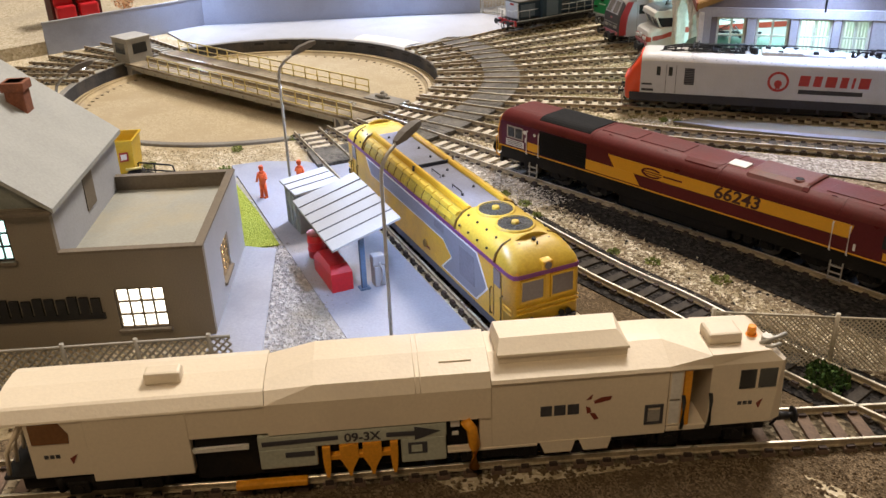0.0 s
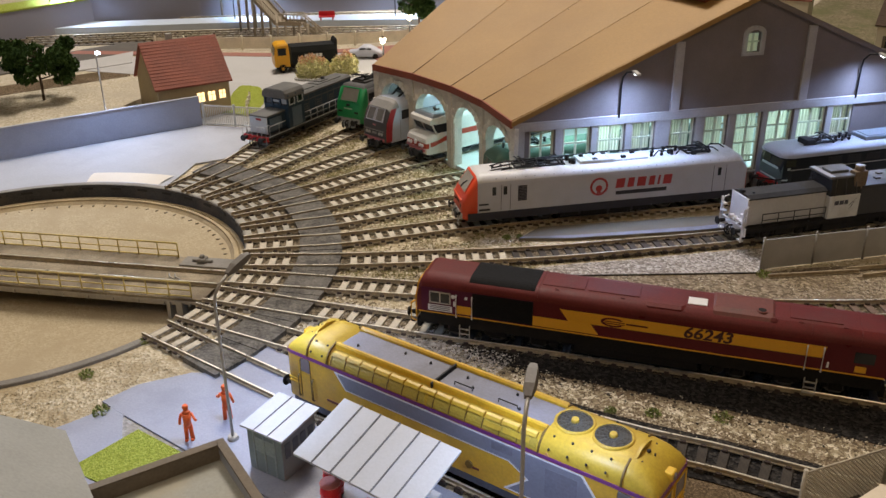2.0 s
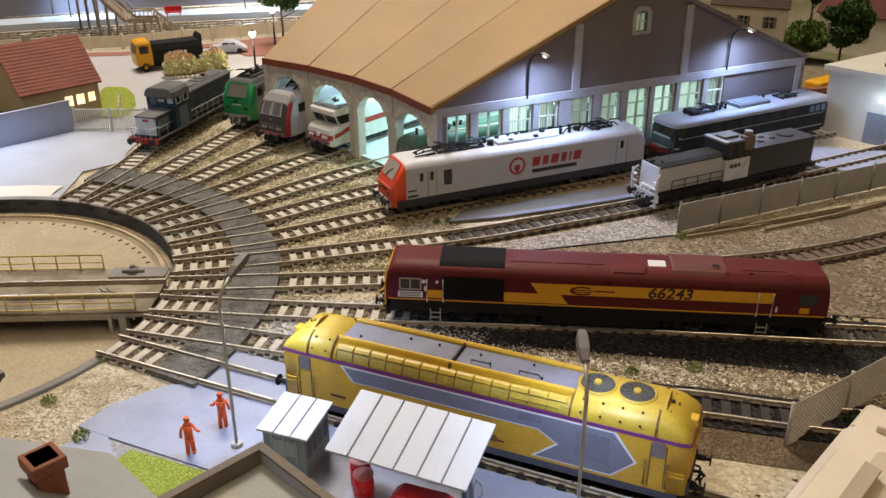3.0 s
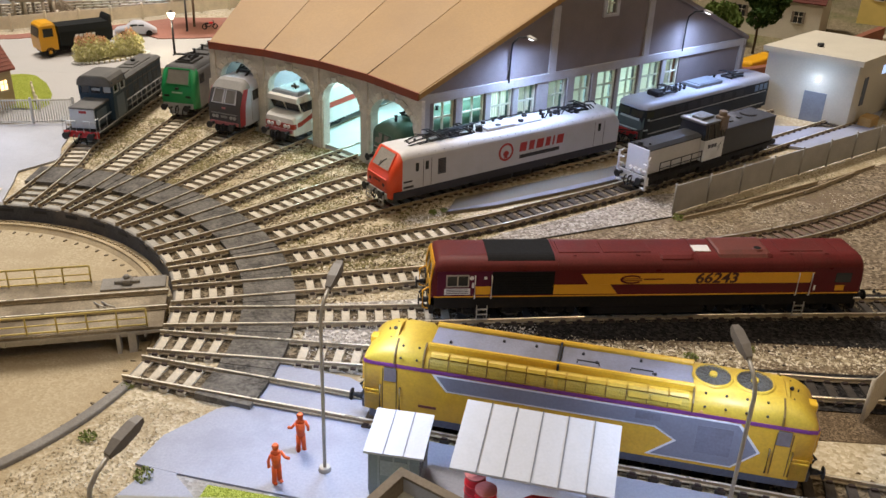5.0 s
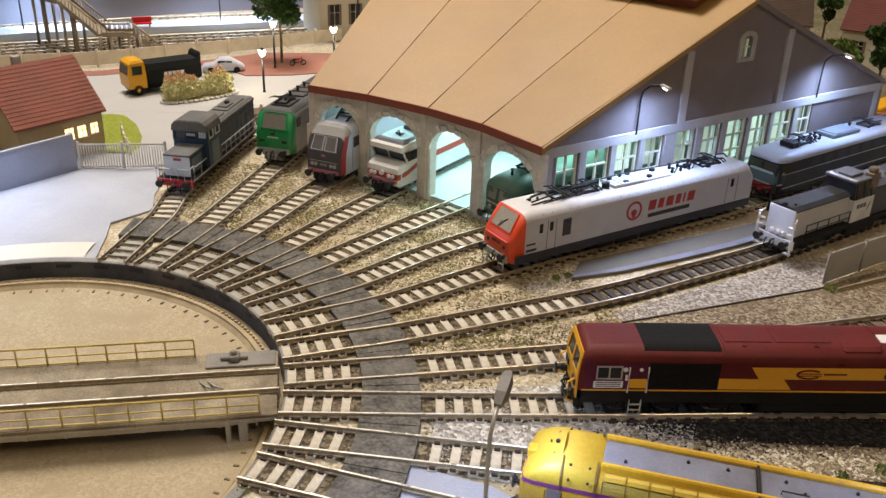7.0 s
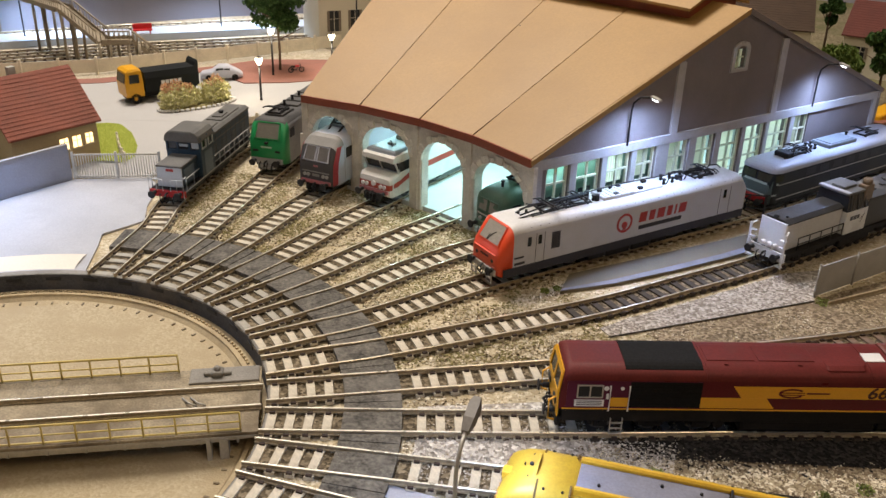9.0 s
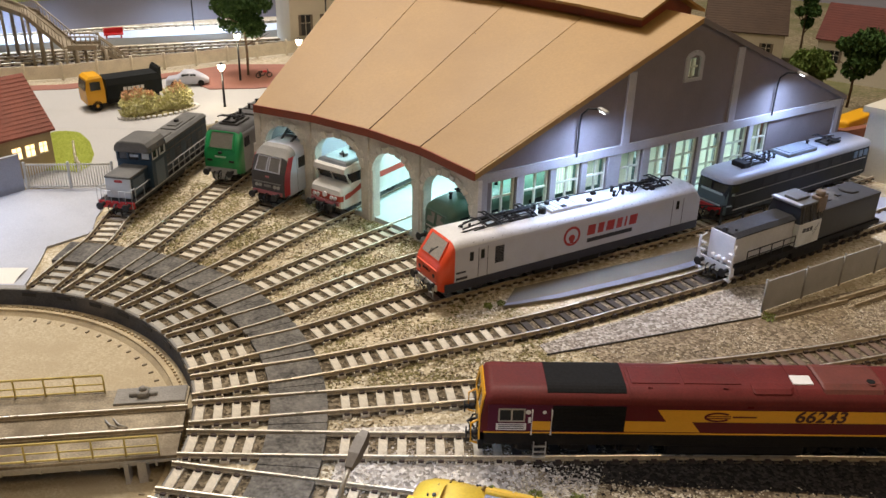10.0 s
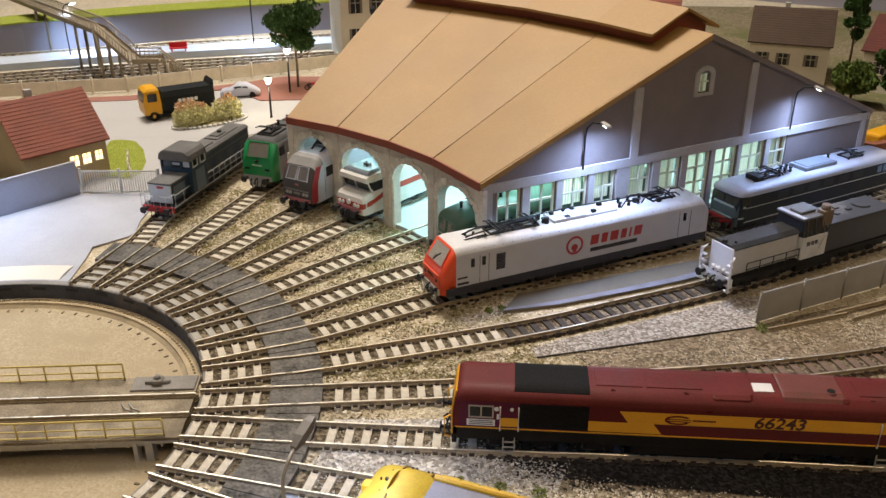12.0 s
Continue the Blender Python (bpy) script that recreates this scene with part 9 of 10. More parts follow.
bm_tube(bm, [(138, -172, 9.4), (144, -165, 10.4)], 0.8, 6)
single("yellow_stick", bm, M["yellow_rail"], "short pale yellow stick on the tyres", "stick", at=place(0, 0))
bm = bmesh.new()
bm_tube(bm, [(0, 0, 0), (0, 0, 7.4), (1, 0, 8), (22, 0, 8), (23.6, 0.6, 7.2), (24.6, 1, 0)], 0.55)
bm_tube(bm, [(0, 0, 3.6), (24.2, 0.8, 3.6)], 0.5)
bm_tube(bm, [(11, 0.2, 0), (11, 0.2, 8)], 0.5)
single("metal_rack", bm, M["iron"], "low dark metal rack on the sand", "rack", at=place(127.5, -160, 0, 32))

# ---------- background: street, station and houses ----------
M["road"] = paint("pale_grey_road", (0.42, 0.41, 0.40), 0.85, var=0.05, scale=12, dirt=(0.36, 0.34, 0.31), amount=0.2)
M["sand_pale"] = sprinkle("pale_sandy_ground", [(0.34, 0.29, 0.20), (0.48, 0.42, 0.31), (0.58, 0.52, 0.41)], 500, patch=(0.40, 0.35, 0.27), patch_scale=9)
M["red_path"] = paint("red_brown_paving", (0.28, 0.12, 0.09), 0.85, var=0.1, scale=60)
M["tile"] = paint("red_roof_tiles", (0.25, 0.080, 0.052), 0.75, var=0.18, scale=40)
M["tile_brown"] = paint("brown_roof_tiles", (0.13, 0.070, 0.045), 0.8, var=0.12, scale=60)
M["tile_dark"] = paint("dark_brown_roof", (0.070, 0.046, 0.032), 0.8, var=0.12, scale=60)
M["tile_wine"] = paint("wine_red_roof", (0.11, 0.036, 0.028), 0.8, var=0.12, scale=60)
M["ochre"] = paint("ochre_render", (0.42, 0.33, 0.19), 0.85, var=0.06, scale=40)
M["ivory"] = paint("ivory_render", (0.58, 0.54, 0.44), 0.85, var=0.05, scale=40)
M["yellow_wall"] = paint("yellow_render", (0.58, 0.44, 0.13), 0.85, var=0.05)
M["cream_rail"] = paint("cream_fence_paint", (0.72, 0.66, 0.53), 0.7)
M["brown_steel"] = paint("beige_footbridge", (0.30, 0.25, 0.18), 0.7, var=0.08)
M["leaf"] = sprinkle("dark_leaves", [(0.015, 0.035, 0.010), (0.035, 0.075, 0.018), (0.07, 0.12, 0.03)], 900)
M["tuft"] = sprinkle("tuft_green", [(0.14, 0.17, 0.05), (0.22, 0.26, 0.07), (0.32, 0.34, 0.13)], 900)
M["leaf_light"] = sprinkle("light_leaves", [(0.05, 0.09, 0.02), (0.10, 0.15, 0.03), (0.18, 0.22, 0.06)], 900)
M["bloom"] = sprinkle("pale_flower_foam", [(0.60, 0.58, 0.22), (0.74, 0.70, 0.36), (0.84, 0.80, 0.52)], 700)
M["bloom_orange"] = sprinkle("orange_leaves", [(0.66, 0.34, 0.18), (0.76, 0.46, 0.28), (0.80, 0.60, 0.40)], 700)
M["stall"] = paint("dark_red_stall", (0.10, 0.02, 0.02), 0.6)
M["station_bed"] = sprinkle("grey_brown_ballast", [(0.10, 0.088, 0.075), (0.17, 0.15, 0.128), (0.25, 0.225, 0.19)], 500)
M["garden"] = sprinkle("shaded_brown_soil", [(0.11, 0.09, 0.05), (0.19, 0.155, 0.095), (0.29, 0.24, 0.155)], 500, patch=(0.12, 0.12, 0.05), patch_scale=10)
M["tarmac"] = paint("dark_station_road", (0.11, 0.098, 0.085), 0.85, var=0.2, scale=40)
M["bark"] = paint("brown_bark", (0.10, 0.065, 0.04), 0.9, var=0.15)
M["platform_glow"] = paint("pale_station_platform", (0.42, 0.47, 0.54), 0.8, var=0.04)
M["backdrop"] = paint("grey_violet_board", (0.26, 0.25, 0.29), 0.9, var=0.05, scale=5)

LEVEL = 12.0
bm = bmesh.new()
bm_poly(bm, [(-238, -300), (-238, 84), (-113, 250), (-113, 318), (-150, 318), (-150, 432), (34.5, 432), (46, 493), (66, 509), (100, 540), (118, 600), (160, 700), (215, 720), polar(735, 66), polar(735, 57), polar(735, 48), polar(735, 40), (640, 434), (700, 462), (900, 642), (1500, 900), (1500, 1650), (-1650, 1650), (-1650, -300)], -1, LEVEL)
single("village_ground", bm, M["sand_pale"], "raised sandy ground of the village beyond the yard", "ground", "structure")
bm = bmesh.new()
rows = []
for y in (318, 330, 345, 362, 380, 400, 418, 434):
    z = LEVEL * max(0.0, min(1.0, (y - 322) / 110)) + 0.85
    x1 = 14 + 0.187 * (y - 322)
    rows.append([(-150 + (x1 + 150) * i / 14, y, z) for i in range(15)] + [(x1, y, -1)])
bm_loft(bm, rows, cap=False, closed=False)
single("road_ramp", bm, M["road"], "pale grey road rising from the gate to the square", "road", "structure")


def ramp_z(y):
    return LEVEL * max(0.0, min(1.0, (y - 322) / 110)) + 0.85


def lift(since, view_from):
    """Set the things built after that list onto the raised village ground, shrunk towards a camera position so that
    they keep their place in its view.
    """
    k = 1 - LEVEL / view_from[2]
    c = Vector(view_from) * MM
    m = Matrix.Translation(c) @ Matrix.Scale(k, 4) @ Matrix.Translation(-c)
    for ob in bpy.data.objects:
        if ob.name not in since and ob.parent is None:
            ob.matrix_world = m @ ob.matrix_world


# camera positions late and early in the path, in millimetres
CAMERA_A, CAMERA_B = (265, -340, 266), (575, -370, 238)
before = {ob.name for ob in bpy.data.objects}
bm = bmesh.new()
bm_poly(bm, [(-330, 470), (-170, 470), (20, 470), (70, 505), (118, 520), (140, 640), (120, 700), (-20, 660), (-140, 600), (-300, 560)], 0.1, 0.9)
single("road", bm, M["road"], "pale grey village square of smooth card", "road", "structure")
bm = bmesh.new()
bm_poly(bm, [(-10, 640), (20, 610), (70, 618), (150, 650), (160, 730), (20, 720), (-30, 680)], 0.5, 1.9)
single("red_pavement", bm, M["red_path"], "red-brown paved island beside the square", "pavement", "structure")
bm = bmesh.new()
bm_poly(bm, [(-400, 540), (-130, 600), (20, 690), (10, 706), (-140, 618), (-400, 560)], 0.5, 1.5)
single("kerb_strip", bm, M["red_path"], "red-brown strip along the station fence", "pavement", "structure")


def village_house(at, label, L, W, h, rh, wall, roof, windows=(), lit=None, over=4, chimney=True, group=""):
    """A gabled house, its ridge along local x; windows: (x, z, w, h) on the -y front."""
    t = thing("village_house", at, label, "house", group)
    bm = bmesh.new()
    bm_box(bm, -L / 2, -W / 2, 0, L / 2, W / 2, h)
    for s in (-1, 1):
        bm_prism(bm, [(s * L / 2, -W / 2, h), (s * L / 2, W / 2, h), (s * L / 2, 0, h + rh)], (-s * 2, 0, 0))
    part("wall", bm, wall, t)
    for s in (-1, 1):
        k = rh / (W / 2)
        bm = bmesh.new()
        bm_prism(bm, [(-L / 2 - over, s * (W / 2 + over), h - over * k), (L / 2 + over, s * (W / 2 + over), h - over * k), (L / 2 + over, 0, h + rh), (-L / 2 - over, 0, h + rh)], (0, 0, 1.6))
        rf = part("roof", bm, roof, t)
        n = 15
        for i in range(1, n):
            f = i / n
            bm = bmesh.new()
            y, z = s * (W / 2 + over) * (1 - f), h - over * k + (rh + over * k) * f + 1.6
            bm_tube(bm, [(-L / 2 - over, y, z), (L / 2 + over, y, z)], 0.35, 4)
            part("tile_course", bm, roof, rf)
    if chimney:
        bm = bmesh.new()
        bm_box(bm, -L * 0.1 - 3, 2, h + rh * 0.4, -L * 0.1 + 3, 7, h + rh + 7, 0.4)
        part("chimney", bm, M["concrete"], t)
    for x, z, w, hh in windows:
        bm = bmesh.new()
        bm_box(bm, x - w / 2, -W / 2 - 0.5, z, x + w / 2, -W / 2 + 0.2, z + hh)
        wn = part_each("window", bm, lit or M["glass_dark"], t)
        bm = bmesh.new()
        bm_box(bm, x - 0.3, -W / 2 - 0.8, z, x + 0.3, -W / 2 - 0.4, z + hh)
        bm_box(bm, x - w / 2, -W / 2 - 0.8, z + hh * 0.6, x + w / 2, -W / 2 - 0.4, z + hh * 0.6 + 0.5)
        bm_box(bm, x - w / 2 - 0.8, -W / 2 - 1.4, z - 1, x + w / 2 + 0.8, -W / 2, z)
        part("frame", bm, M["ivory"], wn)
        if lit is None:
            for s in (-1, 1):
                bm = bmesh.new()
                bm_box(bm, x + s * (w / 2 + 1.6) - 1.6, -W / 2 - 0.9, z, x + s * (w / 2 + 1.6) + 1.6, -W / 2, z + hh, 0.2)
                part("shutter", bm, M["brown_wood"], wn)
    return t


def leafy(bm, c, r, n, size, rng, squash=0.85):
    for _ in range(n):
        v = Vector((rng.gauss(0, 1), rng.gauss(0, 1), rng.gauss(0, 1))).normalized() * r * rng.uniform(0.55, 1.0)
        p = Vector(c) + Vector((v.x, v.y, v.z * squash))
        q = Euler((rng.uniform(0, 6), rng.uniform(0, 6), rng.uniform(0, 6))).to_matrix()
        s = size * rng.uniform(0.6, 1.3)
        vs = [bm.verts.new(p + q @ Vector(o) * s) for o in ((-1, 0, 0), (0, -0.6, 0.15), (1, 0, 0), (0, 0.6, 0.15))]
        bm.faces.new(vs)


def tree(x, y, h, r, label, seed, dark=True, lobes=9, group="layout trees", airy=False):
    rng = random.Random(seed)
    t = thing("tree", place(x, y), label, "tree", group)
    bm = bmesh.new()
    bm_tube(bm, [(0, 0, -0.5), (0.6, 0.3, h * 0.25), (-0.4, 0.5, h * 0.5), (0, 0, h * 0.8)], 1.6, 8)
    for k in range(6):
        a = k * 1.05 + rng.random()
        z = h * (0.34 + 0.07 * k)
        bm_cyl(bm, (0, 0, z), (r * 0.7 * math.cos(a), r * 0.7 * math.sin(a), z + h * 0.12), 0.9, 0.3, 6)
    part("trunk", bm, M["bark"], t)
    bm = bmesh.new()
    for k in range(lobes):
        a, q = rng.uniform(0, 6.28), rng.uniform(0.15, 0.75)
        z = h * rng.uniform(0.45, 0.92)
        rr = r * rng.uniform(0.32, 0.55)
        if airy:
            a, q, z, rr = k * 2.4 + rng.uniform(-0.3, 0.3), rng.uniform(0.45, 0.95), h * (0.42 + 0.5 * k / lobes), r * rng.uniform(0.2, 0.36)
        leafy(bm, (r * q * math.cos(a), r * q * math.sin(a), z), rr, 330, 2.7, rng)
    leafy(bm, (0, 0, h * 0.78), r * (0.3 if airy else 0.55), 350 if airy else 500, 2.0, rng)
    part("crown", bm, M["leaf"] if dark else M["leaf_light"], t)
    return t


tree(50, 672, 106, 38, "tall dark green tree beside the square", 4, lobes=14)
tree(712, 592, 84, 27, "round dark green tree behind the shed", 5, lobes=18)
tree(692, 655, 44, 27, "low round green bush behind the shed", 7, False, lobes=12)
tree(738, 806, 104, 18, "tall conical dark tree between the houses", 8, lobes=12)


def globe_lamp(x, y, h, label, double=False):
    t = thing("globe_lamp", place(x, y, 0.8), label, "street lamp", "warm street lamps")
    bm = bmesh.new()
    bm_cyl(bm, (0, 0, 0), (0, 0, 4), 1.6, 1.0, 10)
    bm_cyl(bm, (0, 0, 4), (0, 0, h - 7), 1.3, 1.0, 10)
    bm_cyl(bm, (0, 0, h - 7.6), (0, 0, h - 6.6), 2.2, 2.2, 10)
    part("post", bm, M["iron"], t)
    bm = bmesh.new()
    bm_loft(bm, [[(r * math.cos(a), r * math.sin(a), z) for a in np.linspace(0, 2 * math.pi, 13)[:-1]] for r, z in ((1.8, h - 6.6), (3.6, h - 3), (3.8, h - 0.6), (2.6, h))], smooth=True)
    part("globe", bm, M["lamp_warm"], t, "glowing warm white globe")
    bm = bmesh.new()
    bm_cyl(bm, (0, 0, h), (0, 0, h + 2), 3.0, 0.4, 10)
    part("cap", bm, M["iron"], t)
    lamp("globe_lamp_light", "POINT", ((x - 4) * MM, (y - 4) * MM, (h - 9) * MM), None, 0.04, (1, 0.85, 0.62), 0.004)
    return t


globe_lamp(50, 548, 44, "black street lamp with a glowing white globe")
globe_lamp(46, 648, 53, "black street lamp with a glowing white globe")
globe_lamp(112, 660, 46, "black street lamp with a glowing white globe")
t = thing("dark_lantern", place(135, 730, 0), "unlit black lantern on a post", "street lamp")
bm = bmesh.new()
bm_cyl(bm, (0, 0, 0), (0, 0, 78), 1.2, 0.9, 8)
part("post", bm, M["iron"], t)
bm = bmesh.new()
bm_loft(bm, [[(-2, -2, 78), (2, -2, 78), (2, 2, 78), (-2, 2, 78)], [(-3.2, -3.2, 86), (3.2, -3.2, 86), (3.2, 3.2, 86), (-3.2, 3.2, 86)], [(-0.6, -0.6, 90), (0.6, -0.6, 90), (0.6, 0.6, 90), (-0.6, 0.6, 90)]])
part("lantern", bm, M["iron"], t)

# tipper truck
t = thing("tipper_truck", place(-55, 552, 0.9, 36), "tipper truck with yellow cab and black body", "truck")
bm = bmesh.new()
bm_loft(bm, [[(-38, -13, 7), (-20, -13, 7), (-20, 13, 7), (-38, 13, 7)], [(-38.5, -13, 20), (-20, -13, 20), (-20, 13, 20), (-38.5, 13, 20)], [(-36.5, -12.5, 32), (-21, -12.5, 33), (-21, 12.5, 33), (-36.5, 12.5, 32)], [(-33, -11, 34.5), (-22, -11, 34.5), (-22, 11, 34.5), (-33, 11, 34.5)]])
part("cab", bm, M["gold"], t, "yellow cab")
bm = bmesh.new()
bm_prism(bm, [(-39, -11, 21), (-39, 11, 21), (-37.3, 10.6, 30), (-37.3, -10.6, 30)], (0.6, 0, 0))
for s in (-1, 1):
    plate(bm, -34, -24, 21, 29.5, s * 13, 0.3)
part_each("cab_window", bm, M["glass_dark"], t)
bm = bmesh.new()
bm_loft(bm, [[(-18, -13, 10), (38, -13, 10), (38, 13, 10), (-18, 13, 10)], [(-18, -13.5, 24), (38, -13.5, 24), (38, 13.5, 24), (-18, 13.5, 24)], [(-18, -11, 30), (38, -11, 30), (38, 11, 30), (-18, 11, 30)]])
bm_prism(bm, [(34, -12, 28), (38.5, -12, 28), (38.5, -12, 36), (36, -12, 34)], (0, 24, 0))
part("tipper_body", bm, M["blackgreen"], t, "black tipper body")
bm = bmesh.new()
for s in (-1, 1):
    for i in range(5):
        plate(bm, -2 + i * 4.4, 1.4 + i * 4.4, 17, 20.5, s * 13.4, 0.3)
part_each("name_bar", bm, M["white"], t, "row of plain white bars")
for x in (-29, 8, 24):
    for s in (-1, 1):
        bm = bmesh.new()
        bm_cyl(bm, (x, s * 9, 5), (x, s * 13, 5), 5.2, 5.2, 18)
        wh = part("wheel", bm, M["black"], t)
        bm = bmesh.new()
        bm_cyl(bm, (x, s * 13, 5), (x, s * 13.3, 5), 2.0, 1.6, 12)
        part("hub", bm, M["gold"], wh)
bm = bmesh.new()
bm_box(bm, -36, -8, 4, 36, 8, 9, 0.5)
part("chassis", bm, M["black"], t)

# small rounded car
t = thing("small_car", place(-8, 628, 0.9, 15), "small silver rounded old car parked on the square", "car")
bm = bmesh.new()
shell(bm, [(-23, 5, 3, 5, 6.5, 3), (-20, 8, 3, 7, 9.5, 5), (-10, 9, 3, 8, 10.5, 6), (-7, 9, 3, 9, 13, 5), (-2, 9, 3, 9, 16.5, 5), (7, 9, 3, 9, 16.2, 5), (14, 8.8, 3, 8.5, 12.5, 5), (20, 7.5, 3, 6.5, 9, 4), (23, 5, 3, 5, 6.5, 3)], smooth=True)
part("body", bm, M["silver"], t)
bm = bmesh.new()
for s in (-1, 1):
    plate(bm, -6, 2, 10, 14, s * 8.2, 0.4)
    plate(bm, 3, 9, 10, 13.6, s * 8.2, 0.4)
part_each("window", bm, M["glass_dark"], t)
for x in (-14, 14):
    for s in (-1, 1):
        bm = bmesh.new()
        bm_cyl(bm, (x, s * 7, 3.6), (x, s * 9.2, 3.6), 3.6, 3.6, 14)
        part("wheel", bm, M["black"], t)

# flower bed ringed with white stones
t = thing("flower_bed", place(-10, 524, 0.8, 38), "oval flower bed edged with white stones", "flower bed")
bm = bmesh.new()
bm_loft(bm, [[(40 * k * math.cos(a), 15 * k * math.sin(a), z) for a in np.linspace(0, 2 * math.pi, 33)[:-1]] for k, z in ((1, 0), (0.95, 1.5), (0.6, 3))])
part("soil", bm, M["moss"], t)
for i in range(44):
    a = 2 * math.pi * i / 44
    bm = bmesh.new()
    bm_ball(bm, (40 * math.cos(a), 15 * math.sin(a), 1.4), 2.4, 0.7, 6, 4)
    part("stone", bm, M["white_roof"], t)
rng = random.Random(11)
for x, rr, top in ((-28, 12, 1), (-18, 13, 1), (-7, 11, 1), (3, 6, 0), (13, 12, 0), (24, 13, 1)):
    bm = bmesh.new()
    leafy(bm, (x, 0, rr * 0.85), rr, 900, 1.5, rng, 1.15)
    leafy(bm, (x, 0, rr * 0.6), rr * 0.75, 500, 1.8, rng, 1.0)
    sh = part("shrub", bm, M["bloom"], t, "pale green flowering shrub")
    bm = bmesh.new()
    leafy(bm, (x - 2, 0, rr * 1.8), rr * 0.55, 170 if top else 40, 1.2, rng, 0.9)
    part("blossom", bm, M["bloom_orange"], sh, "orange blossom")

# station: tracks, platforms and lamps beyond the square
for o0, o1 in ((-16, 52), (104, 172)):
    bm = bmesh.new()
    bm_poly(bm, [(-700, 470 + o0 * 1.1), (-260, 690 + o0 * 1.08), (60, 812 + o0 * 1.05), (420, 960 + o0), (420, 960 + o1), (60, 812 + o1 * 1.05), (-260, 690 + o1 * 1.08), (-700, 470 + o1 * 1.1)], 0.2, 1.3)
    single("station_ballast", bm, M["station_bed"], "grey-brown ballast under the station tracks", "ballast", "structure")
for off, lab in ((0, "station track beyond the square"), (34, "station track beyond the square"), (120, "far station track beside the platform"), (154, "far station track beside the platform")):
    a = Vector((-700, 500 + off)) + Vector((0, 60))
    track(lab, [(-700, 470 + off * 1.1), (-260, 690 + off * 1.08), (60, 812 + off * 1.05), (420, 960 + off)], "sleeper_dark", pitch=11)
bm = bmesh.new()
bm_poly(bm, [(-720, 548), (-260, 770), (60, 890), (420, 1032), (404, 1072), (40, 930), (-280, 812), (-740, 592)], 0, 9)
single("station_platform", bm, M["platform_glow"], "long pale station platform lit by white lamps", "platform", "structure")
for x, y in ((-520, 660), (-290, 785), (-60, 868), (140, 945)):
    t = thing("station_lamp", place(x, y, 9), "slim station lamp with a white diode", "street lamp", "station lamps")
    bm = bmesh.new()
    bm_tube(bm, [(0, 0, 0), (0, 0, 60), (2, 4, 66), (6, 12, 66)], 0.9, 8)
    part("pole", bm, M["iron"], t)
    bm = bmesh.new()
    bm_boxr(bm, Matrix.Translation((7, 14, 65)), 5, 8, 1.6, 0.4)
    part("head", bm, M["lamp_white"], t)
    lamp("station_lamp_light", "SPOT", ((x + 7) * MM, (y + 14) * MM, 0.070), None, 1.25, (0.50, 0.68, 1.0), 0.006, 150)
for x, y, c, lab in ((-150, 815, "red", "red bench on the station platform"), (100, 930, "hut", "grey sign board on the station platform")):
    bm = bmesh.new()
    bm_box(bm, -12, -3, 4, 12, 3, 6, 0.5)
    bm_box(bm, -12, 2, 6, 12, 3.2, 13, 0.4)
    for q in (-9, 9):
        bm_box(bm, q - 0.8, -2, 0, q + 0.8, 2, 4)
    single("platform_bench", bm, M[c], lab, "bench", at=place(x, y, 9, 22))


def picket(pts, label, h=15.0, pitch=9.0):
    t = thing("picket_fence", place(0, 0), label, "fence", "cream fences")
    for (x0, y0), (x1, y1) in zip(pts, pts[1:]):
        a, b = Vector((x0, y0, 0)), Vector((x1, y1, 0))
        d = (b - a).normalized()
        n = max(1, int((b - a).length / 34))
        for i in range(n):
            p, q = a.lerp(b, i / n), a.lerp(b, (i + 1) / n)
            bm = bmesh.new()
            bm_prism(bm, [p + Vector((0, 0, 2)) + d, q + Vector((0, 0, 2)) - d, q + Vector((0, 0, h)) - d, p + Vector((0, 0, h)) + d], (-d.y, d.x, 0))
            part("panel", bm, M["cream_rail"], t)
            bm = bmesh.new()
            bm_box(bm, p.x - 1.4, p.y - 1.4, 0, p.x + 1.4, p.y + 1.4, h + 3, 0.3)
            part("post", bm, M["cream_rail"], t)
    return t


picket([(-300, 595), (-150, 640), (-20, 716), (110, 800)], "cream panel fence between square and station", 17)
picket([(22, 432), (60, 470), (116, 505)], "low cream fence beside the green locomotive", 8)

# station building and houses behind the shed
village_house(place(122, 856, 0, 22), "ivory station building with dark windows", 120, 80, 120, 40, M["ivory"], M["tile_brown"], [(-40, 20, 12, 26), (-12, 20, 12, 26), (-40, 66, 12, 22), (-12, 66, 12, 22)], None, 3, False)
for i, (x, y, a, w, r) in enumerate(((470, 900, -8, "ivory", "tile"), (1010, 780, -32, "yellow_wall", "tile_brown"), (1180, 640, -45, "ivory", "tile"))):
    village_house(place(x, y, 0, a), ("ivory village house with brown shutters and tiled roof", "yellow village house with a brown roof", "ivory village house with shutters")[i], 120, 80, 62, 44, M[w], M[r], [(-38, 34, 11, 15), (-8, 34, 11, 15), (36, 34, 11, 15)], None, 4, True, "village houses")
village_house(place(655, 788, 0, -16), "ivory village house with brown shutters and dark brown roof", 92, 90, 49, 33, M["ivory"], M["tile_dark"], [(-30, 22, 10, 14), (-6, 22, 10, 14), (26, 22, 10, 14)], None, 3, True, "village houses")
village_house(place(795, 722, 0, -34), "beige village house with brown shutters and red-brown roof", 118, 90, 49, 33, M["ivory"], M["tile_wine"], [(-38, 22, 10, 14), (-6, 22, 10, 14), (32, 22, 10, 14)], None, 3, False, "village houses")
bm = bmesh.new()
line = [Vector(p) for p in ((566, 472), (640, 434), (700, 462), (900, 642))]
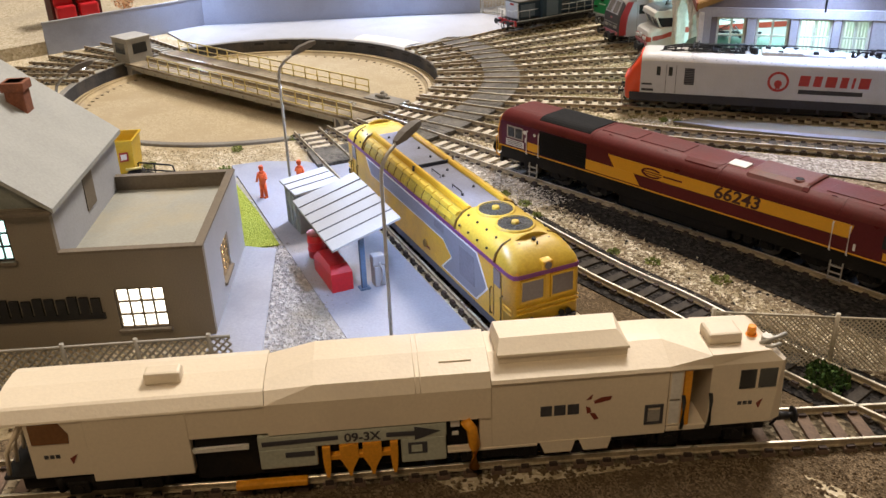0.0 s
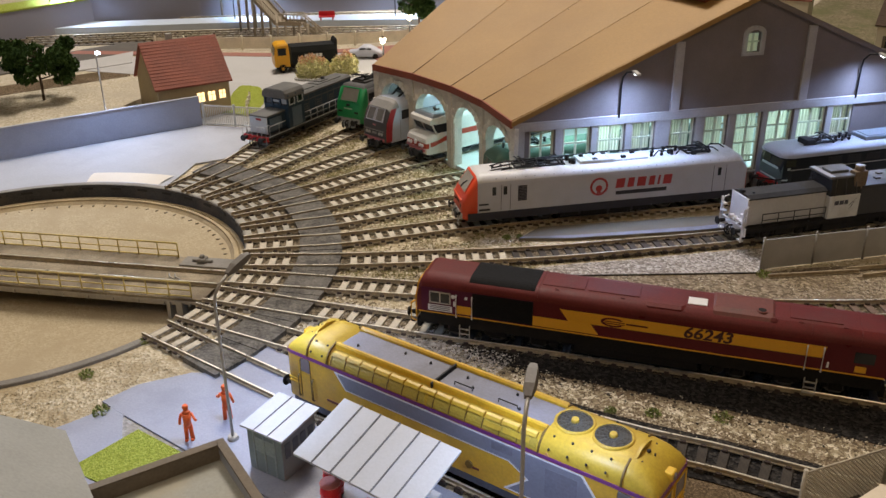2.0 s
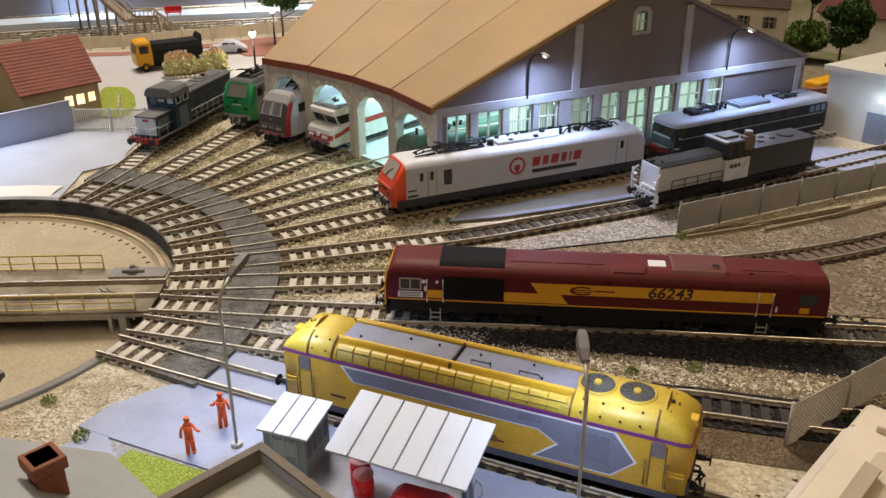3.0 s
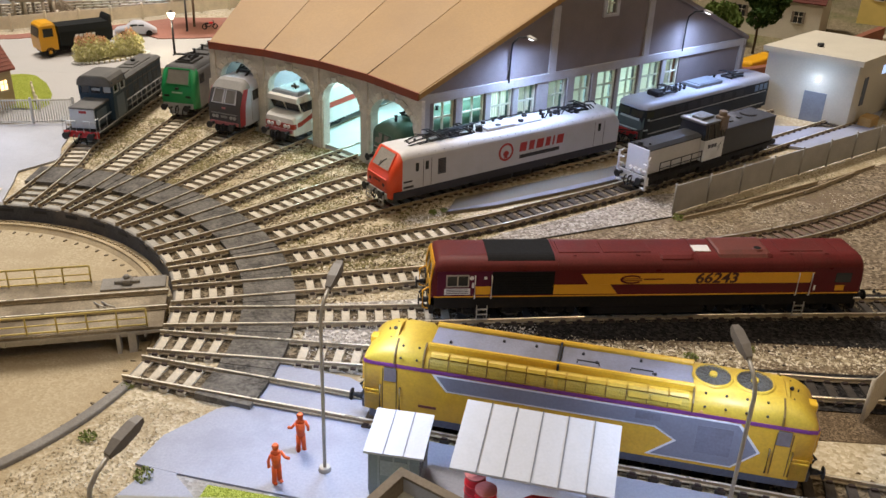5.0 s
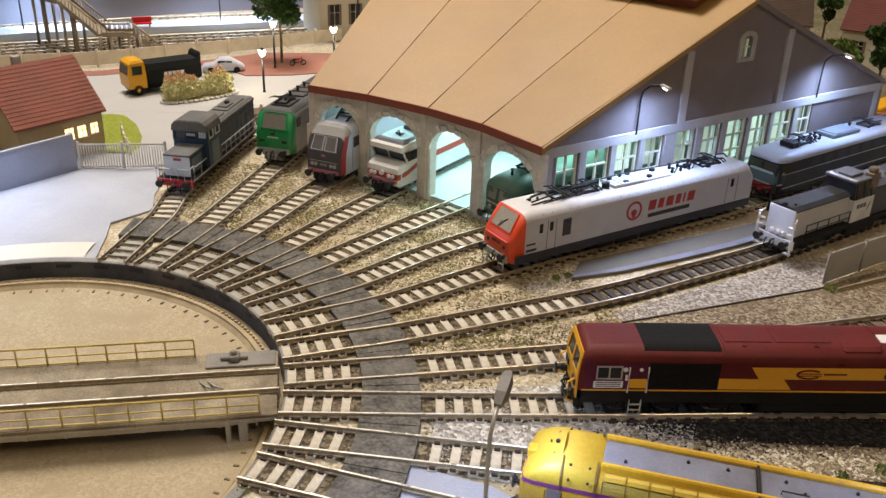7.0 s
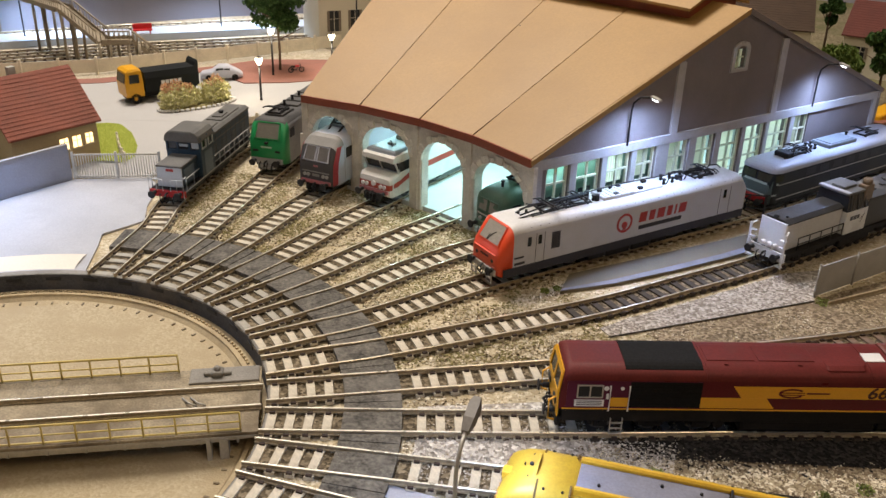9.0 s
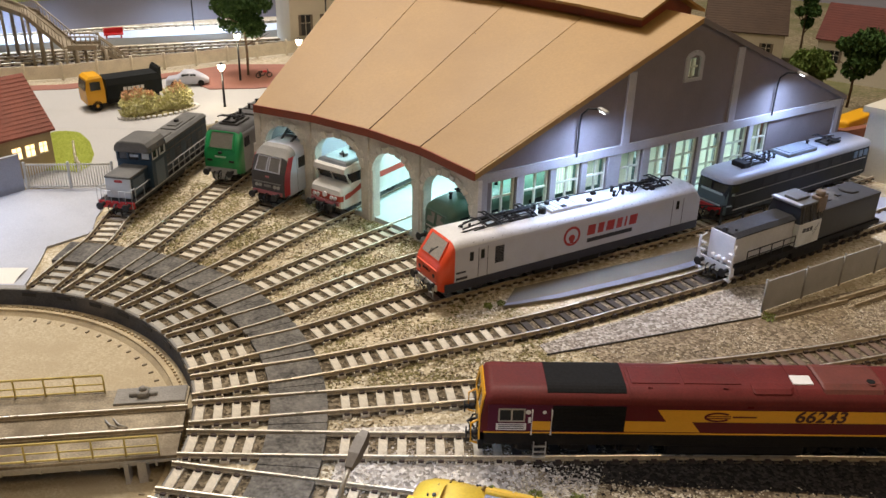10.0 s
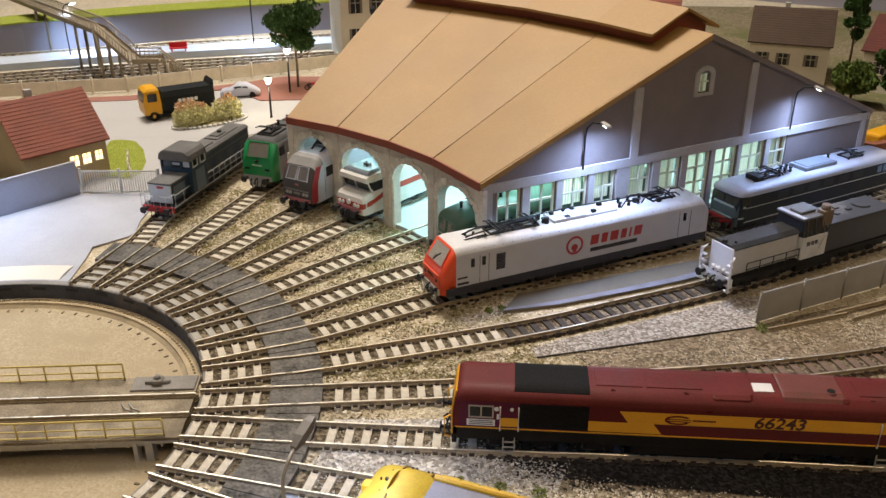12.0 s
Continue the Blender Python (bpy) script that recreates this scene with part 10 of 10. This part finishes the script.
bm_loft(bm, [[(p.x, p.y, 0), (q.x, q.y, 0), (q.x, q.y, 24), (p.x, p.y, 24)] for p, q in zip(line, offset_line(line, 8))])
single("brick_terrace", bm, M["brick"], "low brick terrace wall behind the shed", "wall", "structure")
bm = bmesh.new()
bm_box(bm, -30, -10, 0, 30, 10, 9, 2.5)
single("yellow_container", bm, M["gold"], "rounded yellow skip on the terrace", "skip", at=place(676, 498, 11.5, 40))

# retaining wall behind the station, with a grass strip on top
RW = [Vector(p) for p in ((-790, 60), (-680, 268), (-590, 400), (-540, 560), (-490, 712), (-374, 824), (-211, 920), (-84, 985), (150, 1070), (420, 1125))]
for nm, z0, z1, d0, d1, mat, lab in (("retaining_wall", 0, 42, 0, 6, "backdrop", "grey-violet retaining wall behind the station"), ("grass_bank", 41.6, 44, -1, 60, "grass", "bright green grass strip on the retaining wall")):
    bm = bmesh.new()
    a, b = offset_line(RW, d0), offset_line(RW, d1)
    bm_loft(bm, [[(p.x, p.y, z0), (q.x, q.y, z0), (q.x, q.y, z1), (p.x, p.y, z1)] for p, q in zip(a, b)])
    single(nm, bm, M[mat], lab, "wall" if z0 == 0 else "grass", "structure")

lift(before, CAMERA_A)

# brown sheet over the sand; the shade behind the shed is in its colour
bm = bmesh.new()
bm_poly(bm, [(560, 520), (648, 452), (720, 498), (900, 660), (1300, 820), (1300, 1200), (560, 1200), (470, 800)], LEVEL - 1, LEVEL + 0.5)
single("garden_ground", bm, M["garden"], "brown ground round the houses, darkened for the shade behind the shed", "ground", "structure")
# dark station road beyond the trees, and a pale strip painted as a lamp's reflection
bm = bmesh.new()
bm_poly(bm, [(-560, 215), (-470, 330), (-412, 423), (-372, 520), (-330, 600), (-292, 548), (-332, 462), (-375, 380), (-432, 290), (-520, 180)], 11, 13.4)
single("station_road", bm, M["tarmac"], "dark grey-brown road beside the station", "road", "structure")
bm = bmesh.new()
bm_poly(bm, [(-350, 424), (-310, 500), (-296, 535), (-259, 482), (-280, 448), (-302, 418)], 11, 13.7)
single("walkway", bm, M["road"], "pale strip for a lamp's reflection beside the station road", "pavement", "structure")
bm = bmesh.new()
bm_poly(bm, [(-350, 320), (-300, 392), (-250, 460), (-222, 428), (-268, 362), (-318, 296)], 11, 12.5)
single("earth_path", bm, M["brown"], "brown earth path behind the cottage", "path", "structure")
# footbridge with stairs
t = thing("footbridge", place(0, 0), "beige station footbridge with a sloping staircase", "footbridge")
A, B, C, C2, D = Vector((-430, 892, 68)), Vector((-178, 650, 68)), Vector((-134, 632, 38)), Vector((-104, 636, 38)), Vector((-80, 648, 13))


def flight(a, b, w=9, steps=0):
    d = (b - a)
    n = Vector((-d.y, d.x, 0)).normalized() * w
    bm = bmesh.new()
    bm_prism(bm, [a - n, b - n, b + n, a + n], (0, 0, 2.4))
    part("deck", bm, M["brown_steel"], t)
    for s in (-1, 1):
        bm = bmesh.new()
        bm_tube(bm, [a + n * s + Vector((0, 0, 14)), b + n * s + Vector((0, 0, 14))], 0.9)
        k = max(2, int(d.length / 5))
        for i in range(k + 1):
            p = a.lerp(b, i / k) + n * s
            bm_tube(bm, [p + Vector((0, 0, 2)), p + Vector((0, 0, 14))], 0.5, 5)
        bm_prism(bm, [a + n * s, b + n * s, b + n * s + Vector((0, 0, 5)), a + n * s + Vector((0, 0, 5))], (n * 0.15 * s))
        part("balustrade", bm, M["brown_steel"], t)


flight(A, B)
flight(B, C)
flight(C, C2)
flight(C2, D)
for p in (A.lerp(B, 0.4), A.lerp(B, 0.8), B, C, C2):
    for s in (-8, 8):
        bm = bmesh.new()
        bm_cyl(bm, (p.x + s * 0.2, p.y + s, 11), (p.x + s * 0.2, p.y + s, p.z), 1.7, 1.7, 8)
        part("pier", bm, M["brown_steel"], t)
        bm = bmesh.new()
        bm_cyl(bm, (p.x + 12 + s * 0.2, p.y + s, 11), (p.x + 12 + s * 0.2, p.y + s, p.z), 1.7, 1.7, 8)
        part("pier", bm, M["brown_steel"], t)

village_house(place(-97, 350, 0, 51), "ochre cottage with red tiled roof and lit windows", 72, 70, 39, 36, M["ochre"], M["tile"], [(6, 19, 7, 9), (17, 19, 7, 9), (28, 20, 6, 8)], M["lit_amber"], 3)
bm = bmesh.new()
rows = [[(x, y, ramp_z(y) + h) for x, h in ((x0, 0.2), (x0 + 3, 1.2), ((x0 + x1) / 2, 2.0), (x1 - 3, 1.2), (x1, 0.2))] for y, x0, x1 in ((346, -54, -26), (358, -58, -20), (380, -66, -24), (405, -74, -36), (422, -76, -50))]
bm_loft(bm, rows, cap=False, closed=False, smooth=True)
single("lawn", bm, M["grass"], "small bright green lawn beside the cottage", "grass", "structure")

# white rail fence round the lawn
t = thing("rail_fence", place(0, 0), "white two-rail fence round the lawn", "fence")
run = [Vector((-42, 384, ramp_z(384))), Vector((-33, 362, ramp_z(362))), Vector((-24, 346, ramp_z(346)))]
for z in (4, 8):
    bm = bmesh.new()
    bm_tube(bm, [p + Vector((0, 0, z)) for p in run], 0.55, 5)
    part("rail", bm, M["cream_rail"], t)
for p in run + [run[0].lerp(run[1], 0.5), run[1].lerp(run[2], 0.5)]:
    bm = bmesh.new()
    bm_box(bm, p.x - 0.8, p.y - 0.8, p.z - 0.5, p.x + 0.8, p.y + 0.8, p.z + 10, 0.2)
    part("post", bm, M["cream_rail"], t)

# small motorbike on the red paving
t = thing("motorbike", place(79, 616, 13.6, 24), "small red motorbike parked on the red paving", "motorbike")
for x in (-6, 6):
    bm = bmesh.new()
    bm_tube(bm, [(x + 2.6 * math.cos(a), 0, 3.2 + 2.6 * math.sin(a)) for a in np.linspace(0, 2 * math.pi, 17)], 0.6, 6)
    part("wheel", bm, M["black"], t)
bm = bmesh.new()
bm_tube(bm, [(-6, 0, 3.2), (-2.5, 0, 6.4), (2.5, 0, 6.6), (4.4, 0, 8), (6, 0, 3.2)], 0.5, 6)
bm_tube(bm, [(-6, 0, 3.2), (0, 0, 3), (2.5, 0, 6.6)], 0.5, 6)
bm_tube(bm, [(4.2, -2.8, 9.4), (4.4, 0, 8.6), (4.2, 2.8, 9.4)], 0.35, 6)
part("bike_body", bm, M["iron"], t)
bm = bmesh.new()
bm_box(bm, -1, -1.2, 6.2, 3.6, 1.2, 8.2, 0.5)
part("tank", bm, M["red"], t)
bm = bmesh.new()
bm_box(bm, -6, -1.1, 6.4, -1.2, 1.1, 7.6, 0.4)
part("seat", bm, M["black"], t)

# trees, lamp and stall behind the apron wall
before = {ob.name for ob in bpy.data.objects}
tree(-344, 215, 66, 38, "small dark model tree behind the apron wall", 1, lobes=13, airy=True)
tree(-304, 268, 68, 39, "small dark model tree behind the apron wall", 2, lobes=13, airy=True)
tree(-288, 350, 68, 39, "small dark model tree behind the apron wall", 3, lobes=13, airy=True)
tree(-470, 200, 40, 20, "low dark bush beside the station road", 9)
globe_lamp(-370, 194, 38, "black street lamp with a glowing white globe")
# red stall and orange bush behind the apron wall
t = thing("red_stall", place(-345, -4, 0, 85), "dark red stall with bright red seats and a pale sign", "stall")
bm = bmesh.new()
bm_box(bm, -26, -2, 0, 26, 22, 46, 0.8)
part("body", bm, M["stall"], t)
bm = bmesh.new()
bm_box(bm, -30, -12, 46, 30, 24, 50, 0.8)
part("roof", bm, M["iron"], t)
for x in (-14, 10):
    bm = bmesh.new()
    bm_box(bm, x - 10, -14, 8, x + 10, -4, 22, 2)
    bm_box(bm, x - 10, -5, 20, x + 10, -2, 36, 2)
    part("seat", bm, M["red"], t, "bright red seat")
bm = bmesh.new()
bm_box(bm, 2, -3, 30, 24, -2.2, 44)
part("sign", bm, M["white"], t, "pale sign board")
rng = random.Random(21)
bm = bmesh.new()
leafy(bm, (0, 0, 26), 14, 420, 1.8, rng, 1.3)
bm_cyl(bm, (0, 0, 0), (0, 0, 20), 1.2)
single("orange_bush", bm, M["bloom_orange"], "small tree with orange autumn leaves", "shrub", at=place(-330, 42, 0))

lift(before, CAMERA_B)

# pale concrete switch house
t = thing("concrete_hut", place(692, 328, 0, 0), "pale concrete switch house with a flat roof and lamp", "building")
A0, AL, AR = Vector((0, 0, 0)), Vector((-62, 52, 0)), Vector((76, 62, 0))
bm = bmesh.new()
bm_poly(bm, [(0, 0), (AL.x, AL.y), (AL.x + AR.x, AL.y + AR.y), (AR.x, AR.y)], 0, 58)
part("wall", bm, M["ivory"], t)
bm = bmesh.new()
ul, ur = AL.normalized(), AR.normalized()
o = (-ul - ur) * 4
q = [o, AL + (ul - ur) * 4, AL + AR + (ul + ur) * 4, AR + (ur - ul) * 4]
bm_poly(bm, [(p.x, p.y) for p in q], 58, 63)
part("roof", bm, M["ivory"], t, "flat pale roof slab")
nl = Vector((-ul.y, ul.x, 0))
nl = nl if nl.y < 0 else -nl
bm = bmesh.new()
bm_prism(bm, [ul * 22, ul * 42, ul * 42 + Vector((0, 0, 28)), ul * 22 + Vector((0, 0, 28))], nl * 0.6)
part("door", bm, paint("grey_blue_door", (0.20, 0.22, 0.26), 0.6), t, "grey-blue metal door")
nr = Vector((ur.y, -ur.x, 0))
bm = bmesh.new()
bm_prism(bm, [ur * 18 + Vector((0, 0, 18)), ur * 26 + Vector((0, 0, 18)), ur * 26 + Vector((0, 0, 44)), ur * 18 + Vector((0, 0, 44))], nr * 0.6)
part_each("window", bm, M["hut_dark"], t)
bm = bmesh.new()
bm_prism(bm, [ur * 56 + Vector((0, 0, 42)), ur * 76 + Vector((0, 0, 42)), ur * 76 + Vector((0, 0, 50)), ur * 56 + Vector((0, 0, 50))], nr * 0.6)
part_each("window", bm, glow("blue_lit_window", (0.45, 0.62, 1.0), 1.0), t)
bm = bmesh.new()
bm_ball(bm, ul * 32 + nl * 3 + Vector((0, 0, 40)), 1.5)
part("lamp", bm, M["lamp_white"], t, "bright white lamp over the door")
bm = bmesh.new()
bm_cyl(bm, AL * 0.6 + AR * 0.3 + Vector((0, 0, 63)), AL * 0.6 + AR * 0.3 + Vector((0, 0, 66)), 3, 3)
part("roof_vent", bm, M["iron"], t)
lp = Vector((692, 328, 0)) + ul * 32 + nl * 17 + Vector((0, 0, 38))
lamp("hut_lamp_light", "POINT", tuple(lp * MM), None, 0.017, COOL, 0.003)
bm = bmesh.new()
bm_poly(bm, [(600, 330), (688, 322), (760, 384), (700, 300), (640, 262), (560, 300)], 0.4, 2.4)
single("yard_slab", bm, M["paving"], "pale slab before the switch house", "slab", "structure")
bm = bmesh.new()
bm_box(bm, -9, -6, 0, 9, 6, 10, 0.6)
for z in (2.5, 5, 7.5):
    bm_box(bm, -9.3, -6.3, z, 9.3, 6.3, z + 0.5)
single("wooden_crate", bm, paint("tan_crate", (0.42, 0.27, 0.10), 0.7), "tan wooden crate beside the switch house", "crate", at=place(716, 334, 0.3, 40))
t = thing("white_van", place(770, 368, 0.3, 62), "white van parked beside the switch house", "van")
bm = bmesh.new()
shell(bm, [(-30, 9, 4, 10, 12, 6), (-26, 11, 4, 13, 16, 8), (-18, 11.5, 4, 16, 24, 8), (-8, 11.5, 4, 20, 27, 8), (30, 11.5, 4, 20, 27, 8)], smooth=False)
part("body", bm, M["white"], t)
bm = bmesh.new()
bm_prism(bm, [(-24.5, -8, 16.2), (-24.5, 8, 16.2), (-18.6, 7, 23), (-18.6, -7, 23)], (-0.6, 0, 0.4))
part_each("windscreen", bm, M["glass_dark"], t)
for x in (-18, 18):
    for s in (-1, 1):
        bm = bmesh.new()
        bm_cyl(bm, (x, s * 8, 4), (x, s * 11.8, 4), 4, 4, 14)
        part("wheel", bm, M["black"], t)

# old rails and scrap beside the panel fence
for i, (x, y, l, a) in enumerate(((500, 140, 60, 24), (560, 172, 90, 27), (566, 166, 84, 29), (610, 192, 70, 33), (640, 214, 60, 30), (150, 285, 110, 62))):
    bm = rail_mesh([Vector((-l / 2, 0)), Vector((0, 0)), Vector((l / 2, 0))], 0)
    single("scrap_rail", bm, [M["rail_side"], M["rail_side"]], "rusty scrap rail lying on the ground", "rail", group="scrap rails", at=place(x, y, 0.6 + 0.6 * (i % 2), a))

# backdrop boards
for nm, a in (("backdrop_north", ((-1500, 1150), (300, 1480))), ("backdrop_east", ((300, 1480), (1450, 900))), ("backdrop_west", ((-1500, 1150), (-1250, -300)))):
    (x0, y0), (x1, y1) = a
    d = Vector((x1 - x0, y1 - y0, 0)).normalized()
    bm = bmesh.new()
    bm_prism(bm, [(x0, y0, 0), (x1, y1, 0), (x1, y1, 150), (x0, y0, 150)], (-d.y * 8, d.x * 8, 0))
    single(nm, bm, M["backdrop"], "plain grey-violet board behind the layout", "backdrop", "structure")
bm = bmesh.new()
rng = random.Random(5)
for i in range(260):
    f = rng.random()
    p = Vector((-1400, 1110, 0)).lerp(Vector((260, 1410, 0)), f)
    leafy(bm, (p.x, p.y, 14 + rng.uniform(-8, 10)), rng.uniform(10, 22), 26, 5, rng)
tagged(single("far_hedge", bm, M["leaf_light"], "uneven green hedge before the backdrop", "hedge"), kind="stuff")

# ---------- loose ballast, moss and tufts ----------
def scatter(name, label, mat, n, pick, size, seed, z=0.3, flat=0.6, clump=None):
    rng = np.random.RandomState(seed)
    base = np.array([(1, 0, 0), (-1, 0, 0), (0, 1, 0), (0, -1, 0), (0, 0, 1), (0, 0, -1)], float)
    tri = np.array([(0, 2, 4), (2, 1, 4), (1, 3, 4), (3, 0, 4), (2, 0, 5), (1, 2, 5), (3, 1, 5), (0, 3, 5)])
    pts = pick(rng, n)
    if clump is not None:
        w = np.array([noise.noise(Vector((x * 0.035, y * 0.035, clump))) + 0.5 * noise.noise(Vector((x * 0.12, y * 0.12, clump))) for x, y in pts])
        pts = pts[w > rng.normal(0.0, 0.12, len(pts))]
    n = len(pts)
    s = size * rng.uniform(0.5, 1.4, n)
    v = base[None] * rng.uniform(0.6, 1.3, (n, 6, 1)) * s[:, None, None]
    a = rng.uniform(0, 2 * np.pi, n)
    c, sn = np.cos(a)[:, None], np.sin(a)[:, None]
    x, y = v[:, :, 0] * c - v[:, :, 1] * sn, v[:, :, 0] * sn + v[:, :, 1] * c
    v = np.stack([x + pts[:, 0:1], y + pts[:, 1:2], v[:, :, 2] * flat + z], -1).reshape(-1, 3) * MM
    f = (tri[None] + (np.arange(n) * 6)[:, None, None]).reshape(-1, 3)
    me = bpy.data.meshes.new(name)
    me.from_pydata(v.tolist(), [], f.tolist())
    me.materials.append(mat)
    return tagged(new(name, me), label, "ballast", kind="stuff")


def sector(r0, r1, a0, a1):
    def pick(rng, n):
        r = np.sqrt(rng.uniform(r0 * r0, r1 * r1, n))
        a = np.radians(rng.uniform(a0, a1, n))
        return np.stack([r * np.cos(a), r * np.sin(a)], 1)
    return pick


def strip(pts, w):
    def pick(rng, n):
        line = curve(pts, 8)
        k = rng.randint(0, len(line) - 1, n)
        out = []
        for i in k:
            p = line[i].lerp(line[i + 1], rng.rand())
            d = (line[i + 1] - line[i]).normalized()
            o = rng.normal(0, w)
            out.append((p.x - d.y * o, p.y + d.x * o))
        return np.array(out)
    return pick


scatter("ballast_fan", "pale loose ballast between the radiating tracks", M["stone"], 26000, sector(217, 350, -12, 80), 0.95, 1, clump=3.0)
scatter("ballast_moss", "olive moss scatter between the radiating tracks", M["moss"], 26000, sector(218, 345, 12, 82), 0.8, 2, clump=8.0)
scatter("ballast_earth", "brown earth crumbs between the radiating tracks", M["brown"], 12000, sector(218, 345, -14, 82), 0.7, 22, clump=15.0)
scatter("ballast_bank", "pale loose ballast beyond the maroon locomotive", M["stone"], 30000, strip([(300, 60), (420, 100), (520, 130), (640, 180)], 28), 0.62, 3, clump=21.0)
scatter("bank_moss", "olive moss crumbs beyond the maroon locomotive", M["moss"], 12000, strip([(300, 60), (420, 100), (520, 130), (640, 180)], 28), 0.6, 31, clump=33.0)
scatter("ballast_oily", "dark stones along the maroon locomotive, coloured as in its shadow", M["stone_dark"], 7000, strip([(320, 2), (420, 0), (560, -2)], 13), 0.9, 4, 0.8)
scatter("ballast_brown", "pale stones between the locomotives", M["stone"], 9000, strip([(300, -26), (400, -38), (500, -46), (640, -54)], 6), 0.6, 5, 0.8)
scatter("ballast_mid", "brown earth crumbs between the locomotives", M["brown"], 3000, strip([(330, -40), (400, -44), (560, -52), (640, -54)], 8), 0.6, 15, 0.8, clump=5.0)
scatter("ballast_pale", "pale grey stones before the two locomotives", M["stone_pale"], 7000, strip([(222, -14), (262, -18), (306, -16), (340, -26)], 11), 0.8, 41, 0.7)
scatter("ballast_sand", "coarse sand beside the pit", M["sand"], 6000, sector(160, 240, -75, -24), 0.45, 6)
scatter("gravel_loose", "loose grey gravel beside the platform", M["stone_grey"], 5000, strip([(270, -162), (330, -186), (400, -216)], 9), 0.8, 7, 0.9)
scatter("earth_loose", "brown earth crumbs along the front track", M["brown"], 9000, strip([(380, -350), (480, -220), (560, -110), (640, -20)], 22), 1.0, 8)


def tuft(x, y, r, seed, mat="tuft"):
    rng = random.Random(seed)
    bm = bmesh.new()
    r *= 0.8
    leafy(bm, (0, 0, r * 0.3), r, int(40 + 18 * r), 0.9, rng, 0.4)
    return single("grass_tuft", bm, M[mat], "small green grass tuft on the ground", "grass", group="grass tufts", at=place(x, y, 0.3))


for i, (x, y, r) in enumerate(((134, -96, 5), (163, -122, 6), (470, 130, 6), (505, 100, 5), (330, -33, 5), (345, -40, 4), (420, -42, 5), (452, -36, 6), (300, 139, 4), (308, 143, 3.5), (292, -28, 4), (300, -36, 3.5), (312, -30, 4), (142, -58, 4), (640, 150, 7), (400, -46, 4), (120, -150, 5))):
    tuft(x, y, r, 40 + i)
bm = bmesh.new()
rng = random.Random(77)
leafy(bm, (0, 0, 4), 9, 420, 1.4, rng, 0.6)
single("dark_shrub", bm, M["leaf"], "low dark shrub beside the wire fence", "shrub", at=place(522, -80, 0))
